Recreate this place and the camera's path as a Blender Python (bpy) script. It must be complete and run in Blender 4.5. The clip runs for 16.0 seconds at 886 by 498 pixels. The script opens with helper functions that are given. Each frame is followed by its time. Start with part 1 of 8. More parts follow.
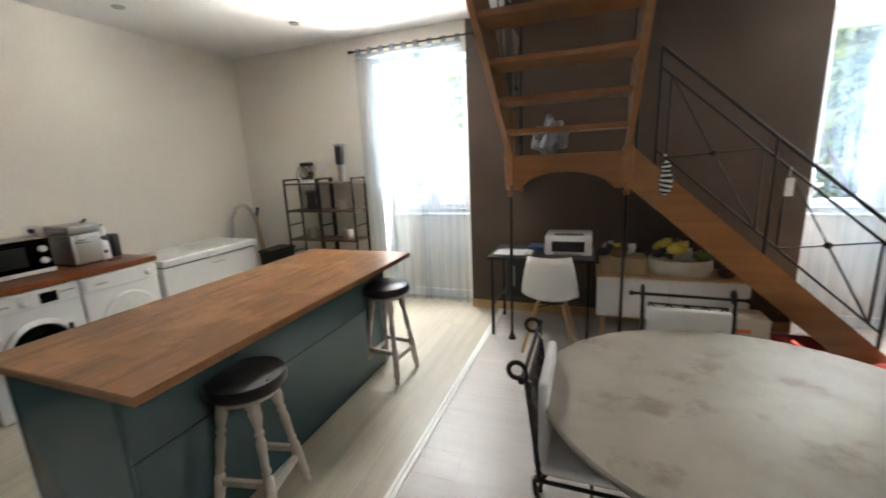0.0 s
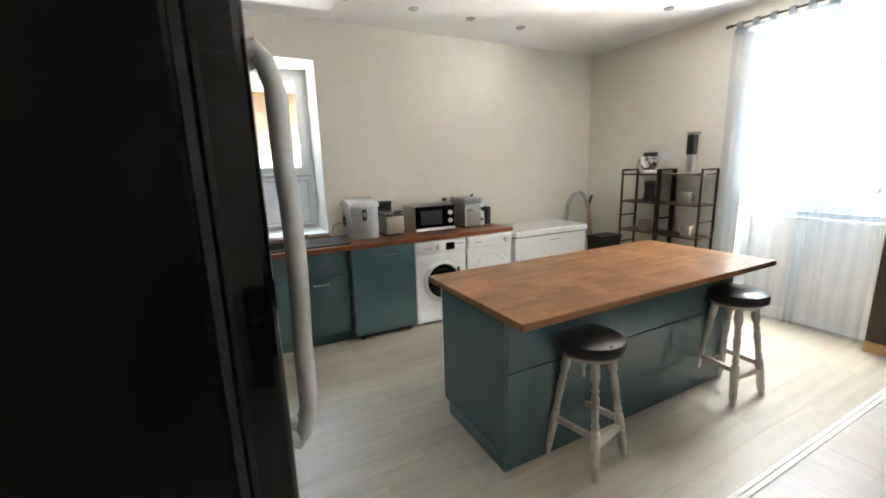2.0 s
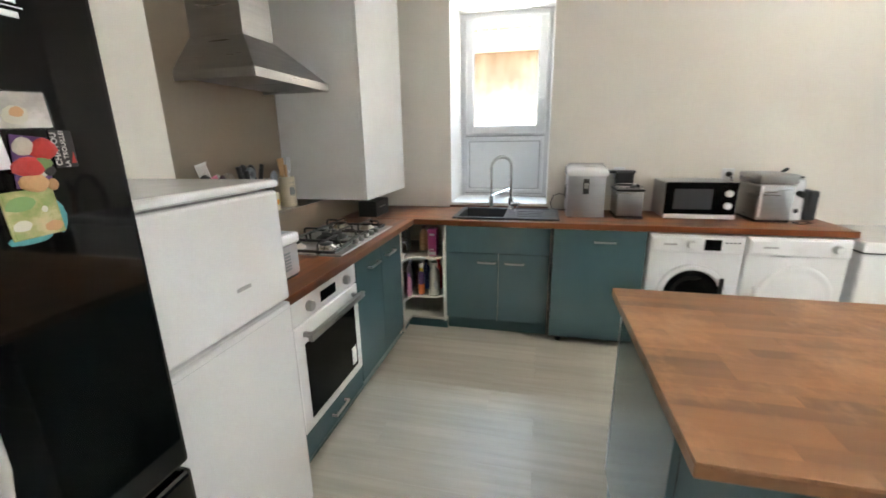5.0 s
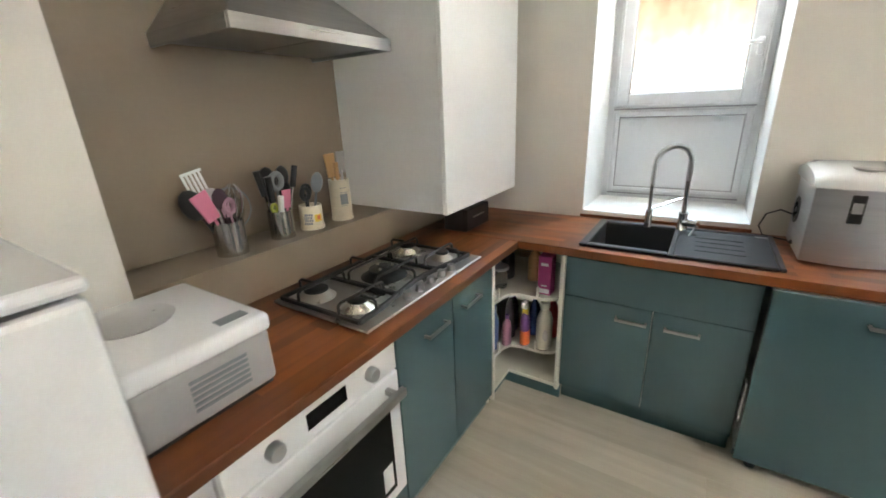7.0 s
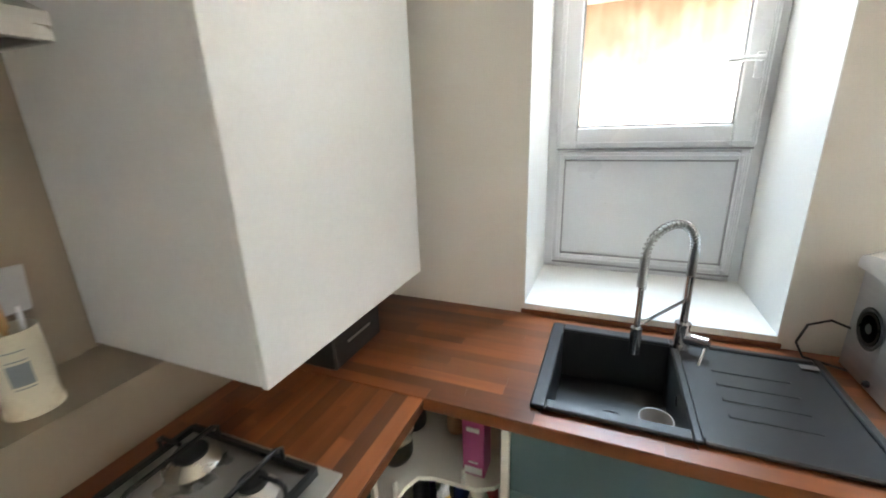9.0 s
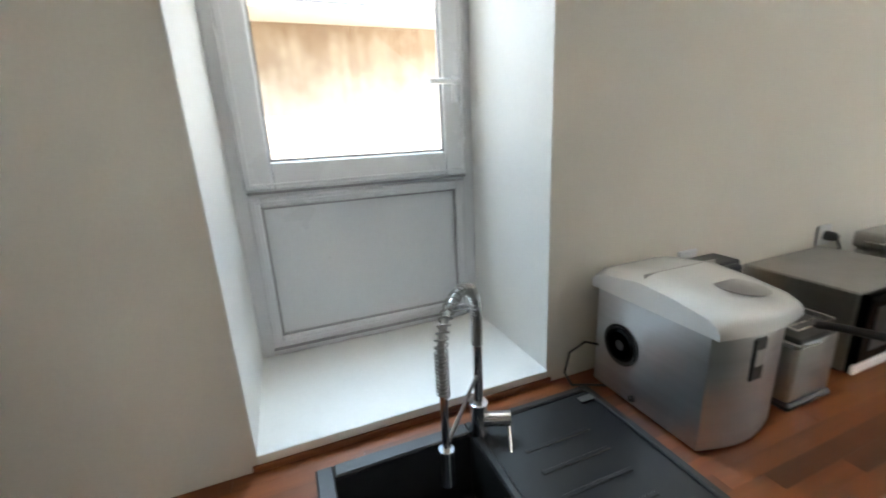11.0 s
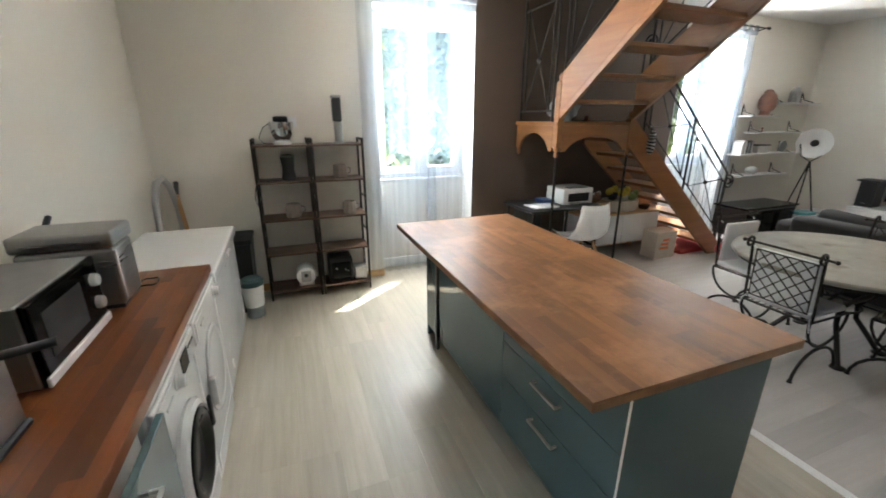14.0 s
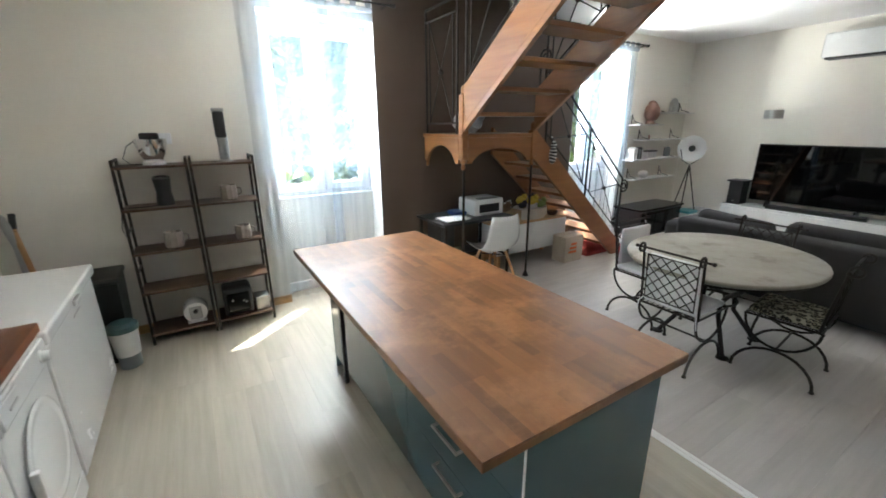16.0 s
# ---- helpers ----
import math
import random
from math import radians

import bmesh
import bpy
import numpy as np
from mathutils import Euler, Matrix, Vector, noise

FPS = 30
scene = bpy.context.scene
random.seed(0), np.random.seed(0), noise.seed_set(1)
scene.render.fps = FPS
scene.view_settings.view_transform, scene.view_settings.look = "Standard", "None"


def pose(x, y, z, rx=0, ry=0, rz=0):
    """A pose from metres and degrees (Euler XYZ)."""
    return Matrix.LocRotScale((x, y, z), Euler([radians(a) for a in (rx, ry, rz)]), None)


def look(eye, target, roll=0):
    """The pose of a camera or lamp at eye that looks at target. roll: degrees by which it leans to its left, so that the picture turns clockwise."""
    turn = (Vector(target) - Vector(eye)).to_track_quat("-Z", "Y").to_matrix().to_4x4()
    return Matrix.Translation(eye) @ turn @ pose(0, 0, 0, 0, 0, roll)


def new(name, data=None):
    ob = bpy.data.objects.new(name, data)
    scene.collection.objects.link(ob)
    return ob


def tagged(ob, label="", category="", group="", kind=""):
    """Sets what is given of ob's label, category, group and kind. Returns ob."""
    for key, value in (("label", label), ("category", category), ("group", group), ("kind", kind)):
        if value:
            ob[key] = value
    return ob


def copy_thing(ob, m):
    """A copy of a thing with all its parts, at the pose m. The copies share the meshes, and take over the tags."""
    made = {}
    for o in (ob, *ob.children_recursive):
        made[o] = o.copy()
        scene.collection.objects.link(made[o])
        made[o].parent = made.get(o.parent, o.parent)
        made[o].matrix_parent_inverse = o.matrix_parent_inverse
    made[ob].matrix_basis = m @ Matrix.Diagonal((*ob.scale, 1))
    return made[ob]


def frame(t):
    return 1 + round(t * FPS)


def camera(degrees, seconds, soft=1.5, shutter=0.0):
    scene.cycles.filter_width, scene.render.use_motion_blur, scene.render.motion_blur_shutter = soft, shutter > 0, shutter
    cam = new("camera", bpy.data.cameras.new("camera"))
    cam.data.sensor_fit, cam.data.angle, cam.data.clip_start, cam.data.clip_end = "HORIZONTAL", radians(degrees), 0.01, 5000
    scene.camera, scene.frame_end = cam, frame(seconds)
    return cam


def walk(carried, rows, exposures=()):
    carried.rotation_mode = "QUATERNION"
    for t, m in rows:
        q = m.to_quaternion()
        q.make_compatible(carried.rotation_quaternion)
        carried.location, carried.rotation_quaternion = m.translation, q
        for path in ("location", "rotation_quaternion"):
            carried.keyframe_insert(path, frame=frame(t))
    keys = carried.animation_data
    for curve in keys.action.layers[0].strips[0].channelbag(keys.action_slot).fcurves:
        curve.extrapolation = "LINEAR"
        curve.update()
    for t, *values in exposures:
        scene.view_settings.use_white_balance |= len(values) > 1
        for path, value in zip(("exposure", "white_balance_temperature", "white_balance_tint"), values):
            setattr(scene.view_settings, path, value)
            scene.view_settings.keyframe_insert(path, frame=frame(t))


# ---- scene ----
cam = camera(95.6, 16.0, soft=1.7, shutter=0.3)
PATH = [
    (0, (4.151, 1.58, 1.57), (3.465, 3.412, 1.151), -2.6),
    (0.5, (4.11, 1.538, 1.549), (3.004, 3.158, 1.156), -2.4),
    (1, (4.083, 1.456, 1.527), (2.646, 2.797, 1.158), -2.2),
    (1.5, (4.086, 1.369, 1.541), (2.434, 2.43, 1.164), -2.0),
    (2, (4.084, 1.273, 1.556), (2.342, 2.169, 1.154), -1.7),
    (2.5, (4.104, 1.29, 1.526), (2.316, 2.087, 1.118), -1.7),
    (3, (4.047, 1.449, 1.537), (2.223, 2.146, 1.105), -2.0),
    (3.5, (3.947, 1.607, 1.515), (2.075, 2.149, 1.066), -1.9),
    (4, (3.77, 1.736, 1.462), (1.847, 2.028, 0.996), -1.7),
    (4.2, (3.728, 1.803, 1.475), (1.792, 1.964, 0.998), -1.6),
    (4.5, (3.678, 1.905, 1.465), (1.738, 1.824, 0.984), -1.7),
    (5, (3.489, 2.02, 1.465), (1.612, 1.565, 0.946), -1.0),
    (7.3, (2.306, 1.747, 1.542), (0.727, 0.706, 0.89), -2.5),
    (7.5, (2.204, 1.666, 1.541), (0.6, 0.668, 0.884), -1.6),
    (8, (1.948, 1.593, 1.585), (0.313, 0.622, 0.965), -1.7),
    (8.5, (1.737, 1.55, 1.6), (0.046, 0.66, 1.009), -1.7),
    (8.7, (1.632, 1.544, 1.623), (-0.084, 0.706, 1.03), -1.8),
    (11, (0.907, 1.414, 1.648), (-0.891, 2.102, 1.105), -2.9),
    (11.5, (0.92, 1.416, 1.657), (-0.602, 2.585, 1.094), -2.0),
    (12, (0.949, 1.473, 1.676), (-0.182, 3.006, 1.067), -1.7),
    (12.5, (1.017, 1.515, 1.683), (0.353, 3.295, 1.057), -1.7),
    (13, (1.026, 1.563, 1.639), (0.911, 3.461, 1.019), -0.9),
    (13.5, (1.045, 1.584, 1.644), (1.415, 3.448, 1.02), -0.5),
    (14, (1.058, 1.601, 1.633), (1.74, 3.376, 1.013), 0.1),
    (14.5, (1.083, 1.599, 1.628), (1.877, 3.33, 1.017), -0.1),
    (15, (1.136, 1.606, 1.655), (1.961, 3.326, 1.053), -0.2),
    (15.5, (1.192, 1.626, 1.685), (2.073, 3.32, 1.089), -0.3),
    (16, (1.29, 1.689, 1.687), (2.288, 3.319, 1.096), -0.4),
]
walk(cam, [(t, look(eye, target, roll)) for t, eye, target, roll in PATH],
     exposures=[(0.0, 2.22, 6750, 10), (0.5, 2.34, 6700, 10), (1.5, 2.55, 6600, 10), (3.0, 2.84, 6700, 10), (5.0, 2.94, 6600, 10), (8.0, 3.15, 6850, 10),
                (11.0, 2.30, 6550, 8), (12.5, 2.15, 6600, 9), (13.0, 2.22, 6600, 10), (14.5, 2.30, 6400, 8), (16.0, 2.40, 6200, 7)])

# ---- light: clear sky and one sun, high and outside the curtained windows ----
SUN_AZ = math.atan2(0.62, 0.78)      # direction towards the sun in plan
SUN_EL = radians(54)
world = bpy.data.worlds.new("sky")
scene.world = world
world.use_nodes = True
wn = world.node_tree
sky = wn.nodes.new("ShaderNodeTexSky")
sky.sky_type = "NISHITA"
sky.sun_disc = False
sky.sun_elevation = SUN_EL
sky.sun_rotation = math.pi / 2 - SUN_AZ
wn.nodes["Background"].inputs["Strength"].default_value = 0.055
wn.links.new(sky.outputs["Color"], wn.nodes["Background"].inputs["Color"])
sun_data = bpy.data.lights.new("sun", "SUN")
sun_data.energy, sun_data.angle, sun_data.color = 5.0, radians(0.6), (1.0, 0.95, 0.86)
sun = new("sun", sun_data)
sun.matrix_world = look((20 * math.cos(SUN_EL) * math.cos(SUN_AZ), 20 * math.cos(SUN_EL) * math.sin(SUN_AZ), 20 * math.sin(SUN_EL)), (0, 0, 0))


def sky_lamp(name, at, target, w, h, power, color=(0.92, 0.96, 1.0)):
    """An area lamp just outside a window opening, for the light of the open sky or the sunlit ground."""
    data = bpy.data.lights.new(name, "AREA")
    data.shape, data.size, data.size_y, data.energy, data.color = "RECTANGLE", w, h, power, color
    ob = new(name, data)
    ob.matrix_world = look(at, target)
    return ob


WARM, COOL = (1.0, 0.975, 0.93), (0.60, 0.80, 1.0)
sky_lamp("sky_light_kitchen_window", (2.44, 6.62, 3.15), (2.2, 4.6, 0.6), 1.2, 0.9, 90)
sky_lamp("sky_light_lounge_window", (6.35, 6.62, 3.15), (6.3, 4.6, 0.6), 1.2, 0.9, 110)
sky_lamp("ground_light_kitchen_window", (2.6, 8.6, -0.15), (2.1, 4.0, 2.1), 2.6, 0.8, 590, WARM)
sky_lamp("ground_light_lounge_window", (6.6, 8.6, -0.15), (5.6, 3.6, 2.1), 2.6, 0.8, 400, WARM)
sky_lamp("sky_light_sink_window", (-1.0, 1.67, 3.05), (1.4, 1.7, 0.7), 0.9, 0.9, 14, COOL)
sky_lamp("ground_light_sink_window", (-1.25, 1.67, 0.15), (0.9, 1.7, 2.3), 0.9, 0.9, 46, WARM)

# ---- building tools ----
OFFSET = {}


def thing(name, loc=(0, 0, 0), label="", category="", group="", world=True, kind=""):
    """An Empty at the base of a thing. world: its parts are given in world metres."""
    ob = new(name)
    ob.location = loc
    ob.empty_display_size = 0.1
    OFFSET[ob] = Vector(loc) if world else Vector((0, 0, 0))
    return tagged(ob, label, category, group, kind)


def part(name, bm, material, parent, label="", smooth=False, kind=""):
    """Links a bmesh as one mesh object under a thing or a part."""
    off = OFFSET.get(parent, Vector((0, 0, 0))) if parent else Vector((0, 0, 0))
    me = bpy.data.meshes.new(name)
    if off.length:
        bmesh.ops.translate(bm, verts=bm.verts, vec=-off)
    bmesh.ops.recalc_face_normals(bm, faces=bm.faces)
    bm.to_mesh(me)
    bm.free()
    me.materials.append(material)
    for p in me.polygons:
        p.use_smooth = smooth
    if smooth:
        me.set_sharp_from_angle(angle=radians(38))
    ob = new(name, me)
    if parent:
        ob.parent = parent
        OFFSET[ob] = off
    return tagged(ob, label, "", "", kind)


def solo(name, bm, material, label="", category="", group="", kind="", smooth=False):
    ob = part(name, bm, material, None, "", smooth)
    return tagged(ob, label, category, group, kind)


def B():
    return bmesh.new()


def box(bm, x0, x1, y0, y1, z0, z1, bev=0.0, seg=1):
    vs = [bm.verts.new((x, y, z)) for x in (x0, x1) for y in (y0, y1) for z in (z0, z1)]
    fs = [bm.faces.new([vs[i] for i in f]) for f in ((0, 1, 3, 2), (4, 6, 7, 5), (0, 4, 5, 1), (2, 3, 7, 6), (0, 2, 6, 4), (1, 5, 7, 3))]
    if bev > 0:
        es = list({e for f in fs for e in f.edges})
        bmesh.ops.bevel(bm, geom=es, offset=bev, segments=seg, profile=0.5, affect="EDGES")
    return bm


def bx(x0, x1, y0, y1, z0, z1, bev=0.0, seg=1):
    return box(B(), x0, x1, y0, y1, z0, z1, bev, seg)


def ring_pts(c, u, v, r, n, ru=None):
    return [c + u * (ru or r) * math.cos(2 * math.pi * i / n) + v * r * math.sin(2 * math.pi * i / n) for i in range(n)]


def tube(bm, pts, r, n=8, closed=False, r_end=None):
    """A round bar along a line of points."""
    pts = [Vector(p) for p in pts]
    m = len(pts)
    rings = []
    ref = None
    for i, p in enumerate(pts):
        if closed:
            d = pts[(i + 1) % m] - pts[i - 1]
        else:
            d = pts[min(i + 1, m - 1)] - pts[max(i - 1, 0)]
        d.normalize()
        if ref is None:
            ref = Vector((0, 0, 1)) if abs(d.z) < 0.9 else Vector((1, 0, 0))
        u = (ref - d * ref.dot(d)).normalized()
        ref = u
        w = d.cross(u)
        rr = r if r_end is None else r + (r_end - r) * i / max(m - 1, 1)
        rings.append([bm.verts.new(q) for q in ring_pts(p, u, w, rr, n)])
    for a in range(m if closed else m - 1):
        ra, rb = rings[a], rings[(a + 1) % m]
        for k in range(n):
            bm.faces.new((ra[k], ra[(k + 1) % n], rb[(k + 1) % n], rb[k]))
    if not closed:
        bm.faces.new(rings[0][::-1])
        bm.faces.new(rings[-1])
    return bm


def lathe(bm, prof, n=16, at=(0, 0, 0), axis="z", squash=1.0):
    """Turns a profile of (radius, height) round an axis."""
    at = Vector(at)
    rings = []
    for r, h in prof:
        ring = []
        for i in range(n):
            a = 2 * math.pi * i / n
            p = Vector((r * math.cos(a), r * math.sin(a) * squash, h))
            if axis == "x":
                p = Vector((p.z, p.x, p.y))
            elif axis == "y":
                p = Vector((p.x, p.z, p.y))
            ring.append(bm.verts.new(at + p))
        rings.append(ring)
    for a, b in zip(rings, rings[1:]):
        for k in range(n):
            bm.faces.new((a[k], a[(k + 1) % n], b[(k + 1) % n], b[k]))
    if prof[0][0] > 1e-4:
        bm.faces.new(rings[0][::-1])
    if prof[-1][0] > 1e-4:
        bm.faces.new(rings[-1])
    bmesh.ops.remove_doubles(bm, verts=[v for g in rings for v in g], dist=1e-5)
    return bm


def prism(bm, poly, axis, a, b):
    """Pushes a flat outline (pairs) through from a to b along an axis."""
    def p3(p, h):
        return {"x": (h, p[0], p[1]), "y": (p[0], h, p[1]), "z": (p[0], p[1], h)}[axis]
    lo = [bm.verts.new(p3(p, a)) for p in poly]
    hi = [bm.verts.new(p3(p, b)) for p in poly]
    n = len(poly)
    bm.faces.new(lo[::-1])
    bm.faces.new(hi)
    for i in range(n):
        bm.faces.new((lo[i], lo[(i + 1) % n], hi[(i + 1) % n], hi[i]))
    return bm


def beam(bm, p, q, wide, high, up=(0, 0, 1)):
    """A straight square bar from p to q."""
    p, q = Vector(p), Vector(q)
    d = (q - p).normalized()
    s = d.cross(Vector(up)).normalized() * wide / 2
    u = s.cross(d).normalized() * high / 2
    a = [bm.verts.new(p + i * s + j * u) for i, j in ((-1, -1), (1, -1), (1, 1), (-1, 1))]
    b = [bm.verts.new(q + i * s + j * u) for i, j in ((-1, -1), (1, -1), (1, 1), (-1, 1))]
    bm.faces.new(a[::-1]), bm.faces.new(b)
    for k in range(4):
        bm.faces.new((a[k], a[(k + 1) % 4], b[(k + 1) % 4], b[k]))
    return bm


def blob(bm, at, r, sub=2, rough=0.0, scale=(1, 1, 1), freq=3.0):
    made = bmesh.ops.create_icosphere(bm, subdivisions=sub, radius=r)["verts"]
    at = Vector(at)
    for v in made:
        k = 1 + rough * noise.noise(v.co * freq / r * 0.3 + at * 7)
        v.co = Vector((v.co.x * scale[0], v.co.y * scale[1], v.co.z * scale[2])) * k + at
    return bm


def arc(c, r, a0, a1, n, plane="xz", off=0.0):
    out = []
    for i in range(n + 1):
        a = radians(a0 + (a1 - a0) * i / n)
        p, q = c[0] + r * math.cos(a), c[1] + r * math.sin(a)
        out.append({"xz": (p, off, q), "yz": (off, p, q), "xy": (p, q, off)}[plane])
    return out


def lettering(text, size, material, parent, m, name="lettering", depth=0.0006):
    """Words as a mesh, with the built-in font."""
    cu = bpy.data.curves.new(name, "FONT")
    cu.body, cu.size, cu.extrude, cu.align_x = text, size, depth, "CENTER"
    tmp = bpy.data.objects.new(name, cu)
    scene.collection.objects.link(tmp)
    bpy.context.view_layer.update()
    me = bpy.data.meshes.new_from_object(tmp.evaluated_get(bpy.context.evaluated_depsgraph_get()))
    bpy.data.objects.remove(tmp)
    me.transform(m)
    me.transform(Matrix.Translation(-OFFSET.get(parent, Vector((0, 0, 0)))))
    me.materials.clear()
    me.materials.append(material)
    ob = new(name, me)
    ob.parent = parent
    return ob


# ---- materials ----
def nodes_of(name):
    m = bpy.data.materials.new(name)
    m.use_nodes = True
    return m, m.node_tree, m.node_tree.nodes["Principled BSDF"]


def coords(nt, scale=(1, 1, 1), rot=(0, 0, 0)):
    tc, mp = nt.nodes.new("ShaderNodeTexCoord"), nt.nodes.new("ShaderNodeMapping")
    mp.inputs["Scale"].default_value, mp.inputs["Rotation"].default_value = scale, rot
    nt.links.new(tc.outputs["Object"], mp.inputs["Vector"])
    return mp.outputs["Vector"]


def noise_tex(nt, vec, scale, detail=4, rough=0.55):
    n = nt.nodes.new("ShaderNodeTexNoise")
    n.inputs["Scale"].default_value, n.inputs["Detail"].default_value, n.inputs["Roughness"].default_value = scale, detail, rough
    nt.links.new(vec, n.inputs["Vector"])
    return n.outputs["Fac"]


def ramp(nt, fac, stops):
    r = nt.nodes.new("ShaderNodeValToRGB")
    while len(r.color_ramp.elements) < len(stops):
        r.color_ramp.elements.new(0.5)
    for e, (p, c) in zip(r.color_ramp.elements, stops):
        e.position, e.color = p, (*c, 1) if len(c) == 3 else c
    nt.links.new(fac, r.inputs["Fac"])
    return r.outputs["Color"]


def mixc(nt, fac, a, b, mode="MIX"):
    m = nt.nodes.new("ShaderNodeMix")
    m.data_type, m.blend_type = "RGBA", mode
    for sock, val in ((m.inputs[0], fac), (m.inputs[6], a), (m.inputs[7], b)):
        if isinstance(val, (int, float)):
            sock.default_value = val
        elif isinstance(val, tuple):
            sock.default_value = (*val, 1)
        else:
            nt.links.new(val, sock)
    return m.outputs[2]


def to_range(nt, fac, lo, hi, a=0.3, b=0.7):
    m = nt.nodes.new("ShaderNodeMapRange")
    m.inputs["From Min"].default_value, m.inputs["From Max"].default_value = a, b
    m.inputs["To Min"].default_value, m.inputs["To Max"].default_value = lo, hi
    nt.links.new(fac, m.inputs["Value"])
    return m.outputs["Result"]


def bump(nt, bsdf, fac, strength, dist=0.002):
    b = nt.nodes.new("ShaderNodeBump")
    b.inputs["Strength"].default_value, b.inputs["Distance"].default_value = strength, dist
    nt.links.new(fac, b.inputs["Height"])
    nt.links.new(b.outputs["Normal"], bsdf.inputs["Normal"])


def surf(name, col, col2=None, rough=0.5, metal=0.0, big=1.5, fine=60.0, bumps=0.15, rvar=0.08, stretch=(1, 1, 1), coat=0.0, spec=0.5, dist=0.002):
    """A painted, plastic, metal or cloth surface with grain and slow stains."""
    m, nt, p = nodes_of(name)
    vec = coords(nt, stretch)
    col2 = col2 or tuple(c * 0.86 for c in col)
    slow, grain = noise_tex(nt, vec, big, 5, 0.6), noise_tex(nt, vec, fine, 3)
    base = mixc(nt, to_range(nt, slow, 0, 1), col, col2)
    base = mixc(nt, to_range(nt, grain, 0, 0.12), base, tuple(c * 0.7 for c in col))
    nt.links.new(base, p.inputs["Base Color"])
    nt.links.new(to_range(nt, slow, max(rough - rvar, 0.02), min(rough + rvar, 1)), p.inputs["Roughness"])
    p.inputs["Metallic"].default_value = metal
    p.inputs["Coat Weight"].default_value = coat
    p.inputs["Specular IOR Level"].default_value = spec
    if bumps:
        bump(nt, p, grain, bumps, dist)
    return m


def wood(name, dark, light, grain_axis="y", rough=0.4, vary=0.5, coat=0.0, blotch=0.2, wear=0.0):
    """Timber with long grain; each piece has its own shade."""
    m, nt, p = nodes_of(name)
    st = {"x": (1.5, 22, 22), "y": (22, 1.5, 22), "z": (22, 22, 1.5)}[grain_axis]
    info = nt.nodes.new("ShaderNodeObjectInfo")
    seed = nt.nodes.new("ShaderNodeMath")
    seed.operation = "MULTIPLY"
    seed.inputs[1].default_value = 23.0
    nt.links.new(info.outputs["Random"], seed.inputs[0])

    def grain(scale, size, detail, rough_):
        n = nt.nodes.new("ShaderNodeTexNoise")
        n.noise_dimensions = "4D"
        n.inputs["Scale"].default_value, n.inputs["Detail"].default_value, n.inputs["Roughness"].default_value = size, detail, rough_
        nt.links.new(coords(nt, scale), n.inputs["Vector"])
        nt.links.new(seed.outputs[0], n.inputs["W"])
        return n.outputs["Fac"]
    g, slow, fine = grain(st, 1.0, 6, 0.6), grain((1, 1, 1), 2.5, 4, 0.55), grain(st, 5.0, 3, 0.55)
    base = ramp(nt, g, [(0.15, dark), (0.75, light)])
    shade = nt.nodes.new("ShaderNodeHueSaturation")
    nt.links.new(base, shade.inputs["Color"])
    nt.links.new(to_range(nt, info.outputs["Random"], 1 - vary * 0.5, 1 + vary * 0.45, 0, 1), shade.inputs["Value"])
    out = mixc(nt, to_range(nt, slow, 0, blotch, 0.35, 0.7), shade.outputs[0], dark)
    if wear:
        geo = nt.nodes.new("ShaderNodeNewGeometry")
        patch = noise_tex(nt, geo.outputs["Position"], 3.2, 6, 0.68)
        out = mixc(nt, to_range(nt, patch, 0, wear, 0.50, 0.66), out, tuple(min(1.0, c * 1.35 + 0.02) for c in light))
        stain = noise_tex(nt, geo.outputs["Position"], 5.5, 5, 0.6)
        out = mixc(nt, to_range(nt, stain, 0, wear * 0.5, 0.52, 0.68), out, dark)
    nt.links.new(out, p.inputs["Base Color"])
    worn = noise_tex(nt, coords(nt), 6.0, 3)
    nt.links.new(to_range(nt, worn, rough - 0.03, rough + 0.04), p.inputs["Roughness"])
    p.inputs["Coat Weight"].default_value = coat
    bump(nt, p, fine, 0.05, 0.0006)
    return m


def glass_mat(name, tint=(1, 1, 1), rough=0.0):
    m, nt, p = nodes_of(name)
    p.inputs["Base Color"].default_value = (*tint, 1)
    p.inputs["Transmission Weight"].default_value = 1.0
    p.inputs["Roughness"].default_value = rough
    p.inputs["IOR"].default_value = 1.45
    return m


M_WALL = surf("cream_wall_paint", (0.77, 0.735, 0.66), (0.73, 0.695, 0.62), rough=0.75, big=0.7, fine=140, bumps=0.12)
M_BROWN = surf("brown_wall_paint", (0.082, 0.055, 0.038), (0.072, 0.048, 0.033), rough=0.6, big=0.8, fine=120, bumps=0.15)
M_TAUPE = surf("taupe_splashback_paint", (0.27, 0.215, 0.155), (0.24, 0.19, 0.135), rough=0.42, big=1.2, fine=60, bumps=0.1)
M_CEIL = surf("white_ceiling_paint", (0.80, 0.79, 0.77), (0.76, 0.75, 0.73), rough=0.85, big=0.6, fine=150, bumps=0.08)
M_WHITE = surf("white_paint", (0.80, 0.80, 0.78), (0.75, 0.75, 0.73), rough=0.5, big=2, fine=90, bumps=0.06)
M_IVORY = surf("ivory_melamine", (0.74, 0.71, 0.62), (0.70, 0.67, 0.58), rough=0.4, big=2, fine=90, bumps=0.04)
M_PVC = surf("white_plastic_frame", (0.78, 0.79, 0.80), (0.74, 0.75, 0.77), rough=0.32, big=2, fine=120, bumps=0.03)
M_ENAMEL = surf("white_enamel", (0.80, 0.80, 0.79), (0.76, 0.76, 0.75), rough=0.22, big=2, fine=150, bumps=0.03, coat=0.3)
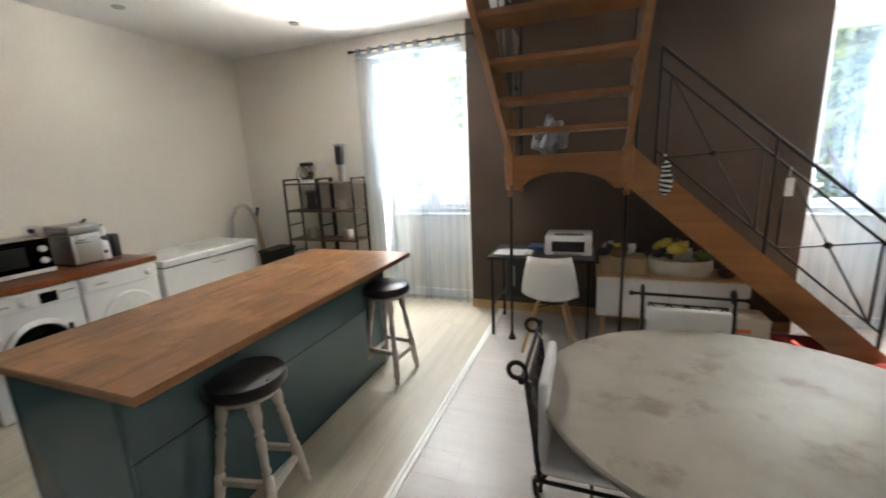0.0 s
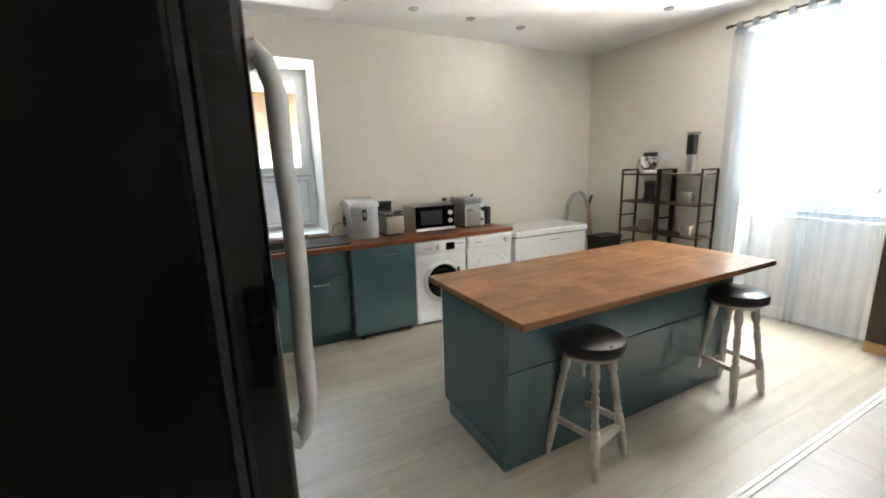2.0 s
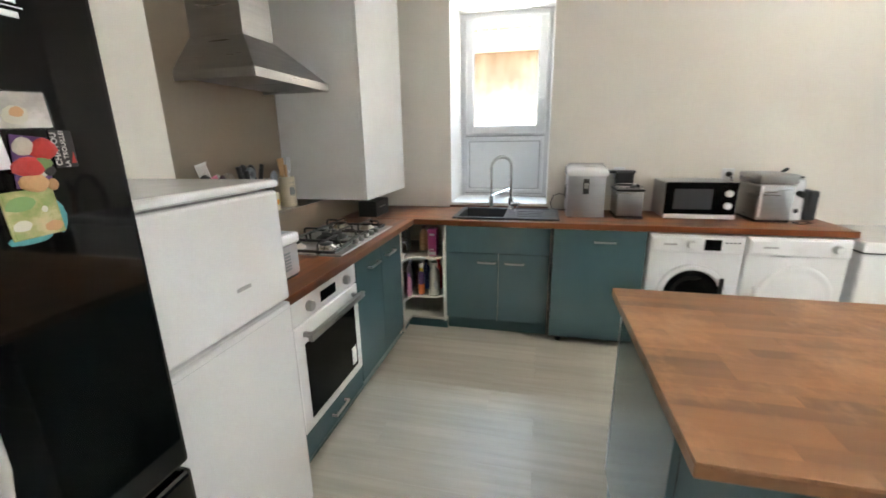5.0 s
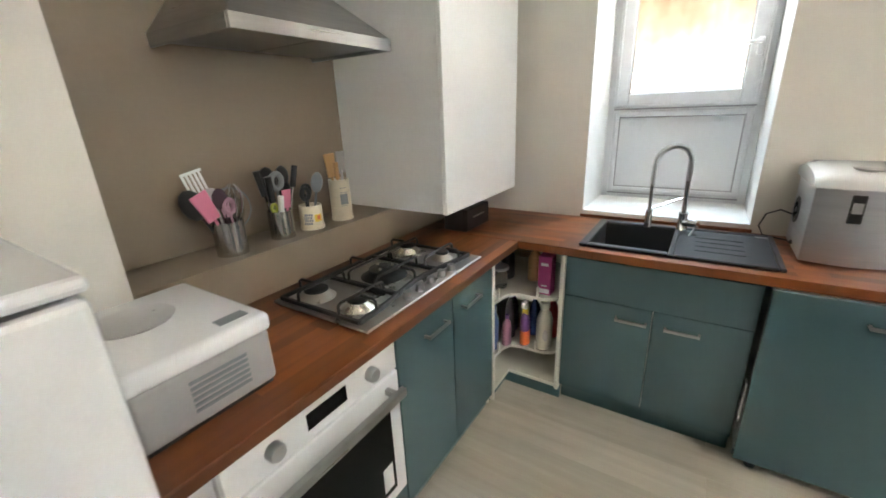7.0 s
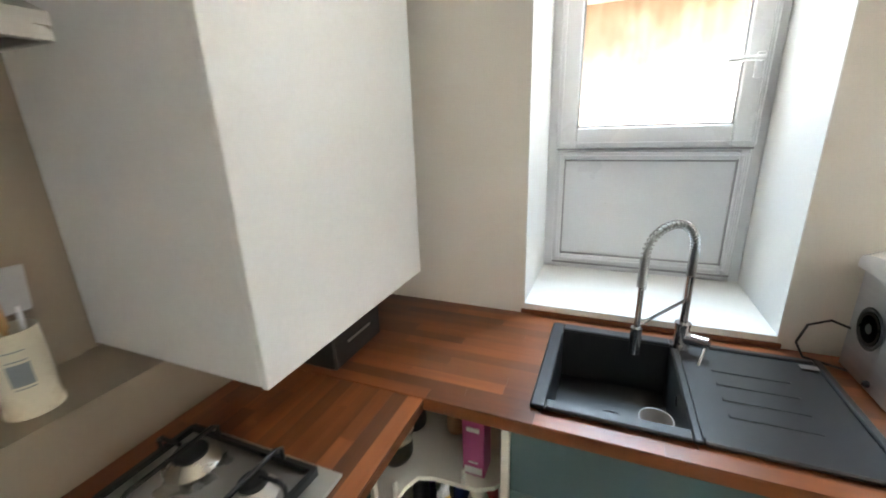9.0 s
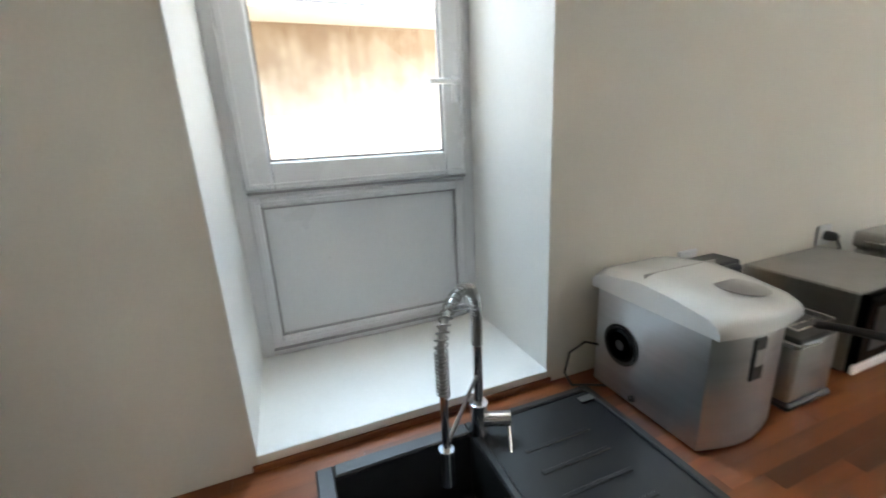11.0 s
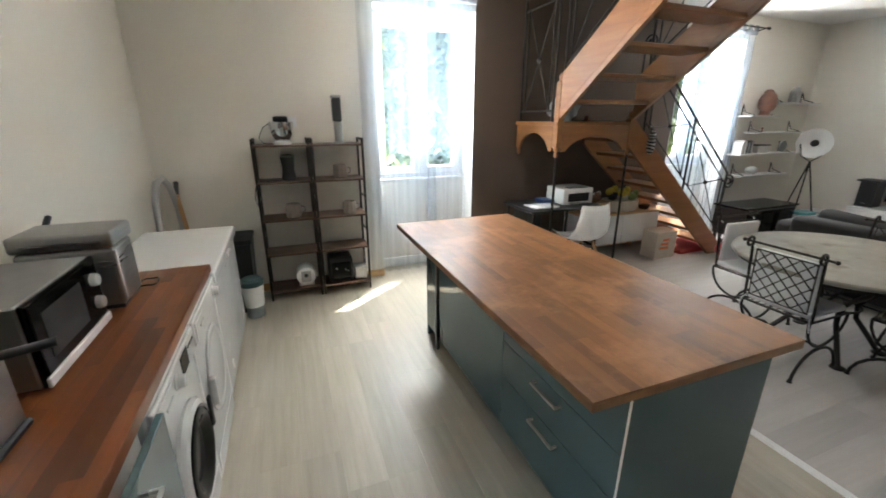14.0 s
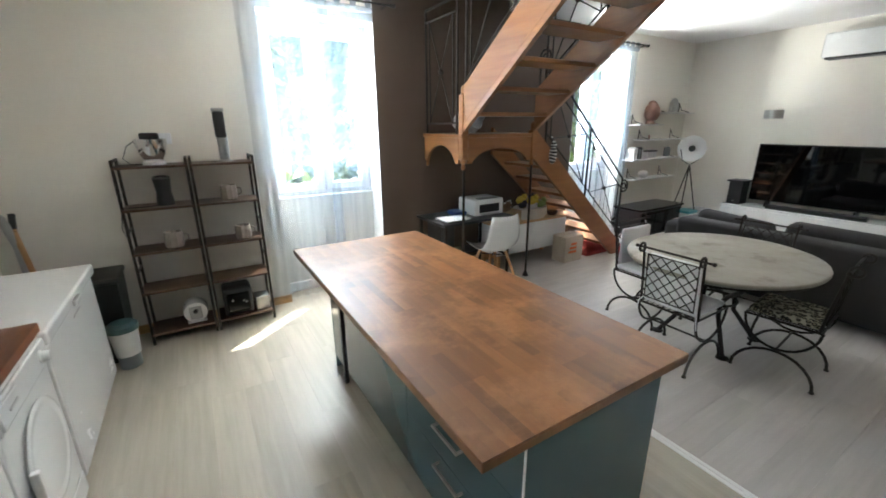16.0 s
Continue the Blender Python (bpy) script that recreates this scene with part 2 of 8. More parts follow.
M_TEAL = surf("teal_gloss_laminate", (0.068, 0.122, 0.130), (0.061, 0.111, 0.119), rough=0.085, big=1.5, fine=140, bumps=0.02, rvar=0.03, coat=0.2)
M_TEALD = surf("teal_plinth", (0.035, 0.09, 0.095), rough=0.35, big=1.5, bumps=0.03)
M_BLACKG = surf("black_gloss_door", (0.003, 0.003, 0.0035), (0.005, 0.005, 0.005), rough=0.09, big=2, fine=120, bumps=0.01, rvar=0.03, spec=0.11)
M_BLACKD = surf("black_mirror_gloss_door", (0.003, 0.003, 0.0035), (0.005, 0.005, 0.005), rough=0.04, big=2, fine=120, bumps=0.004, rvar=0.015, spec=0.4)
M_BLACKP = surf("black_plastic", (0.016, 0.016, 0.017), rough=0.4, big=3, fine=150, bumps=0.08)
M_STEEL = surf("brushed_steel", (0.44, 0.435, 0.42), (0.37, 0.365, 0.355), rough=0.32, metal=1.0, big=2, fine=30, bumps=0.05, stretch=(1, 1, 18), rvar=0.06)
M_CHROME = surf("chrome", (0.75, 0.75, 0.76), (0.70, 0.70, 0.71), rough=0.12, metal=1.0, big=3, fine=80, bumps=0.01, rvar=0.04)
M_IRON = surf("wrought_iron", (0.020, 0.018, 0.017), (0.035, 0.026, 0.020), rough=0.5, metal=0.6, big=4, fine=80, bumps=0.25)
M_BEECH = wood("oiled_worktop_wood", (0.15, 0.058, 0.019), (0.27, 0.125, 0.046), "y", rough=0.35, vary=0.75, blotch=0.35, wear=0.75)
M_REDTOP = wood("red_oiled_worktop_wood", (0.095, 0.025, 0.0065), (0.235, 0.070, 0.018), "y", rough=0.34, vary=0.9, blotch=0.12, wear=0.08)
M_REDTOPX = wood("red_oiled_worktop_wood_across", (0.095, 0.025, 0.0065), (0.235, 0.070, 0.018), "x", rough=0.34, vary=0.9, blotch=0.12, wear=0.08)
M_STAIR = wood("varnished_stair_wood", (0.17, 0.062, 0.017), (0.30, 0.130, 0.041), "y", rough=0.34, vary=0.15, coat=0.3)
M_STAIRX = wood("varnished_stair_wood_across", (0.17, 0.062, 0.017), (0.30, 0.130, 0.041), "x", rough=0.34, vary=0.15, coat=0.3)
M_LAM = wood("pale_laminate_plank", (0.335, 0.297, 0.228), (0.505, 0.463, 0.38), "y", rough=0.40, vary=0.16)
M_LAMX = wood("grey_laminate_plank", (0.38, 0.35, 0.325), (0.53, 0.495, 0.465), "x", rough=0.38, vary=0.12)
M_PINE = wood("pine_skirting", (0.42, 0.24, 0.10), (0.60, 0.38, 0.18), "x", rough=0.4, vary=0.1)
M_RUST = wood("dark_shelf_wood", (0.045, 0.022, 0.012), (0.115, 0.060, 0.034), "x", rough=0.45, vary=0.3)
M_DARKLINE = surf("dark_joint", (0.05, 0.04, 0.03), rough=0.8)
# plain grey that draws the shadow lines at the window joints
M_SHADOWLINE = surf("grey_shadow_line", (0.40, 0.40, 0.41), rough=0.7, bumps=0.03)
M_GLASS = glass_mat("window_glass")

# ---- structure ----
N, E, S, H = 5.653, 8.55, 0.50, 2.912     # inner faces of walls, ceiling height
STRIP = 3.28                              # where the two floors meet
WT, WTW = 0.46, 0.58                      # thickness of the old outer walls, north and west
W1 = (1.93, 2.955, 0.0, 2.62)             # first curtained window: x0, x1, z0, z1
W2 = (5.80, 6.90, 0.0, 2.62)
WW = (1.258, 2.083, 0.936, 2.558)         # window over the sink: y0, y1, z0, z1


def structure(name, bm, material, label, smooth=False):
    return solo(name, bm, material, label, "", "", "structure", smooth)


def box_wall(name, spans, material, label):
    bm = B()
    for s in spans:
        box(bm, *s)
    return structure(name, bm, material, label)


# west wall with the sink window
box_wall("wall_west", [(-WTW, 0, -0.1, WW[0], 0, H), (-WTW, 0, WW[1], N + WT, 0, H), (-WTW, 0, WW[0], WW[1], 0, WW[2]), (-WTW, 0, WW[0], WW[1], WW[3], H)],
         M_WALL, "cream painted wall with a deep window opening over the sink")
# north wall: cream, brown, cream
box_wall("wall_north_kitchen", [(0, W1[0], N, N + WT, 0, H), (W1[0], W1[1], N, N + WT, W1[3], H)], M_WALL, "cream painted wall beside the first curtained window")
box_wall("wall_north_stairs", [(W1[1], W2[0], N, N + WT, 0, 5.2)], M_BROWN, "dark brown painted wall behind the stairs")
box_wall("wall_north_lounge", [(W2[1], E, N, N + WT, 0, H), (W2[0], W2[1], N, N + WT, W2[3], H)], M_WALL, "cream painted wall of the lounge with floating shelves")
box_wall("wall_east", [(E, E + 0.3, -0.1, N + WT, 0, H)], M_WALL, "cream painted wall behind the television")
box_wall("wall_south", [(2.06, E, 0.1, S, 0, H)], M_WALL, "plain cream painted wall closing the room")
# hob niche: low wall with a ledge, set-back upper wall
box_wall("wall_hob", [(0, 2.06, 0.1, S, 0, 1.066)], M_TAUPE, "taupe painted low wall with a ledge behind the hob")
box_wall("wall_hob_upper", [(0, 2.06, 0.1, 0.235, 1.066, H)], M_TAUPE, "taupe painted set-back wall above the ledge")
box_wall("splashback_panel", [(0.965, 2.058, 0.237, 0.255, 1.07, H - 0.02)], M_TAUPE, "satin taupe splashback board standing on the ledge")

# ceiling with the stair opening
OP = (3.40, 4.62, 2.75, N)
box_wall("ceiling", [(0, OP[0], 0.1, N, H, H + 0.25), (OP[1], E, 0.1, N, H, H + 0.25), (OP[0], OP[1], 0.1, OP[2], H, H + 0.25)],
         M_CEIL, "white painted ceiling with an opening for the stairs")
box_wall("stairwell_upper", [(OP[0] - 0.1, OP[0], OP[2], N, H + 0.25, 5.2), (OP[1], OP[1] + 0.1, OP[2], N, H + 0.25, 5.2), (OP[0] - 0.1, OP[1] + 0.1, OP[2] - 0.1, OP[2], H + 0.25, 5.2),
                             (OP[0] - 0.1, OP[1] + 0.1, OP[2] - 0.1, N, 5.2, 5.3)], M_CEIL, "white walls closing the floor above the stairs")

# floor base below the planks
box_wall("floor", [(0, E, 0.1, N + WT, -0.2, -0.012)], M_DARKLINE, "wooden laminate floor of kitchen and lounge")

# skirtings
box_wall("baseboard", [(0.0, W1[0], N - 0.014, N, 0, 0.075), (W1[1], 3.4, N - 0.016, N, 0, 0.085), (3.4, W2[0], N - 0.016, N, 0, 0.085)], M_PINE, "honey pine skirting along the wall")
box_wall("baseboard_lounge", [(W2[1], E - 0.016, N - 0.016, N, 0, 0.085), (E - 0.016, E, S, N, 0, 0.085)], M_WHITE, "white skirting along the lounge walls")
box_wall("trim", [(STRIP - 0.024, STRIP - 0.004, S, N, 0.0005, 0.006), (STRIP + 0.002, STRIP + 0.024, S, N, 0.0005, 0.007)], M_WHITE, "pale worn joint strip between the two floors")

# ---- windows ----
def pane_frame(parent, axis, a0, a1, z0, z1, d0, d1, w, name="sash", panel=False, lab=""):
    """A rectangular frame with a pane; axis: the direction that it spans."""
    def bb(bm, p0, p1, q0, q1, e0=d0, e1=d1, bev=0.006):
        return box(bm, p0, p1, e0, e1, q0, q1, bev) if axis == "x" else box(bm, e0, e1, p0, p1, q0, q1, bev)
    bm = B()
    bb(bm, a0, a0 + w, z0, z1), bb(bm, a1 - w, a1, z0, z1), bb(bm, a0 + w, a1 - w, z0, z0 + w), bb(bm, a0 + w, a1 - w, z1 - w, z1)
    fr = part(name, bm, M_PVC, parent, lab)
    mid = (d0 + d1) / 2
    bm = bb(B(), a0 + w - 0.004, a1 - w + 0.004, z0 + w - 0.004, z1 - w + 0.004, mid - 0.003, mid + 0.003, 0)
    pn = part("infill_panel" if panel else "pane", bm, M_PVC if panel else M_GLASS, fr)
    if not panel:
        pn.visible_shadow = False
    front = mid + 0.004 if axis == "y" else mid - 0.012
    # grey strips imitate the shadow line round the pane or panel
    bm = B()
    g = 0.007
    for p0, p1, q0, q1 in ((a0 + w - 0.002, a0 + w + g, z0 + w, z1 - w), (a1 - w - g, a1 - w + 0.002, z0 + w, z1 - w), (a0 + w, a1 - w, z0 + w - 0.002, z0 + w + g), (a0 + w, a1 - w, z1 - w - g, z1 - w + 0.002)):
        bb(bm, p0, p1, q0, q1, front, front + 0.008, 0)
    part("shadow_line", bm, M_SHADOWLINE, fr)
    bm = B()
    rim = d1 if axis == "y" else d0
    e0, e1 = (rim - 0.001, rim + 0.006) if axis == "y" else (rim - 0.006, rim + 0.001)
    i, j = 0.014, 0.022
    for p0, p1, q0, q1 in ((a0 + i, a0 + j, z0 + i, z1 - i), (a1 - j, a1 - i, z0 + i, z1 - i), (a0 + j, a1 - j, z0 + i, z0 + j), (a0 + j, a1 - j, z1 - j, z1 - i)):
        bb(bm, p0, p1, q0, q1, e0, e1, 0.002)
    part("glazing_bead", bm, M_PVC, fr)
    return fr


def lever(parent, at, axis, length, sign):
    bm = B()
    x, y, z = at
    if axis == "y":
        box(bm, x, x + 0.012, y - 0.014, y + 0.014, z - 0.045, z + 0.045, 0.004)
        tube(bm, [(x + 0.01, y, z + 0.02), (x + 0.045, y, z + 0.02), (x + 0.05, y + sign * 0.02, z + 0.02), (x + 0.05, y + sign * length, z + 0.018)], 0.009, 8)
    else:
        box(bm, x - 0.014, x + 0.014, y - 0.012, y, z - 0.045, z + 0.045, 0.004)
        tube(bm, [(x, y - 0.01, z), (x, y - 0.045, z), (x, y - 0.05, z - 0.03), (x, y - 0.05, z - length)], 0.009, 8)
    part("window_handle", bm, M_PVC, parent, smooth=True)


win = thing("window_1", (-0.52, 1.67, WW[2]), "white plastic window with one glazed sash over a solid panel", "window", kind="structure")
bm = B()
x0, x1 = -0.56, -0.48
for s in ((x0, x1, WW[0], WW[0] + 0.045, WW[2], WW[3]), (x0, x1, WW[1] - 0.045, WW[1], WW[2], WW[3]), (x0, x1, WW[0] + 0.045, WW[1] - 0.045, WW[3] - 0.05, WW[3]),
          (x0, x1, WW[0] + 0.045, WW[1] - 0.045, WW[2], WW[2] + 0.04), (x0, x1, WW[0] + 0.045, WW[1] - 0.045, 1.475, 1.53)):
    box(bm, *s, 0.006)
part("window_frame", bm, M_PVC, win)
sash = pane_frame(win, "y", WW[0] + 0.04, WW[1] - 0.035, 1.51, 2.52, -0.505, -0.455, 0.085)
pane_frame(win, "y", WW[0] + 0.042, WW[1] - 0.042, WW[2] + 0.035, 1.49, -0.52, -0.47, 0.035, "panel_frame", True)
lever(sash, (-0.455, WW[1] - 0.075, 1.80), "y", 0.11, -1)
# solid grey strips in place of the shaded joints at sash and panel
part("shadow_gap", box(box(B(), -0.472, -0.466, WW[0] + 0.045, WW[1] - 0.04, 1.498, 1.506), -0.472, -0.466, WW[0] + 0.044, WW[1] - 0.044, WW[2] + 0.026, WW[2] + 0.034), M_SHADOWLINE, win)
part("window_sill", bx(-0.48, 0.007, WW[0] + 0.002, WW[1] - 0.002, WW[2] - 0.021, WW[2] + 0.004, 0.002), M_WHITE, win)
part("sill_strip", bx(0.001, 0.012, WW[0] - 0.01, WW[1] + 0.01, 0.898, 0.9145, 0.002), M_REDTOP, win, "thin dark wood strip")
box_wall("trim_sink_window", [(-0.48, 0.001, WW[0] - 0.001, WW[0] + 0.003, WW[2], WW[3]), (-0.48, 0.001, WW[1] - 0.003, WW[1] + 0.001, WW[2], WW[3]), (-0.48, 0.001, WW[0], WW[1], WW[3] - 0.003, WW[3] + 0.001)],
         M_WHITE, "white painted reveal of the deep sink window")


def tall_window(name, w, label):
    """Two-leaved window above a low apron wall, in a deep reveal."""
    x0, x1, z0, z1 = w
    o = thing(name, ((x0 + x1) / 2, N + 0.3, 0), label, "window", kind="structure")
    part("apron", bx(x0, x1, N + 0.25, N + WT, 0, 0.98), M_WALL, o, "cream painted wall under the window")
    part("baseboard", bx(x0, x1, N + 0.235, N + 0.25, 0, 0.10, 0.003), M_WHITE, o)
    part("window_sill", bx(x0, x1, N + 0.22, N + 0.36, 0.98, 1.005, 0.004), M_WHITE, o)
    bm = B()
    ya, yb = N + 0.27, N + 0.34
    box(bm, x0, x0 + 0.05, ya, yb, 1.005, z1, 0.005), box(bm, x1 - 0.05, x1, ya, yb, 1.005, z1, 0.005), box(bm, x0 + 0.05, x1 - 0.05, ya, yb, z1 - 0.06, z1, 0.005), box(bm, x0 + 0.05, x1 - 0.05, ya, yb, 1.005, 1.05, 0.005)
    part("window_frame", bm, M_PVC, o)
    mid = (x0 + x1) / 2
    a = pane_frame(o, "x", x0 + 0.04, mid - 0.002, 1.04, z1 - 0.05, ya - 0.02, ya + 0.045, 0.085)
    pane_frame(o, "x", mid + 0.002, x1 - 0.04, 1.04, z1 - 0.05, ya - 0.02, ya + 0.045, 0.085)
    lever(a, (mid - 0.04, ya - 0.02, 1.75), "x", 0.11, 1)
    bm = B()
    box(bm, x0 - 0.001, x0 + 0.003, N - 0.001, ya, 0, z1), box(bm, x1 - 0.003, x1 + 0.001, N - 0.001, ya, 0, z1), box(bm, x0, x1, N - 0.001, ya, z1 - 0.003, z1 + 0.001)
    part("reveal", bm, M_WHITE, o, "white painted reveal")
    return o


tall_window("window_2", W1, "white two-leaved window in a deep reveal beside the racks")
tall_window("window_3", W2, "white two-leaved window in a deep reveal behind the stairs")


# ---- butcher-block worktops ----
def staves(parent, x0, x1, y0, y1, z, along, material, width=0.0455, seed=1, hole=None):
    """Glued staves on the top of a worktop, flush with one another."""
    rnd = random.Random(seed)
    off = OFFSET[parent]
    cache = {}
    a0, a1, b0, b1 = (y0, y1, x0, x1) if along == "y" else (x0, x1, y0, y1)
    rows = max(1, round((b1 - b0) / width))
    w = (b1 - b0) / rows
    for r in range(rows):
        a = a0 - rnd.choice((0.0, 0.1, 0.2, 0.3))
        while a < a1 - 0.02:
            ln = rnd.choice((0.3, 0.4, 0.5, 0.6))
            s, e = max(a, a0), min(a + ln, a1)
            a += ln
            mid_b = b0 + (r + 0.5) * w
            bits = [(s, e)]
            if hole and hole[0] - w / 2 < mid_b < hole[1] + w / 2:
                bits = [(s, min(e, hole[2])), (max(s, hole[3]), e)]
            for s, e in bits:
                if e - s >= 0.02:
                    lay(parent, cache, s, e, w, mid_b, z, along, material, off)


def lay(parent, cache, s, e, w, mid_b, z, along, material, off):
    key = round(e - s, 3)
    if key not in cache:
        bm = B()
        h = (e - s) / 2 - 0.0002
        if along == "y":
            box(bm, -w / 2 + 0.0001, w / 2 - 0.0001, -h, h, -0.0045, 0)
        else:
            box(bm, -h, h, -w / 2 + 0.0001, w / 2 - 0.0001, -0.0045, 0)
        me = bpy.data.meshes.new("stave")
        bm.to_mesh(me)
        bm.free()
        me.materials.append(material)
        cache[key] = me
    ob = new("stave", cache[key])
    m, c = (s + e) / 2, mid_b
    ob.location = (Vector((c, m, z)) if along == "y" else Vector((m, c, z))) - off
    ob.parent = parent


top_w = thing("worktop", (0.3, 2.2, 0.857), "oiled butcher-block worktop along the window wall", "worktop")
HOLE = (0.105, 0.535, 1.415, 1.775)         # cut-out for the sink bowl
bm = B()
for s in ((0.002, 0.622, 0.502, HOLE[2]), (0.002, 0.622, HOLE[3], 3.908), (0.002, HOLE[0], HOLE[2], HOLE[3]), (HOLE[1], 0.622, HOLE[2], HOLE[3])):
    box(bm, *s, 0.857, 0.892)
part("slab", bm, M_REDTOP, top_w)
top_s = thing("worktop", (1.4, 0.8, 0.857), "oiled butcher-block worktop holding the gas hob", "worktop")
part("slab", bx(0.624, 2.29, 0.502, 1.10, 0.857, 0.8915, 0.003), M_REDTOPX, top_s)

# ---- base units ----
def bar_handle(parent, p, q, out, r=0.006):
    """A flat bow handle from p to q standing off by the vector out."""
    p, q, o = Vector(p), Vector(q), Vector(out)
    bm = B()
    beam(bm, p + o - (q - p).normalized() * 0.004, q + o + (q - p).normalized() * 0.004, 0.012, 0.008, up=o.normalized())
    beam(bm, p, p + o, 0.010, 0.008, up=(q - p).normalized()), beam(bm, q, q + o, 0.010, 0.008, up=(q - p).normalized())
    part("handle", bm, M_STEEL, parent, "brushed steel bar handle")


sink_unit = thing("base_cabinet", (0.3, 1.71, 0), "glossy teal sink cabinet with two doors under a drawer front", "cabinet", "teal kitchen cabinets")
part("body", bx(0.02, 0.59, 1.345, 2.115, 0.11, 0.70), M_WHITE, sink_unit)
part("drawer_front", bx(0.592, 0.612, 1.346, 2.112, 0.650, 0.850, 0.002), M_TEAL, sink_unit)
d = part("door", bx(0.592, 0.612, 1.346, 1.7435, 0.115, 0.648, 0.002), M_TEAL, sink_unit)
bar_handle(d, (0.612, 1.595, 0.582), (0.612, 1.722, 0.582), (0.026, 0, 0))
d = part("door", bx(0.592, 0.612, 1.7455, 2.112, 0.115, 0.648, 0.002), M_TEAL, sink_unit)
bar_handle(d, (0.612, 1.800, 0.582), (0.612, 1.930, 0.582), (0.026, 0, 0))
part("plinth", bx(0.53, 0.548, 1.345, 2.115, 0.0, 0.108), M_TEALD, sink_unit)

corner_unit = thing("corner_cabinet", (0.4, 0.9, 0), "open white corner cabinet with two shelves of cleaning bottles", "cabinet")
bm = B()
box(bm, 0.02, 0.035, 0.52, 1.34, 0.075, 0.852), box(bm, 0.035, 0.90, 0.52, 0.535, 0.075, 0.852)
box(bm, 0.035, 0.585, 1.326, 1.341, 0.075, 0.852), box(bm, 0.884, 0.899, 0.535, 1.06, 0.075, 0.852)
box(bm, 0.597, 0.617, 1.321, 1.3425, 0.075, 0.852, 0.002), box(bm, 0.845, 0.862, 1.050, 1.076, 0.075, 0.852, 0.002)
part("body", bm, M_IVORY, corner_unit)
part("base_shelf", prism(B(), [(0.036, 0.536), (0.883, 0.536), (0.883, 1.05), (0.60, 1.05), (0.60, 1.325), (0.036, 1.325)], "z", 0.078, 0.096), M_IVORY, corner_unit)
SHELF_EDGE = [(0.80, 0.985), (0.745, 1.030), (0.655, 1.040), (0.610, 1.060), (0.595, 1.110), (0.590, 1.240), (0.565, 1.290), (0.53, 1.312)]
for z in (0.255, 0.575):
    ob = part("carousel_shelf", prism(B(), [(0.05, 0.55), (0.80, 0.55)] + SHELF_EDGE + [(0.05, 1.312)], "z", z, z + 0.016), M_IVORY, corner_unit)
    for x, y in ((0.700, 1.030), (0.588, 1.200)):
        part("guard_peg", bx(x - 0.006, x + 0.006, y - 0.006, y + 0.006, z + 0.014, z + 0.075, 0.002), M_IVORY, ob)
part("plinth", bx(0.582, 0.90, 1.0, 1.018, 0.0, 0.076), M_TEALD, corner_unit)
part("plinth", bx(0.564, 0.581, 1.0, 1.343, 0.0, 0.076), M_TEALD, corner_unit)

hob_unit = thing("base_cabinet", (1.23, 0.8, 0), "glossy teal cabinet with two doors under the gas hob", "cabinet", "teal kitchen cabinets")
part("body", bx(0.905, 1.59, 0.52, 1.045, 0.11, 0.852), M_WHITE, hob_unit)
part("plinth", bx(0.902, 1.598, 1.0, 1.018, 0.0, 0.108), M_TEALD, hob_unit)
d = part("door", bx(0.868, 1.2285, 1.050, 1.072, 0.115, 0.848, 0.002), M_TEAL, hob_unit)
bar_handle(d, (1.03, 1.072, 0.765), (1.16, 1.072, 0.765), (0, 0.026, 0))
d = part("door", bx(1.2315, 1.590, 1.050, 1.072, 0.115, 0.848, 0.002), M_TEAL, hob_unit)
bar_handle(d, (1.30, 1.072, 0.765), (1.43, 1.072, 0.765), (0, 0.026, 0))

dish = thing("dishwasher", (0.33, 2.43, 0), "built-in dishwasher behind a loose teal front panel", "dishwasher")
part("body", bx(0.03, 0.60, 2.135, 2.725, 0.05, 0.84, 0.004), M_ENAMEL, dish)
fp = part("front_panel", bx(0.648, 0.668, 2.128, 2.728, 0.06, 0.862, 0.002), M_TEAL, dish)
bar_handle(fp, (0.668, 2.40, 0.785), (0.668, 2.53, 0.785), (0.026, 0, 0))
bm = B()
for z in (0.30, 0.36, 0.42):
    beam(bm, (0.61, 2.118, z), (0.655, 2.118, z - 0.04), 0.006, 0.016)
box(bm, 0.612, 0.650, 2.115, 2.121, 0.24, 0.43)
part("hinge", bm, M_STEEL, dish, "bare steel door hinge")
part("kick_plate", bx(0.56, 0.575, 2.135, 2.725, 0.004, 0.055), M_BLACKP, dish)
for y in (2.2, 2.67):
    part("foot", lathe(B(), [(0.022, 0.0), (0.022, 0.012), (0.008, 0.014), (0.008, 0.06)], 10, (0.60, y, 0)), M_BLACKP, dish)


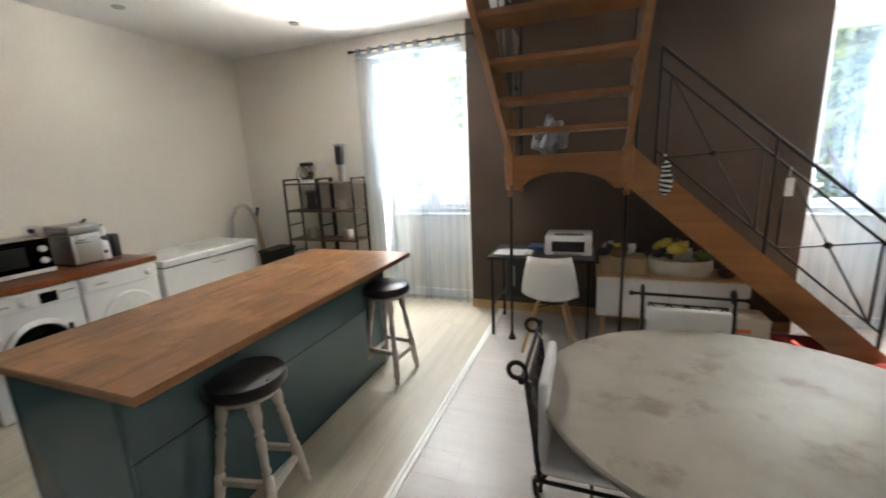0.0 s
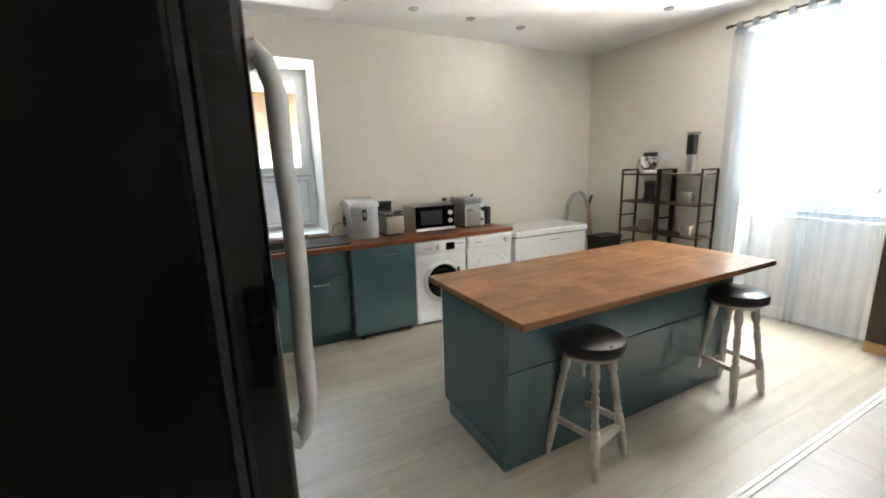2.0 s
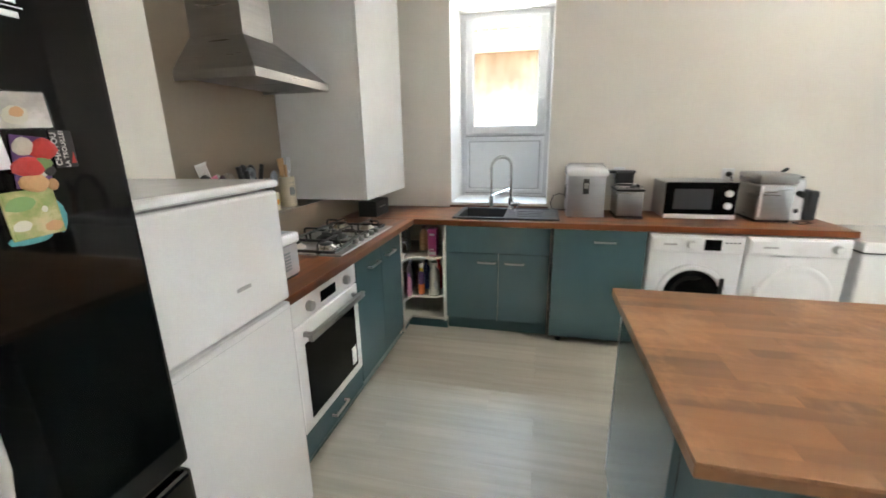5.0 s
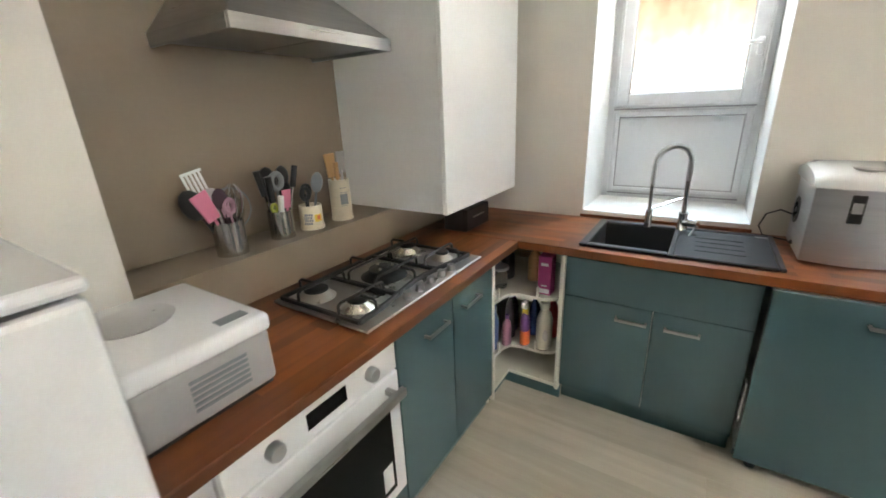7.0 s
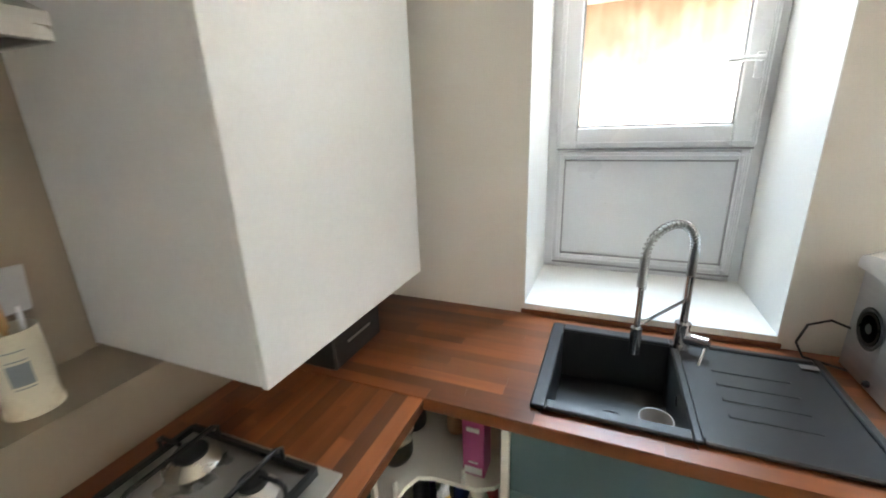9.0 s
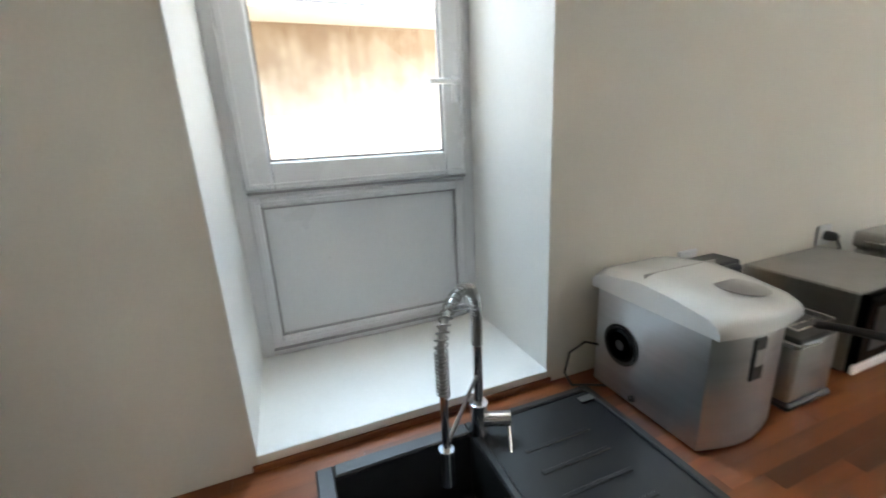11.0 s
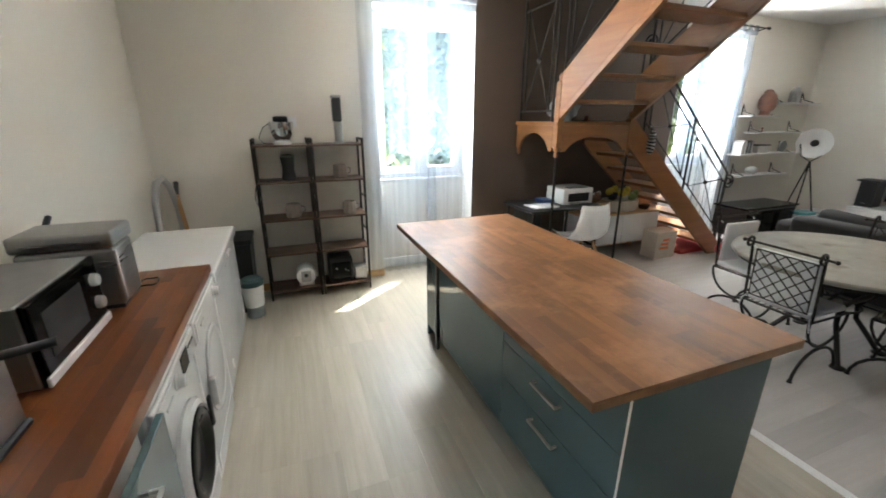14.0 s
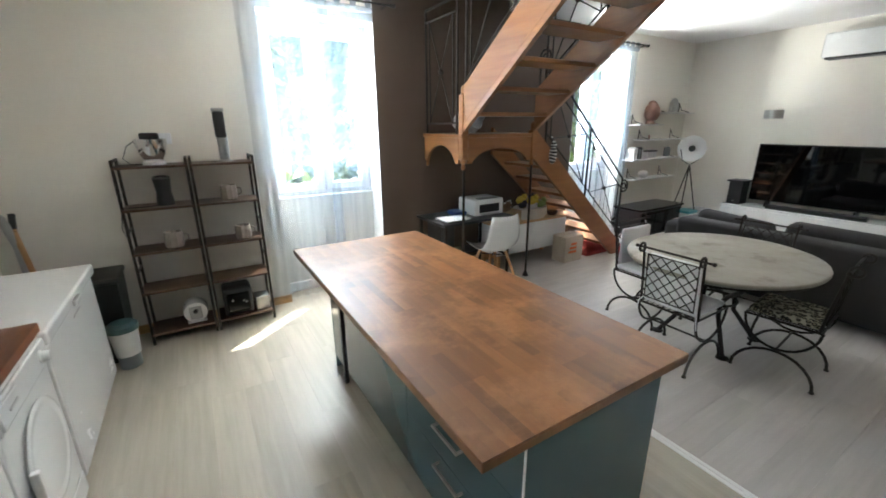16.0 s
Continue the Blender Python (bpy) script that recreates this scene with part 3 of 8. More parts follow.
def washer(y0, y1, name, label, glazed):
    o = thing(name, (0.33, (y0 + y1) / 2, 0), label, name.replace("_", " "))
    xf = 0.615
    part("body", bx(0.03, xf, y0, y1, 0.012, 0.845, 0.012, 2), M_ENAMEL, o)
    cp = part("control_panel", bx(xf, xf + 0.014, y0 + 0.006, y1 - 0.006, 0.725, 0.835, 0.006, 2), M_ENAMEL, o)
    yc, zc = (y0 + y1) / 2, 0.44 if glazed else 0.45
    part("detergent_drawer", bx(xf + 0.012, xf + 0.021, y0 + 0.02, y0 + 0.19, 0.738, 0.822, 0.004, 2), M_ENAMEL, cp)
    part("drawer_grip", bx(xf + 0.0215, xf + 0.026, y0 + 0.085, y0 + 0.165, 0.775, 0.787, 0.002), M_STEEL, cp)
    kn = [(0.0, 0.0), (0.030, 0.0), (0.029, 0.006), (0.024, 0.010), (0.022, 0.030), (0.018, 0.034), (0.0, 0.034)]
    ky = yc - 0.035 if glazed else y1 - 0.085
    part("dial", lathe(B(), kn, 24, (xf + 0.012, ky, 0.782), "x"), M_ENAMEL, cp, smooth=True)
    if glazed:
        part("display", bx(xf + 0.012, xf + 0.0165, yc + 0.045, yc + 0.145, 0.745, 0.818, 0.002), M_BLACKG, cp)
        bm = B()
        for k in range(4):
            box(bm, xf + 0.012, xf + 0.0165, yc + 0.165 + 0.024 * k, yc + 0.178 + 0.024 * k, 0.795, 0.803)
        part("button", bm, M_BLACKP, cp)
        part("door_ring", lathe(B(), [(0.150, 0.0), (0.205, 0.0), (0.208, 0.012), (0.200, 0.028), (0.178, 0.034), (0.168, 0.026), (0.160, 0.008), (0.150, 0.0)], 48, (xf + 0.002, yc, zc), "x"), M_ENAMEL, o, smooth=True)
        dr = part("door", lathe(B(), [(0.170, 0.018), (0.166, 0.040), (0.150, 0.046), (0.135, 0.042), (0.10, 0.018), (0.05, 0.006), (0.0, 0.004)], 48, (xf, yc, zc), "x"), M_BLACKG, o, "dark glass porthole door", smooth=True)
        part("door_grip", bx(xf + 0.040, xf + 0.055, yc + 0.150, yc + 0.178, zc - 0.01, zc + 0.13, 0.008, 2), M_BLACKP, dr)
    else:
        part("door_recess", lathe(B(), [(0.0, 0.0), (0.20, 0.0), (0.215, 0.002), (0.218, 0.007), (0.210, 0.012), (0.195, 0.013), (0.180, 0.008), (0.165, 0.010), (0.0, 0.014)], 48, (xf + 0.001, yc + 0.02, zc), "x"), M_ENAMEL, o, "round white dryer door", smooth=True)
        part("door_grip", bx(xf + 0.010, xf + 0.04, yc - 0.215, yc - 0.185, zc - 0.07, zc + 0.07, 0.008, 2), M_ENAMEL, o)
    part("lower_flap", bx(xf, xf + 0.006, y0 + 0.02, y1 - 0.02, 0.03, 0.14, 0.003), M_ENAMEL, o)
    part("plinth_gap", bx(0.06, xf - 0.03, y0 + 0.03, y1 - 0.03, 0.0, 0.014), M_BLACKP, o)
    return o


washer(2.755, 3.320, "washing_machine", "white front-loading washing machine with a black porthole under the worktop", True)
washer(3.330, 3.893, "tumble_dryer", "white tumble dryer with a round white door under the worktop", False)

fz = thing("chest_freezer", (0.32, 4.48, 0), "white chest freezer with a flat lid beside the dryer", "freezer")
part("body", bx(0.03, 0.605, 3.955, 5.015, 0.03, 0.755, 0.015, 2), M_ENAMEL, fz)
lid = part("lid", bx(0.028, 0.628, 3.945, 5.025, 0.765, 0.833, 0.014, 3), M_ENAMEL, fz)
part("seal", bx(0.035, 0.60, 3.96, 5.01, 0.754, 0.766), M_BLACKP, fz)
part("lid_grip", bx(0.61, 0.645, 4.40, 4.52, 0.770, 0.800, 0.008, 2), M_ENAMEL, lid)
part("badge", bx(0.605, 0.609, 4.45, 4.60, 0.690, 0.70, 0.0015), M_STEEL, fz)
for x, y in ((0.06, 4.0), (0.54, 4.0), (0.06, 4.93), (0.54, 4.93)):
    part("foot", bx(x, x + 0.04, y, y + 0.04, 0, 0.032), M_BLACKP, fz)

# ---- oven under the worktop ----
ov = thing("oven", (1.89, 0.8, 0), "white built-in oven with a dark glass door and steel bar", "oven")
part("body", bx(1.60, 2.18, 0.53, 1.04, 0.11, 0.852), M_ENAMEL, ov)
cp = part("control_panel", bx(1.598, 2.182, 1.045, 1.072, 0.735, 0.850, 0.003), M_ENAMEL, ov)
for x in (1.72, 2.06):
    part("dial", lathe(B(), [(0.0, 0.0), (0.024, 0.0), (0.024, 0.018), (0.020, 0.024), (0.0, 0.024)], 20, (x, 1.072, 0.79), "y"), M_STEEL, cp, smooth=True)
part("display", bx(1.82, 1.96, 1.071, 1.0745, 0.765, 0.815, 0.001), M_BLACKG, cp)
dr = part("door", bx(1.598, 2.182, 1.048, 1.076, 0.225, 0.730, 0.004), M_ENAMEL, ov)
part("door_glass", bx(1.655, 2.125, 1.0755, 1.080, 0.275, 0.640, 0.002), M_BLACKG, dr)
bm = B()
beam(bm, (1.63, 1.125, 0.685), (2.15, 1.125, 0.685), 0.020, 0.028)
beam(bm, (1.66, 1.076, 0.685), (1.66, 1.125, 0.685), 0.016, 0.02), beam(bm, (2.12, 1.076, 0.685), (2.12, 1.125, 0.685), 0.016, 0.02)
part("bar_handle", bm, M_STEEL, dr)
part("energy_sticker", bx(1.672, 1.72, 1.080, 1.0812, 0.30, 0.40), M_WHITE, dr, "small white paper sticker")
wd = part("bottom_drawer", bx(1.598, 2.182, 1.050, 1.072, 0.10, 0.220, 0.002), M_TEAL, ov, "glossy teal drawer front")
bar_handle(wd, (1.83, 1.072, 0.165), (1.96, 1.072, 0.165), (0, 0.026, 0))
part("plinth", bx(1.602, 2.182, 1.0, 1.018, 0.0, 0.098), M_TEALD, ov)
part("filler", bx(2.185, 2.285, 0.52, 1.03, 0.0, 0.852), M_WHITE, ov)

# ---- fridges ----
fr = thing("fridge_freezer", (2.59, 0.85, 0), "white two-door fridge freezer with slim recessed grips", "fridge")
part("body", bx(2.305, 2.875, 0.56, 1.105, 0.02, 1.325, 0.01, 2), M_ENAMEL, fr)
part("door", bx(2.303, 2.877, 1.110, 1.165, 0.93, 1.318, 0.012, 2), M_ENAMEL, fr, "white upper freezer door")
d = part("door", bx(2.303, 2.877, 1.110, 1.165, 0.04, 0.920, 0.012, 2), M_ENAMEL, fr, "white lower fridge door")
part("grip", bx(2.32, 2.86, 1.150, 1.168, 0.895, 0.918, 0.004), M_ENAMEL, d)
part("top_cap", bx(2.300, 2.880, 0.56, 1.172, 1.327, 1.352, 0.010, 2), M_ENAMEL, fr)
part("badge", bx(2.49, 2.55, 1.165, 1.1675, 1.04, 1.052, 0.001), M_STEEL, fr)
part("seal", bx(2.31, 2.87, 1.104, 1.111, 0.045, 1.315), M_BLACKP, fr)

bf = thing("fridge", (3.21, 0.95, 0), "tall glossy black fridge with two bowed pale handles and magnets", "fridge")
part("body", bx(2.915, 3.508, 0.60, 1.232, 0.02, 1.99, 0.008, 2), M_BLACKG, bf)
part("seal", bx(2.925, 3.50, 1.231, 1.243, 0.06, 1.985), M_BLACKP, bf)
dr = part("door", bx(2.912, 3.512, 1.243, 1.310, 0.805, 1.99, 0.014, 3), M_BLACKD, bf, "glossy black upper door")
lw = part("door", bx(2.912, 3.512, 1.243, 1.310, 0.06, 0.790, 0.014, 3), M_BLACKD, bf, "glossy black lower door")
part("plinth", bx(2.93, 3.49, 0.65, 1.20, 0.0, 0.06), M_BLACKP, bf)


M_GRIP = surf("pale_satin_handle", (0.72, 0.71, 0.67), (0.64, 0.63, 0.60), rough=0.36, metal=0.35, big=3, fine=60, bumps=0.02)


def bow(x, z0, z1, y0, y1):
    pts = [(x, y0, z0 + 0.03), (x, y0 + (y1 - y0) * 0.55, z0 + 0.012), (x, y1 - 0.012, z0 + 0.03), (x, y1, z0 + 0.075)]
    zs = [z0 + 0.2 + (z1 - z0 - 0.4) * i / 5 for i in range(6)]
    pts += [(x, y1 + 0.006 * math.sin(math.pi * i / 5), z) for i, z in enumerate(zs)]
    pts += [(x, y1, z1 - 0.075), (x, y1 - 0.012, z1 - 0.03), (x, y0 + (y1 - y0) * 0.55, z1 - 0.012), (x, y0, z1 - 0.03)]
    return pts


part("handle", tube(B(), bow(3.285, 0.995, 1.775, 1.306, 1.360), 0.0175, 16), M_GRIP, dr, "long bowed steel handle", smooth=True)
part("handle", tube(B(), bow(3.222, 0.995, 1.775, 1.306, 1.372), 0.0175, 16), M_GRIP, dr, "long bowed steel handle", smooth=True)
part("handle", tube(B(), bow(3.285, 0.22, 0.70, 1.306, 1.360), 0.0195, 16), M_GRIP, lw, "bowed steel handle", smooth=True)
M_BADGE = surf("pale_badge_print", (0.6, 0.6, 0.6), rough=0.4)
for bx0, bx1, bz0, bz1 in ((3.022, 3.072, 1.657, 1.666), (3.015, 3.083, 1.651, 1.6525), (3.022, 3.072, 1.638, 1.646), (3.075, 3.086, 1.656, 1.669)):
    part("badge_bar", bx(bx0, bx1, 1.3098, 1.3108, bz0, bz1), M_BADGE, dr)

# ---- wall cabinet and hood ----
wc = thing("wall_cabinet", (0.53, 0.6, 1.08), "tall white wall cabinet with one plain door above the worktop", "cabinet")
part("body", bx(0.135, 0.926, 0.240, 0.850, 1.080, 2.56, 0.002), M_WHITE, wc)
part("door", bx(0.133, 0.928, 0.852, 0.872, 1.078, 2.562, 0.0025), M_WHITE, wc)

hood = thing("cooker_hood", (1.4, 0.52, 1.76), "stainless steel pyramid cooker hood with a square chimney", "hood")
hx0, hx1, hy0, hy1 = 1.06, 1.74, 0.257, 0.72
bm = B()
lo = [bm.verts.new(p) for p in ((hx0, hy0, 1.814), (hx1, hy0, 1.814), (hx1, hy1, 1.814), (hx0, hy1, 1.814))]
hi = [bm.verts.new(p) for p in ((1.35, hy0, 1.99), (1.60, hy0, 1.99), (1.60, 0.575, 1.99), (1.35, 0.575, 1.99))]
for k in range(4):
    bm.faces.new((lo[k], lo[(k + 1) % 4], hi[(k + 1) % 4], hi[k]))
bm.faces.new(hi), bm.faces.new(lo[::-1])
part("canopy", bm, M_STEEL, hood)
bm = B()
box(bm, hx0, hx1, hy1 - 0.012, hy1, 1.772, 1.816, 0.002), box(bm, hx0, hx0 + 0.012, hy0, hy1 - 0.012, 1.772, 1.816, 0.002), box(bm, hx1 - 0.012, hx1, hy0, hy1 - 0.012, 1.772, 1.816, 0.002)
part("rim", bm, M_STEEL, hood)
part("filter", box(box(B(), hx0 + 0.03, 1.395, hy0 + 0.05, hy1 - 0.04, 1.782, 1.790, 0.002), 1.405, hx1 - 0.03, hy0 + 0.05, hy1 - 0.04, 1.782, 1.790, 0.002), M_STEEL, hood)
part("chimney", bx(1.355, 1.595, hy0, 0.57, 1.985, H, 0.002), M_STEEL, hood)

# ---- island ----
isl = thing("kitchen_island", (2.27, 3.4, 0), "glossy teal island cabinet with drawers", "island")
ix0, ix1, iy0, iy1 = 1.962, 2.615, 2.345, 4.30
part("body", bx(ix0 + 0.02, ix1 - 0.02, iy0 + 0.018, iy1 - 0.018, 0.10, 0.822), M_WHITE, isl)
part("end_panel", bx(ix0 + 0.004, ix1, iy0, iy0 + 0.018, 0.09, 0.824, 0.0015), M_TEAL, isl)
part("end_panel", bx(ix0, ix1, iy1 - 0.018, iy1, 0.0, 0.824, 0.0015), M_TEAL, isl)
part("back_panel", bx(ix1 - 0.018, ix1 + 0.001, iy0 + 0.019, iy1 - 0.019, 0.0, 0.54, 0.0015), M_TEAL, isl)
part("back_panel", bx(ix1 - 0.018, ix1 + 0.001, iy0 + 0.019, iy1 - 0.019, 0.543, 0.824, 0.0015), M_TEAL, isl)
part("corner_edge", bx(ix0 - 0.003, ix0 + 0.002, iy0 - 0.002, iy0 + 0.004, 0.10, 0.823), M_WHITE, isl, "bare white panel edge")
part("plinth", bx(ix0 + 0.06, ix1 - 0.001, iy0 + 0.003, iy0 + 0.02, 0.0, 0.089), M_TEALD, isl)
part("plinth", bx(ix0 + 0.055, ix0 + 0.07, iy0 + 0.021, iy1 - 0.02, 0.0, 0.098), M_TEALD, isl)
for a, b, grip in ((0.105, 0.395, True), (0.398, 0.592, True), (0.595, 0.820, False)):
    d = part("drawer", bx(ix0, ix0 + 0.019, iy0 + 0.008, 3.117, a, b, 0.0015), M_TEAL, isl)
    if grip:
        bar_handle(d, (ix0, 2.66, b - 0.04), (ix0, 2.83, b - 0.04), (-0.028, 0, 0))
part("door", bx(ix0, ix0 + 0.019, 3.121, 4.03, 0.105, 0.820, 0.0015), M_TEAL, isl)
part("dark_post", bx(ix0 - 0.012, ix0 + 0.012, 4.045, 4.08, 0.0, 0.82), M_BLACKP, isl, "narrow dark upright")
part("end_cupboard_panel", bx(ix0 + 0.001, ix0 + 0.019, 4.09, iy1 - 0.019, 0.09, 0.82, 0.0015), M_TEAL, isl)

top_i = thing("island_worktop", (2.28, 3.42, 0.822), "wide butcher-block worktop overhanging the teal island", "worktop")
part("slab", bx(1.797, 2.762, 2.333, 4.515, 0.826, 0.859, 0.003), M_BEECH, top_i)

# ---- staircase ----
stair = thing("staircase", (4.4, 4.9, 0), "varnished wooden quarter-turn staircase with open treads and a landing", "staircase")
ZL = 1.60                                    # landing
XL, XR, YF = 3.47, 4.42, 4.91                # landing edges


def arch_board(axis, a0, a1, z0, z1, spring, d0, d1):
    """A board whose lower edge is cut to a shallow arch."""
    pts = [(a0, z1), (a0, z0), (a0 + 0.05, z0)]
    for i in range(13):
        t = i / 12
        pts.append((a0 + 0.07 + (a1 - a0 - 0.14) * t, z0 + 0.03 + (spring - z0 - 0.03) * math.sin(math.pi * t) ** 0.6))
    pts += [(a1 - 0.05, z0), (a1, z0), (a1, z1)]
    return prism(B(), pts, axis, d0, d1)


part("landing", bx(XL, XR, YF, N - 0.004, ZL - 0.035, ZL, 0.004), M_STAIRX, stair)
part("south_fascia", arch_board("y", XL + 0.08, XR - 0.06, 1.325, ZL - 0.036, 1.46, YF + 0.005, YF + 0.035), M_STAIRX, stair)
part("west_fascia", arch_board("x", YF + 0.06, N - 0.03, 1.325, ZL - 0.036, 1.49, XL + 0.005, XL + 0.033), M_STAIR, stair)


def newel(x, y, z0, z1):
    bm = bx(x - 0.036, x + 0.036, y - 0.036, y + 0.036, z0 + 0.07, z1 - 0.09, 0.006)
    lathe(bm, [(0.034, z1 - 0.09), (0.024, z1 - 0.075), (0.030, z1 - 0.05), (0.022, z1 - 0.02), (0.0, z1)], 14, (x, y, 0))
    lathe(bm, [(0.0, z0 - 0.028), (0.018, z0 - 0.02), (0.024, z0), (0.018, z0 + 0.02), (0.015, z0 + 0.03), (0.030, z0 + 0.045), (0.034, z0 + 0.07)], 14, (x, y, 0))
    part("newel_post", bm, M_STAIR, stair, smooth=True)


newel(XL + 0.045, YF + 0.03, 1.29, 2.04)
newel(XR - 0.02, YF + 0.03, 1.29, 1.72)
bm = lathe(B(), [(0.0, 1.255), (0.016, 1.26), (0.022, 1.28), (0.014, 1.30), (0.022, 1.33), (0.022, 1.56)], 12, (XL + 0.03, N - 0.05, 0))
part("pendant_finial", bm, M_STAIR, stair, smooth=True)
for x in (XL + 0.05, XR - 0.02):
    bm = B()
    tube(bm, [(x, YF + 0.025, 0.0), (x, YF + 0.025, 1.27)], 0.0125, 10)
    lathe(bm, [(0.034, 0.0), (0.034, 0.008), (0.024, 0.03), (0.014, 0.055), (0.0125, 0.06)], 14, (x, YF + 0.025, 0))
    part("support_post", bm, M_IRON, stair, "thin iron post under the landing", smooth=True)

# lower flight, down along the brown wall


def zs(x):
    return 1.47 - 0.9 * (x - 4.6)


for y0, y1 in ((YF, YF + 0.04), (N - 0.045, N - 0.004)):
    pts = [(4.40, zs(4.40)), (6.19, zs(6.19)), (6.19, 0.0), (5.93, 0.0), (4.40, zs(4.40) - 0.31)]
    part("stringer", prism(B(), pts, "y", y0, y1), M_STAIRX, stair)
for k in range(1, 9):
    z = 0.178 * k
    x = 4.6 + (1.47 - 0.12 - z) / 0.9
    part("tread", bx(x - 0.13, x + 0.13, YF + 0.04, N - 0.046, z - 0.035, z, 0.006), M_STAIR, stair)

# upper flight, rising away from the wall to the floor above


def zl(y):
    return 1.652 + 0.745 * (4.866 - y)


for x0, x1 in ((XL + 0.02, XL + 0.06), (XR - 0.04, XR)):
    pts = [(YF, zl(YF)), (2.86, zl(2.86)), (2.78, zl(2.78) + 0.10), (2.78, zl(2.78) + 0.36), (YF, zl(YF) + 0.40)]
    part("stringer", prism(B(), pts, "x", x0, x1), M_STAIR, stair)
    part("stringer_bead", beam(B(), ((x0 + x1) / 2, YF, zl(YF) + 0.07), ((x0 + x1) / 2, 2.86, zl(2.86) + 0.07), 0.046, 0.012), M_STAIR, stair)
for k in range(1, 8):
    z = ZL + 0.195 * k
    y = 4.866 - (z - 0.14 - 1.652) / 0.745
    part("tread", bx(XL + 0.06, XR - 0.04, y - 0.135, y + 0.135, z - 0.036, z, 0.006), M_STAIRX, stair)


def ironwork(label, p, slope, spans, low, mid, top, plane, off, ends=True, loc=(0, 0, 0)):
    """Railing in a vertical plane: rails, posts and crossed bars round a hub. p: along, z of the base line there."""
    o = thing("stair_railing", loc, label, "railing")
    a0, z0 = p

    def pt(a, dz):
        z = z0 + slope * (a - a0) + dz
        return (a, off, z) if plane == "xz" else (off, a, z)
    s, e = spans[0][0], spans[-1][1]
    part("top_rail", tube(B(), [pt(s, top), pt(e, top)], 0.0125, 8), M_IRON, o, smooth=True)
    part("middle_rail", tube(B(), [pt(s, mid), pt(e, mid)], 0.009, 8), M_IRON, o, smooth=True)
    for a, b in spans:
        part("post", tube(B(), [pt(a, -0.03), pt(a, top)], 0.0125, 8), M_IRON, o, smooth=True)
        i, j = a + 0.07 * (1 if b > a else -1), b - 0.07 * (1 if b > a else -1)
        for q in (i, j):
            part("bar", tube(B(), [pt(q, low), pt(q, mid)], 0.008, 6), M_IRON, o, smooth=True)
        part("bottom_rail", tube(B(), [pt(a, low), pt(b, low)], 0.008, 6), M_IRON, o, smooth=True)
        part("cross_bar", tube(B(), [pt(i, low), pt(j, mid)], 0.006, 6), M_IRON, o, smooth=True)
        part("cross_bar", tube(B(), [pt(i, mid), pt(j, low)], 0.006, 6), M_IRON, o, smooth=True)
        c = Vector(pt((a + b) / 2, (low + mid) / 2))
        part("hub", blob(B(), c, 0.026, 2), M_IRON, o, smooth=True)
    part("post", tube(B(), [pt(e, -0.03), pt(e, top)], 0.0125, 8), M_IRON, o, smooth=True)
    return o, pt


lower_rail, pt = ironwork("black wrought-iron railing with crossed bars on the lower flight", (4.6, 1.47), -0.9, [(4.58, 5.30), (5.30, 6.0)], 0.11, 0.67, 0.80, "xz", YF + 0.02, loc=(5.3, YF, 0.8))


def scroll(cx, cz, r0, turns, off, plane="xz", start=90, hand=1):
    pts = []
    n = int(turns * 18)
    for i in range(n + 1):
        a = radians(start) + hand * 2 * math.pi * turns * i / n
        r = r0 * (1 - 0.75 * i / n)
        u, v = cx + r * math.cos(a), cz + r * math.sin(a)
        pts.append((u, off, v) if plane == "xz" else (off, u, v))
    return pts


part("scroll", tube(B(), scroll(6.05, 1.00 - 0.10, 0.085, 1.6, YF + 0.02, start=100, hand=-1), 0.011, 8), M_IRON, lower_rail, smooth=True)
part("scroll", tube(B(), scroll(4.86, 2.32, 0.085, 1.5, 4.445, "yz", start=-30), 0.011, 8), M_IRON, lower_rail, smooth=True)
part("scroll", tube(B(), scroll(4.73, 2.23, 0.05, 1.3, 4.445, "yz", start=150), 0.008, 8), M_IRON, lower_rail, smooth=True)
part("post", tube(B(), [(4.45, YF + 0.02, 1.5), (4.45, YF + 0.02, 2.34)], 0.0125, 8), M_IRON, lower_rail, smooth=True)

ironwork("black wrought-iron railing round the stair landing", (5.60, ZL), 0.0, [(5.60, 5.03)], 0.10, 1.05, 1.16, "yz", XL + 0.03, loc=(XL, 5.3, ZL))
ironwork("black wrought-iron railing on the upper flight's outer side", (4.866, 2.05), -0.745, [(4.90, 4.20), (4.20, 3.5), (3.5, 2.85)], 0.05, 0.72, 0.86, "yz", XL + 0.04, loc=(XL, 4.0, 2.6))
ironwork("black wrought-iron railing on the upper flight's inner side", (4.866, 2.05), -0.745, [(4.80, 4.15), (4.15, 3.5), (3.5, 2.85)], 0.05, 0.72, 0.86, "yz", XR - 0.02, loc=(XR, 4.0, 2.6))

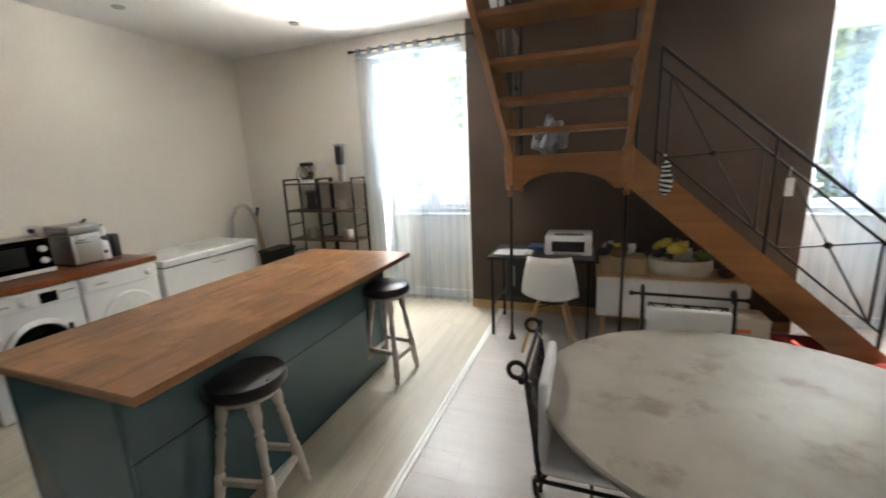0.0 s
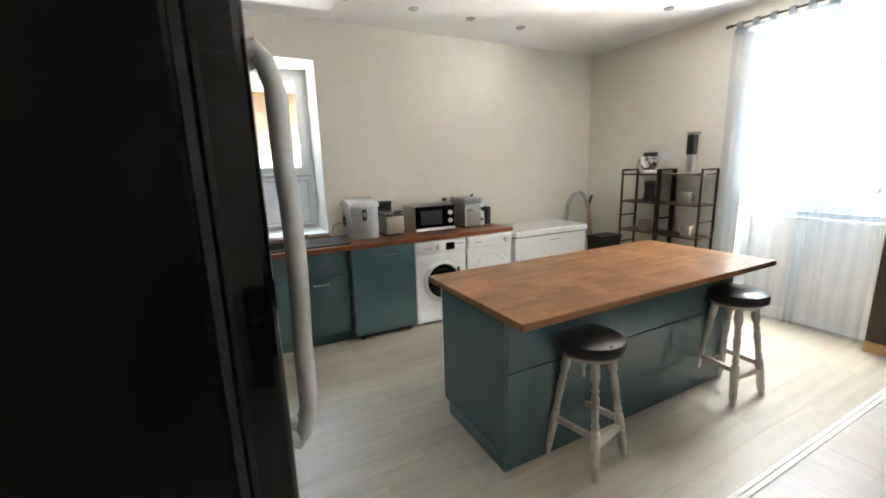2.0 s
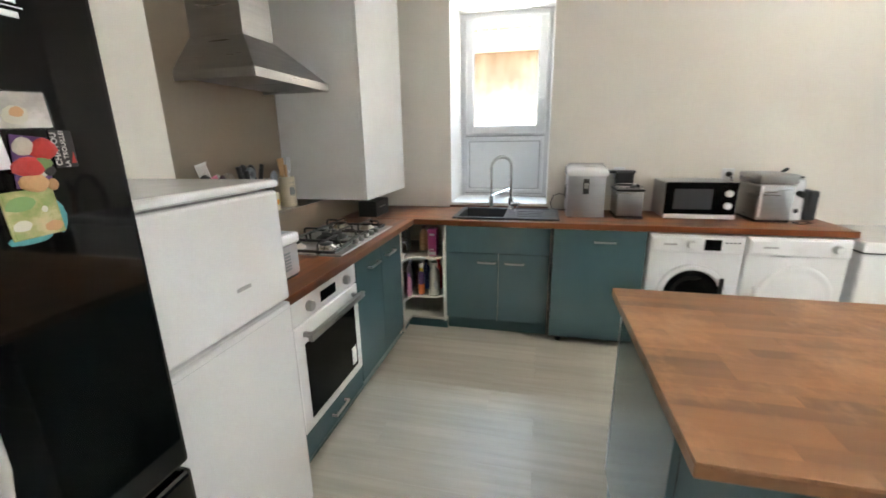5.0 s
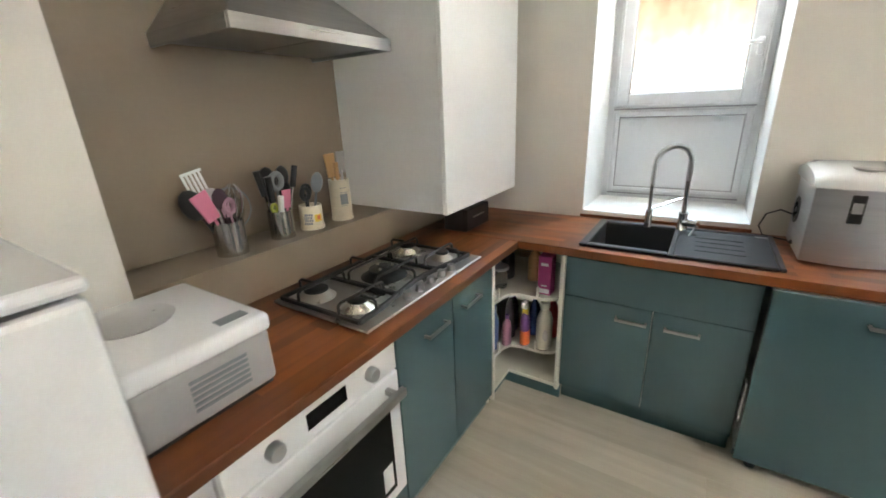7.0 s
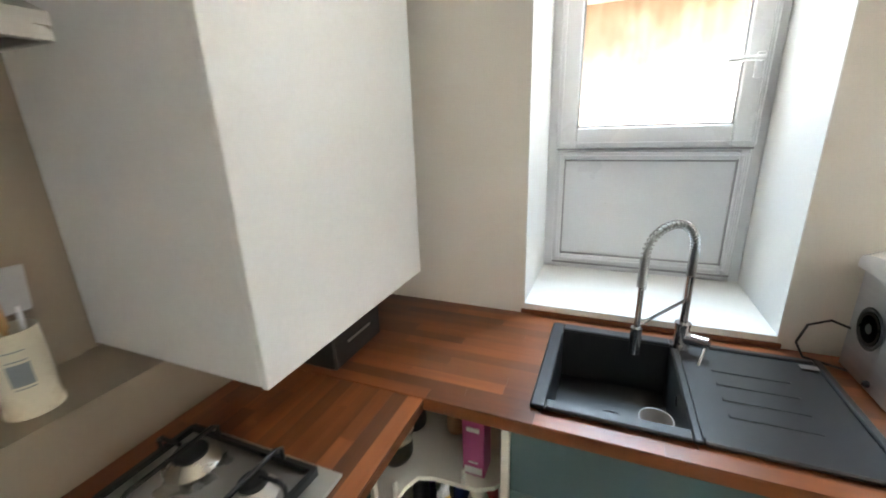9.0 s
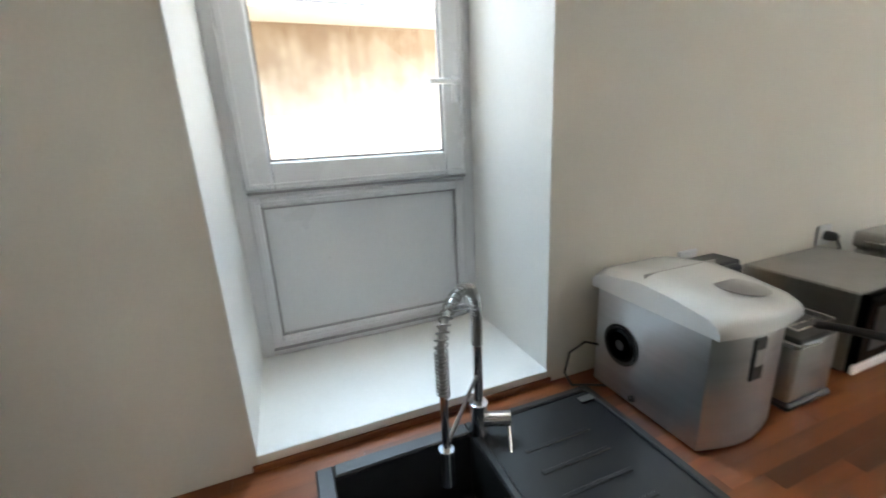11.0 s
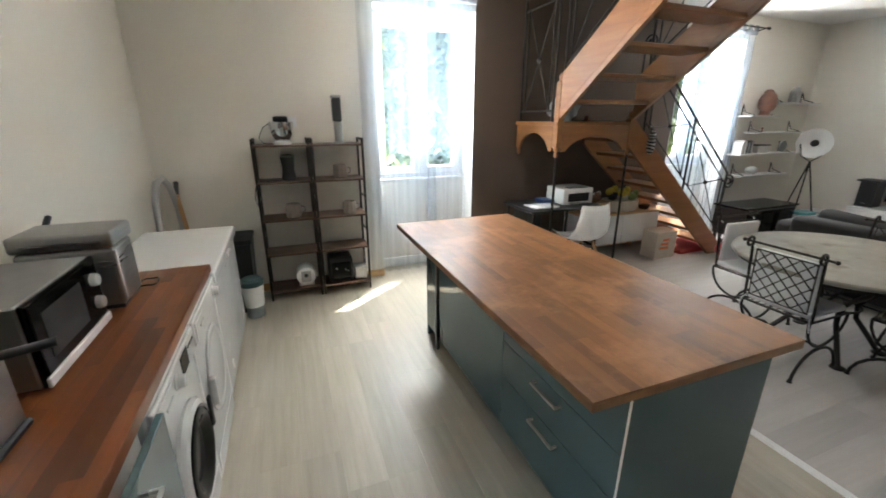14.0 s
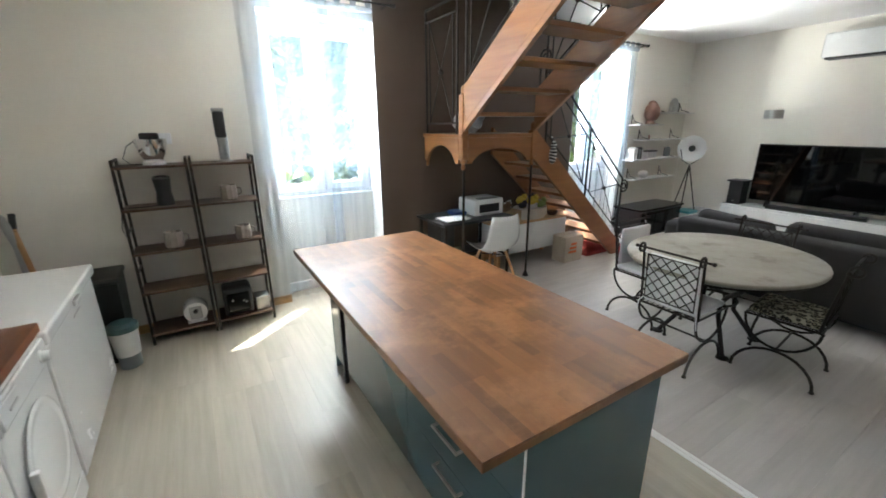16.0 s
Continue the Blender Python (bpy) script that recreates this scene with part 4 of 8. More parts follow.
# ---- curtains ----
def sheer_mat(name, low, high, col=(0.23, 0.335, 0.46)):
    m, nt, p = nodes_of(name)
    out = nt.nodes["Material Output"]
    tr, tl, df, mx, mx2 = (nt.nodes.new(k) for k in ("ShaderNodeBsdfTransparent", "ShaderNodeBsdfTranslucent", "ShaderNodeBsdfDiffuse", "ShaderNodeMixShader", "ShaderNodeMixShader"))
    tl.inputs["Color"].default_value = df.inputs["Color"].default_value = (*col, 1)
    # upright opacity streaks imitate the light and dark of hanging folds
    weave = noise_tex(nt, coords(nt, (1, 0.3, 0.05)), 22, 3)
    nt.links.new(to_range(nt, weave, low, high), mx2.inputs[0])
    mx.inputs[0].default_value = 0.45
    nt.links.new(tl.outputs[0], mx.inputs[1]), nt.links.new(df.outputs[0], mx.inputs[2])
    nt.links.new(tr.outputs[0], mx2.inputs[1]), nt.links.new(mx.outputs[0], mx2.inputs[2])
    nt.links.new(mx2.outputs[0], out.inputs["Surface"])
    nt.nodes.remove(p)
    return m


M_VOILE = sheer_mat("white_voile", 0.12, 0.33)
M_HEM = sheer_mat("folded_voile_hem", 0.3, 0.45, (0.62, 0.68, 0.74))
M_SIEVE = sheer_mat("fine_wire_mesh", 0.3, 0.42, (0.30, 0.30, 0.30))


def curtain(x0, x1, z0, z1, y, folds, depth, label, seed):
    """A voile panel hanging in soft folds from tab loops."""
    rnd = random.Random(seed)
    ph = [rnd.uniform(0, 6.28) for _ in range(4)]
    nx, nz = folds * 10, 14
    bm = B()
    grid = []
    for j in range(nz + 1):
        v = j / nz
        row = []
        for i in range(nx + 1):
            u = i / nx
            w = u + 0.018 * math.sin(6 * u + ph[0]) * (1 - v) + 0.012 * math.sin(13 * u + ph[1])
            d = depth * (0.55 + 0.45 * (1 - v)) * math.sin(2 * math.pi * folds * w + ph[2]) + 0.012 * math.sin(5 * u + 2.5 * v + ph[3])
            row.append(bm.verts.new((x0 + (x1 - x0) * u + 0.02 * (1 - v) * math.sin(9 * u), y + d, z0 + (z1 - z0) * v)))
        grid.append(row)
    for a, b in zip(grid, grid[1:]):
        for i in range(nx):
            bm.faces.new((a[i], a[i + 1], b[i + 1], b[i]))
    o = thing("curtain", ((x0 + x1) / 2, y, z1), label, "curtain")
    part("panel", bm, M_VOILE, o, smooth=True)
    n = max(3, folds - 1)
    for k in range(n):
        x = x0 + 0.04 + (x1 - x0 - 0.08) * k / (n - 1)
        bm = B()
        ring = [(y + 0.016 * math.cos(a), z1 + 0.025 + 0.034 * math.sin(a)) for a in [i * math.pi / 6 for i in range(12)]]
        for (ya, za), (yb, zb) in zip(ring, ring[1:] + ring[:1]):
            bm.faces.new([bm.verts.new(p) for p in ((x - 0.024, ya, za), (x + 0.024, ya, za), (x + 0.024, yb, zb), (x - 0.024, yb, zb))])
        part("tab_loop", bm, M_HEM, o)
    part("hem", bx(x0, x1, y - 0.004, y + 0.004, z1 - 0.055, z1 - 0.002, 0.001), M_HEM, o)
    return o


def rod(x0, x1, z, y, label):
    o = thing("curtain_rod", ((x0 + x1) / 2, y, z), label, "curtain rod")
    part("bar", tube(B(), [(x0, y, z), (x1, y, z)], 0.009, 10), M_IRON, o, smooth=True)
    for x, s in ((x0, -1), (x1, 1)):
        part("finial", lathe(B(), [(0.009, 0), (0.016, 0.008 * s), (0.012, 0.03 * s), (0.020, 0.05 * s), (0.0, 0.07 * s)], 12, (x, y, z), "x"), M_IRON, o, smooth=True)
        part("bracket", tube(B(), [(x - 0.05 * s, N, z - 0.02), (x - 0.05 * s, y, z - 0.012)], 0.006, 6), M_IRON, o)


rod(1.74, 3.10, 2.755, N - 0.075, "slim dark metal curtain rod over the kitchen window")
curtain(1.76, 2.50, 0.07, 2.72, N - 0.075, 7, 0.020, "sheer white voile curtain panel hanging from tab loops", 1)
curtain(2.42, 2.93, 0.07, 2.72, N - 0.065, 5, 0.018, "sheer white voile curtain panel gathered beside the reveal", 2)
rod(5.62, 7.12, 2.755, N - 0.075, "slim dark metal curtain rod over the lounge window")
curtain(5.78, 6.35, 0.10, 2.72, N - 0.075, 6, 0.018, "sheer white voile curtain panel behind the stairs", 3)
curtain(6.32, 6.98, 0.10, 2.72, N - 0.065, 7, 0.024, "sheer white voile curtain panel beside the shelves", 4)

# ---- outside ----
# unseen ground, its pale colour added to bounce light up through the windows
M_GROUND = surf("pale_bounce_ground", (0.36, 0.33, 0.27), (0.28, 0.26, 0.20), rough=0.9, big=0.3, fine=3)
structure("ground", bx(-60, 70, -60, 80, -3.3, -3.2), M_GROUND, "unseen pale ground outside the house that bounces light indoors")


def stucco():
    m, nt, p = nodes_of("stained_shaded_ochre_render")
    vec = coords(nt, (1, 1, 1))
    n1, n2 = noise_tex(nt, vec, 2.2, 6, 0.65), noise_tex(nt, vec, 40, 4)
    sep = nt.nodes.new("ShaderNodeSeparateXYZ")
    nt.links.new(vec, sep.inputs[0])
    streak = noise_tex(nt, coords(nt, (1, 9, 0.6)), 1.0, 5)
    add = nt.nodes.new("ShaderNodeMath")
    add.operation = "MULTIPLY_ADD"
    nt.links.new(streak, add.inputs[0])
    add.inputs[1].default_value = 0.7
    nt.links.new(sep.outputs["Z"], add.inputs[2])
    blot = nt.nodes.new("ShaderNodeMath")
    blot.operation = "MULTIPLY_ADD"
    nt.links.new(n1, blot.inputs[0])
    blot.inputs[1].default_value = 1.3
    nt.links.new(add.outputs[0], blot.inputs[2])
    # height ramp colours in stain and eaves shade above, sunlit white below
    base = ramp(nt, to_range(nt, blot.outputs[0], 0, 1, 5.9, 7.3), [(0.0, (0.66, 0.63, 0.59)), (0.35, (0.58, 0.52, 0.45)), (0.65, (0.42, 0.335, 0.26)), (1.0, (0.24, 0.165, 0.11))])
    nt.links.new(base, p.inputs["Base Color"])
    p.inputs["Roughness"].default_value = 0.9
    bump(nt, p, n2, 0.4, 0.01)
    return m


nb = thing("house", (-5.0, 2.0, -3.2), "neighbouring house with stained ochre render and a tiled roof", "house")
M_OCHRE = stucco()
M_TILE = surf("terracotta_roof_tile", (0.36, 0.20, 0.12), (0.42, 0.28, 0.19), rough=0.85, big=3, fine=30)
wl = part("wall", bx(-5.4, -5.0, -9, 12, -3.2, 3.15), M_OCHRE, nb)
part("gutter", tube(B(), [(-4.36, -9.2, 3.25), (-4.36, 12.2, 3.25)], 0.07, 10), M_PVC, nb, smooth=True)
part("eaves", bx(-5.38, -4.40, -9.1, 12.1, 3.10, 3.18), M_WALL, nb)
for k in range(60):
    y = -1.5 + k * 0.2
    pts = [(-4.33, y, 3.34), (-6.6, y, 4.15)]
    part("roof_tile", tube(B(), pts, 0.085, 10, r_end=0.095), M_TILE, nb, smooth=True)

M_LEAF = surf("leaf_green", (0.075, 0.13, 0.025), (0.16, 0.20, 0.03), rough=0.6, big=1.2, fine=8)
M_BARK = surf("bark", (0.10, 0.075, 0.05), rough=0.9, big=3, fine=20, bumps=0.6)


def tree(x, y, h, r, seed):
    rnd = random.Random(seed)
    o = thing("tree", (x, y, -3.2), "leafy green tree outside the window", "tree", world=False)
    bm = B()
    tube(bm, [(0, 0, 0), (0.08, 0.03, h * 0.3), (0.0, 0.1, h * 0.62)], 0.17, 9, r_end=0.08)
    tips = []
    for k in range(7):
        a, e = k * 0.9, rnd.uniform(0.5, 0.95)
        p = Vector((0.02, 0.05, h * rnd.uniform(0.35, 0.6)))
        q = Vector((math.cos(a) * r * e, math.sin(a) * r * e, h * rnd.uniform(0.6, 0.95)))
        tube(bm, [p, p.lerp(q, 0.5) + Vector((0, 0, 0.15)), q], 0.06, 6, r_end=0.015)
        tips.append(q)
    part("trunk", bm, M_BARK, o, smooth=True)
    tips += [Vector((rnd.uniform(-0.6, 0.6) * r, rnd.uniform(-0.6, 0.6) * r, h * rnd.uniform(0.42, 0.97))) for _ in range(16)]
    verts, faces = [], []
    for k in range(8000):
        c = rnd.choice(tips)
        d = Vector((rnd.gauss(0, 1), rnd.gauss(0, 1), rnd.gauss(0, 0.8)))
        p = c + d * r * 0.20
        n = Vector((rnd.gauss(0, 1), rnd.gauss(0, 1), rnd.gauss(0.6, 1))).normalized()
        u = n.orthogonal().normalized()
        w = n.cross(u)
        s = rnd.uniform(0.08, 0.17)
        i = len(verts)
        verts += [p - u * s, p + w * s * 0.5 + n * s * 0.15, p + u * s, p - w * s * 0.5 + n * s * 0.15]
        faces.append((i, i + 1, i + 2, i + 3))
    me = bpy.data.meshes.new("crown")
    me.from_pydata([tuple(v) for v in verts], [], faces)
    me.materials.append(M_LEAF)
    c = new("crown", me)
    c.parent = o
    tagged(c, kind="stuff")


tree(3.6, 10.3, 7.8, 2.2, 1)
tree(4.9, 12.6, 8.6, 2.6, 6)
tree(12.8, 11.4, 8.0, 2.3, 7)
tree(15.5, 12.6, 8.4, 2.5, 8)
tree(5.6, 11.5, 8.4, 2.4, 2)
tree(8.6, 10.8, 7.6, 2.2, 3)
tree(6.6, 15.5, 10.5, 3.2, 9)
tree(18.5, 15.0, 10.5, 3.2, 10)
tree(11.5, 13.0, 8.2, 2.5, 5)

# ---- colours of small things ----
def paint(name, col, rough=0.45, metal=0.0):
    return surf(name, col, tuple(c * 0.88 for c in col), rough=rough, metal=metal, big=6, fine=120, bumps=0.06)


M_SINK = surf("black_composite", (0.014, 0.0145, 0.016), (0.020, 0.0205, 0.022), rough=0.38, big=2, fine=220, bumps=0.2)
M_PINK = paint("pink_silicone", (0.72, 0.22, 0.34))
M_MAUVE = paint("mauve_silicone", (0.32, 0.14, 0.20))
M_MAUVEP = paint("pale_mauve_silicone", (0.55, 0.30, 0.38))
M_WINE = paint("dark_plum_nylon", (0.055, 0.022, 0.035))
M_LIME = paint("lime_plastic", (0.42, 0.48, 0.06))
M_GREYP = paint("grey_nylon", (0.22, 0.25, 0.26))
M_CREAM = paint("cream_stoneware", (0.66, 0.60, 0.46), 0.3)
M_SPOON = wood("spoon_wood", (0.42, 0.22, 0.09), (0.60, 0.36, 0.17), "z", rough=0.5, vary=0.3)
M_RED = paint("red_plastic", (0.50, 0.035, 0.03), 0.4)
M_ORANGE = paint("orange_label", (0.70, 0.16, 0.04), 0.4)
M_BLUE = paint("dark_blue_plastic", (0.025, 0.06, 0.20), 0.35)
M_PURPLE = paint("purple_plastic", (0.10, 0.035, 0.16), 0.35)
M_YELLOW = paint("yellow_plastic", (0.72, 0.52, 0.06), 0.4)
M_GREEN = paint("green_print", (0.16, 0.30, 0.10), 0.4)
M_TEALP = paint("turquoise_plastic", (0.08, 0.35, 0.38), 0.4)
M_MAGENTA = paint("magenta_carton", (0.42, 0.05, 0.20), 0.45)
M_OFFW = paint("offwhite_bottle", (0.58, 0.56, 0.46), 0.35)
M_GREYC = paint("grey_ceramic", (0.40, 0.39, 0.38), 0.35)
M_CLEAR = glass_mat("clear_plastic", (0.95, 0.97, 0.97), 0.05)
M_SATIN = surf("satin_aluminium", (0.38, 0.375, 0.36), (0.33, 0.325, 0.315), rough=0.36, metal=0.9, big=3, fine=40, bumps=0.03)
M_PAPER = paint("white_paper", (0.78, 0.78, 0.76), 0.7)
M_PHOTO = surf("faded_photo_print", (0.35, 0.33, 0.30), (0.62, 0.60, 0.56), rough=0.25, big=30, fine=90, bumps=0.0)
M_PRINT = surf("green_photo_print", (0.20, 0.30, 0.10), (0.55, 0.45, 0.25), rough=0.25, big=45, fine=90, bumps=0.0)

# ---- sink and tap ----
sk = thing("kitchen_sink", (0.32, 1.78, 0.9), "black composite sink with a bowl and ribbed drainer", "sink")
sx0, sx1, sy0, sy1, sz = 0.075, 0.563, 1.385, 2.17, 0.9115
bx0, bx1, by0, by1 = 0.115, 0.525, 1.425, 1.765
bm = B()
for s in ((sx0, sx1, sy0, by0), (sx0, bx0, by0, by1), (bx1, sx1, by0, by1)):
    box(bm, *s, 0.898, sz, 0.004)
for y0, y1, z1 in ((by1, by1 + 0.022, sz), (sy1 - 0.022, sy1, sz)):
    box(bm, sx0, sx1, y0, y1, 0.898, z1, 0.004)
box(bm, sx0, sx0 + 0.022, by1 + 0.022, sy1 - 0.022, 0.898, sz, 0.004), box(bm, sx1 - 0.022, sx1, by1 + 0.022, sy1 - 0.022, 0.898, sz, 0.004)
box(bm, sx0 + 0.022, sx1 - 0.022, by1 + 0.022, sy1 - 0.022, 0.898, sz - 0.007, 0.002)
part("rim", bm, M_SINK, sk)
bm = B()
box(bm, bx0 - 0.006, bx0, by0, by1, 0.72, 0.90), box(bm, bx1, bx1 + 0.006, by0, by1, 0.72, 0.90), box(bm, bx0, bx1, by0 - 0.006, by0, 0.72, 0.90), box(bm, bx0, bx1, by1, by1 + 0.006, 0.72, 0.90), box(bm, bx0 - 0.006, bx1 + 0.006, by0 - 0.006, by1 + 0.006, 0.712, 0.72)
part("bowl", bm, M_SINK, sk)
for k in range(4):
    x = 0.22 + 0.07 * k
    part("drainer_rib", bx(x, x + 0.012, 1.86, 2.05, sz - 0.008, sz - 0.004, 0.002), M_SINK, sk)
part("drain", lathe(B(), [(0.0, 0.721), (0.045, 0.721), (0.045, 0.726), (0.03, 0.727), (0.0, 0.724)], 20, (0.32, 1.60, 0)), M_CHROME, sk, smooth=True)
part("overflow", lathe(B(), [(0.0, 0), (0.016, 0), (0.016, -0.004), (0.0, -0.004)], 14, (0.35, by1 - 0.001, 0.86), "y"), M_CHROME, sk)
part("label_plate", bx(0.12, 0.142, 2.10, 2.145, sz - 0.0005, sz + 0.0008), M_SATIN, sk)
cup = thing("tumbler", (0.455, 1.70, 0.72), "pale tumbler standing in the sink bowl", "cup")
part("cup_body", lathe(B(), [(0.0, 0.721), (0.034, 0.721), (0.043, 0.868), (0.040, 0.868), (0.031, 0.727), (0.0, 0.727)], 24, (0.455, 1.70, 0)), M_GREYC, cup, smooth=True)

tap = thing("kitchen_tap", (0.12, 1.79, 0.9), "chrome kitchen tap with a tall sprung hose arch", "tap")
part("base", lathe(B(), [(0.027, 0.905), (0.027, 0.915), (0.022, 0.925), (0.0215, 0.985), (0.024, 0.99), (0.024, 0.998), (0.012, 1.0)], 20, (0.12, 1.79, 0)), M_CHROME, tap, smooth=True)
part("lever", tube(tube(B(), [(0.13, 1.80, 0.95), (0.16, 1.86, 0.955)], 0.019, 12), [(0.155, 1.855, 0.952), (0.21, 1.83, 0.90)], 0.005, 8), M_CHROME, tap, smooth=True)
part("column", tube(B(), [(0.12, 1.79, 0.99), (0.12, 1.79, 1.16)], 0.0125, 14), M_CHROME, tap, smooth=True)
path = [(0.12, 1.79, 1.16 + 0.01 * i) for i in range(9)]
TX, TY = 0.265, 1.645                       # where the spout hangs
path += [(0.12 + (TX - 0.12) * (1 - math.cos(a)) / 2, 1.79 + (TY - 1.79) * (1 - math.cos(a)) / 2, 1.25 + 0.085 * math.sin(a)) for a in [math.pi * i / 14 for i in range(15)]]
path += [(TX, TY, 1.24 - 0.012 * i) for i in range(8)]
part("hose", tube(B(), path, 0.0075, 10), M_STEEL, tap, smooth=True)
P = [Vector(q) for q in path]
coil = []
turns, steps = 46, 46 * 9
for i in range(steps + 1):
    f = i / steps * (len(P) - 1)
    k = min(int(f), len(P) - 2)
    c = P[k].lerp(P[k + 1], f - k)
    d = (P[k + 1] - P[k]).normalized()
    u = Vector((1, 0, 0)) - d * d.x
    u.normalize()
    w = d.cross(u)
    a = 2 * math.pi * turns * i / steps
    coil.append(c + (u * math.cos(a) + w * math.sin(a)) * 0.0125)
part("spring", tube(B(), coil, 0.0022, 5), M_STEEL, tap, smooth=True)
part("spout", tube(tube(B(), [(TX, TY, 1.16), (TX, TY, 1.03)], 0.0085, 12), [(TX, TY, 1.03), (TX, TY, 0.945)], 0.0165, 14), M_CHROME, tap, smooth=True)
part("holder_arm", tube(B(), [(0.12, 1.79, 1.08), (TX, TY, 1.035)], 0.005, 8), M_CHROME, tap, smooth=True)

# ---- gas hob ----
hob = thing("gas_hob", (1.3, 0.81, 0.9), "stainless steel five-burner gas hob with iron pan supports", "hob")
HX0, HX1, HY0, HY1 = 0.923, 1.684, 0.580, 1.044
M_CAST = surf("black_enamelled_iron", (0.012, 0.012, 0.012), (0.02, 0.019, 0.018), rough=0.38, big=4, fine=120, bumps=0.1)
M_HOB = surf("hob_steel", (0.52, 0.50, 0.47), (0.44, 0.425, 0.40), rough=0.3, metal=0.9, big=3, fine=40, bumps=0.03)
part("plate", bx(HX0, HX1, HY0, HY1, 0.897, 0.906, 0.003), M_HOB, hob)
burners = [(1.02, 0.70, 0.034), (1.03, 0.90, 0.028), (1.305, 0.79, 0.055), (1.58, 0.70, 0.040), (1.57, 0.90, 0.034)]
M_SPREAD = surf("burner_aluminium", (0.62, 0.58, 0.50), (0.50, 0.46, 0.39), rough=0.3, metal=0.85, big=6, fine=60, bumps=0.04)
for x, y, r in burners:
    part("burner", lathe(B(), [(0.0, 0.906), (r * 1.75, 0.906), (r * 1.6, 0.911), (r * 1.25, 0.921), (r * 1.1, 0.927), (r, 0.930), (0.0, 0.930)], 24, (x, y, 0)), M_CAST if r > 0.05 else M_SPREAD, hob, smooth=True)
    part("burner_cap", lathe(B(), [(0.0, 0.930), (r * 0.95, 0.930), (r * 1.12, 0.934), (r * 1.10, 0.939), (r * 0.95, 0.943), (0.0, 0.944)], 24, (x, y, 0)), M_CAST, hob, smooth=True)
part("wok_cap", lathe(B(), [(0.0, 0.944), (0.022, 0.944), (0.024, 0.947), (0.020, 0.952), (0.0, 0.953)], 20, (1.305, 0.79, 0)), M_CAST, hob, smooth=True)
for k in range(3):
    a = radians(20 + 120 * k)
    part("igniter", lathe(B(), [(0.0, 0.944), (0.006, 0.944), (0.005, 0.951), (0.0, 0.952)], 8, (1.305 + 0.038 * math.cos(a), 0.79 + 0.038 * math.sin(a), 0)), M_SPREAD, hob, smooth=True)
part("wok_ring", lathe(B(), [(0.064, 0.907), (0.075, 0.907), (0.072, 0.920), (0.066, 0.920)], 28, (1.305, 0.79, 0)), M_CAST, hob, smooth=True)


def grate(x0, x1, cx, cys, front):
    """A pan support: a low frame with a bowed front rail and raised bars whose ends are cranked down."""
    ya, zt, zb = 0.603, 0.956, 0.914
    bm = B()
    for p, q in (((x0, ya), (x1, ya)), ((x0, ya), (x0, front(x0))), ((x1, ya), (x1, front(x1)))):
        beam(bm, (*p, zb), (*q, zb), 0.011, 0.014)
    n = 6
    for i in range(n):
        xa, xb = x0 + (x1 - x0) * i / n, x0 + (x1 - x0) * (i + 1) / n
        beam(bm, (xa, front(xa), zb), (xb, front(xb), zb), 0.013, 0.018)
    part("frame", bm, M_CAST, hob)
    for c in cys:
        pts = [(x0, c, zb), (x0 + 0.002, c, zt - 0.008), (x0 + 0.014, c, zt), (x1 - 0.014, c, zt), (x1 - 0.002, c, zt - 0.008), (x1, c, zb)]
        part("pan_bar", tube(B(), pts, 0.0058, 6), M_CAST, hob)
    yf = front(cx)
    for y0, y1 in ((ya, cys[0] - 0.022), (yf, cys[-1] + 0.022)):
        s = 1 if y1 > y0 else -1
        part("pan_bar", tube(B(), [(cx, y0, zb), (cx, y0 + s * 0.002, zt - 0.008), (cx, y0 + s * 0.014, zt), (cx, y1, zt)], 0.0058, 6), M_CAST, hob)


def front_rail(x):
    """The grates' front line, bowed inward beside the knobs."""
    return 0.992 - 0.042 * math.exp(-((x - 1.28) / 0.20) ** 2)


grate(0.945, 1.165, 1.025, (0.70, 0.90), front_rail)
grate(1.170, 1.435, 1.305, (0.72, 0.86), front_rail)
grate(1.440, 1.662, 1.575, (0.70, 0.90), front_rail)
for k in range(5):
    x = 1.13 + 0.075 * k
    part("knob", lathe(B(), [(0.0, 0.906), (0.020, 0.906), (0.0195, 0.909), (0.0165, 0.912), (0.016, 0.930), (0.0145, 0.932), (0.0, 0.932)], 18, (x, 1.008, 0)), M_SATIN, hob, smooth=True)

# ---- utensils on the ledge ----
LZ = 1.066
M_POT = surf("polished_pot_steel", (0.66, 0.65, 0.63), (0.58, 0.57, 0.55), rough=0.20, metal=1.0, big=3, fine=40, bumps=0.03, stretch=(1, 1, 12))


def holder(x, y, r, h, label):
    o = thing("utensil_holder", (x, y, LZ), label, "utensil holder", "utensil holders on the ledge")
    part("pot", lathe(B(), [(0.0, LZ), (r, LZ), (r, LZ + h), (r - 0.003, LZ + h), (r - 0.003, LZ + 0.004), (0.0, LZ + 0.004)], 28, (x, y, 0)), M_POT, o, smooth=True)
    bm = B()
    for i in range(18):
        a = 2 * math.pi * i / 18
        if i % 6 < 4:
            for j in range(6):
                c = Vector((x + (r - 0.0032) * math.cos(a), y + (r - 0.0032) * math.sin(a), LZ + 0.022 + j * h * 0.135 + (0.008 if i % 2 else 0)))
                blob(bm, c, 0.0046, 1, scale=(0.85, 0.85, 1.25))
    part("hole_pattern", bm, M_BLACKP, o, "rows of punched holes", kind="stuff")
    return o


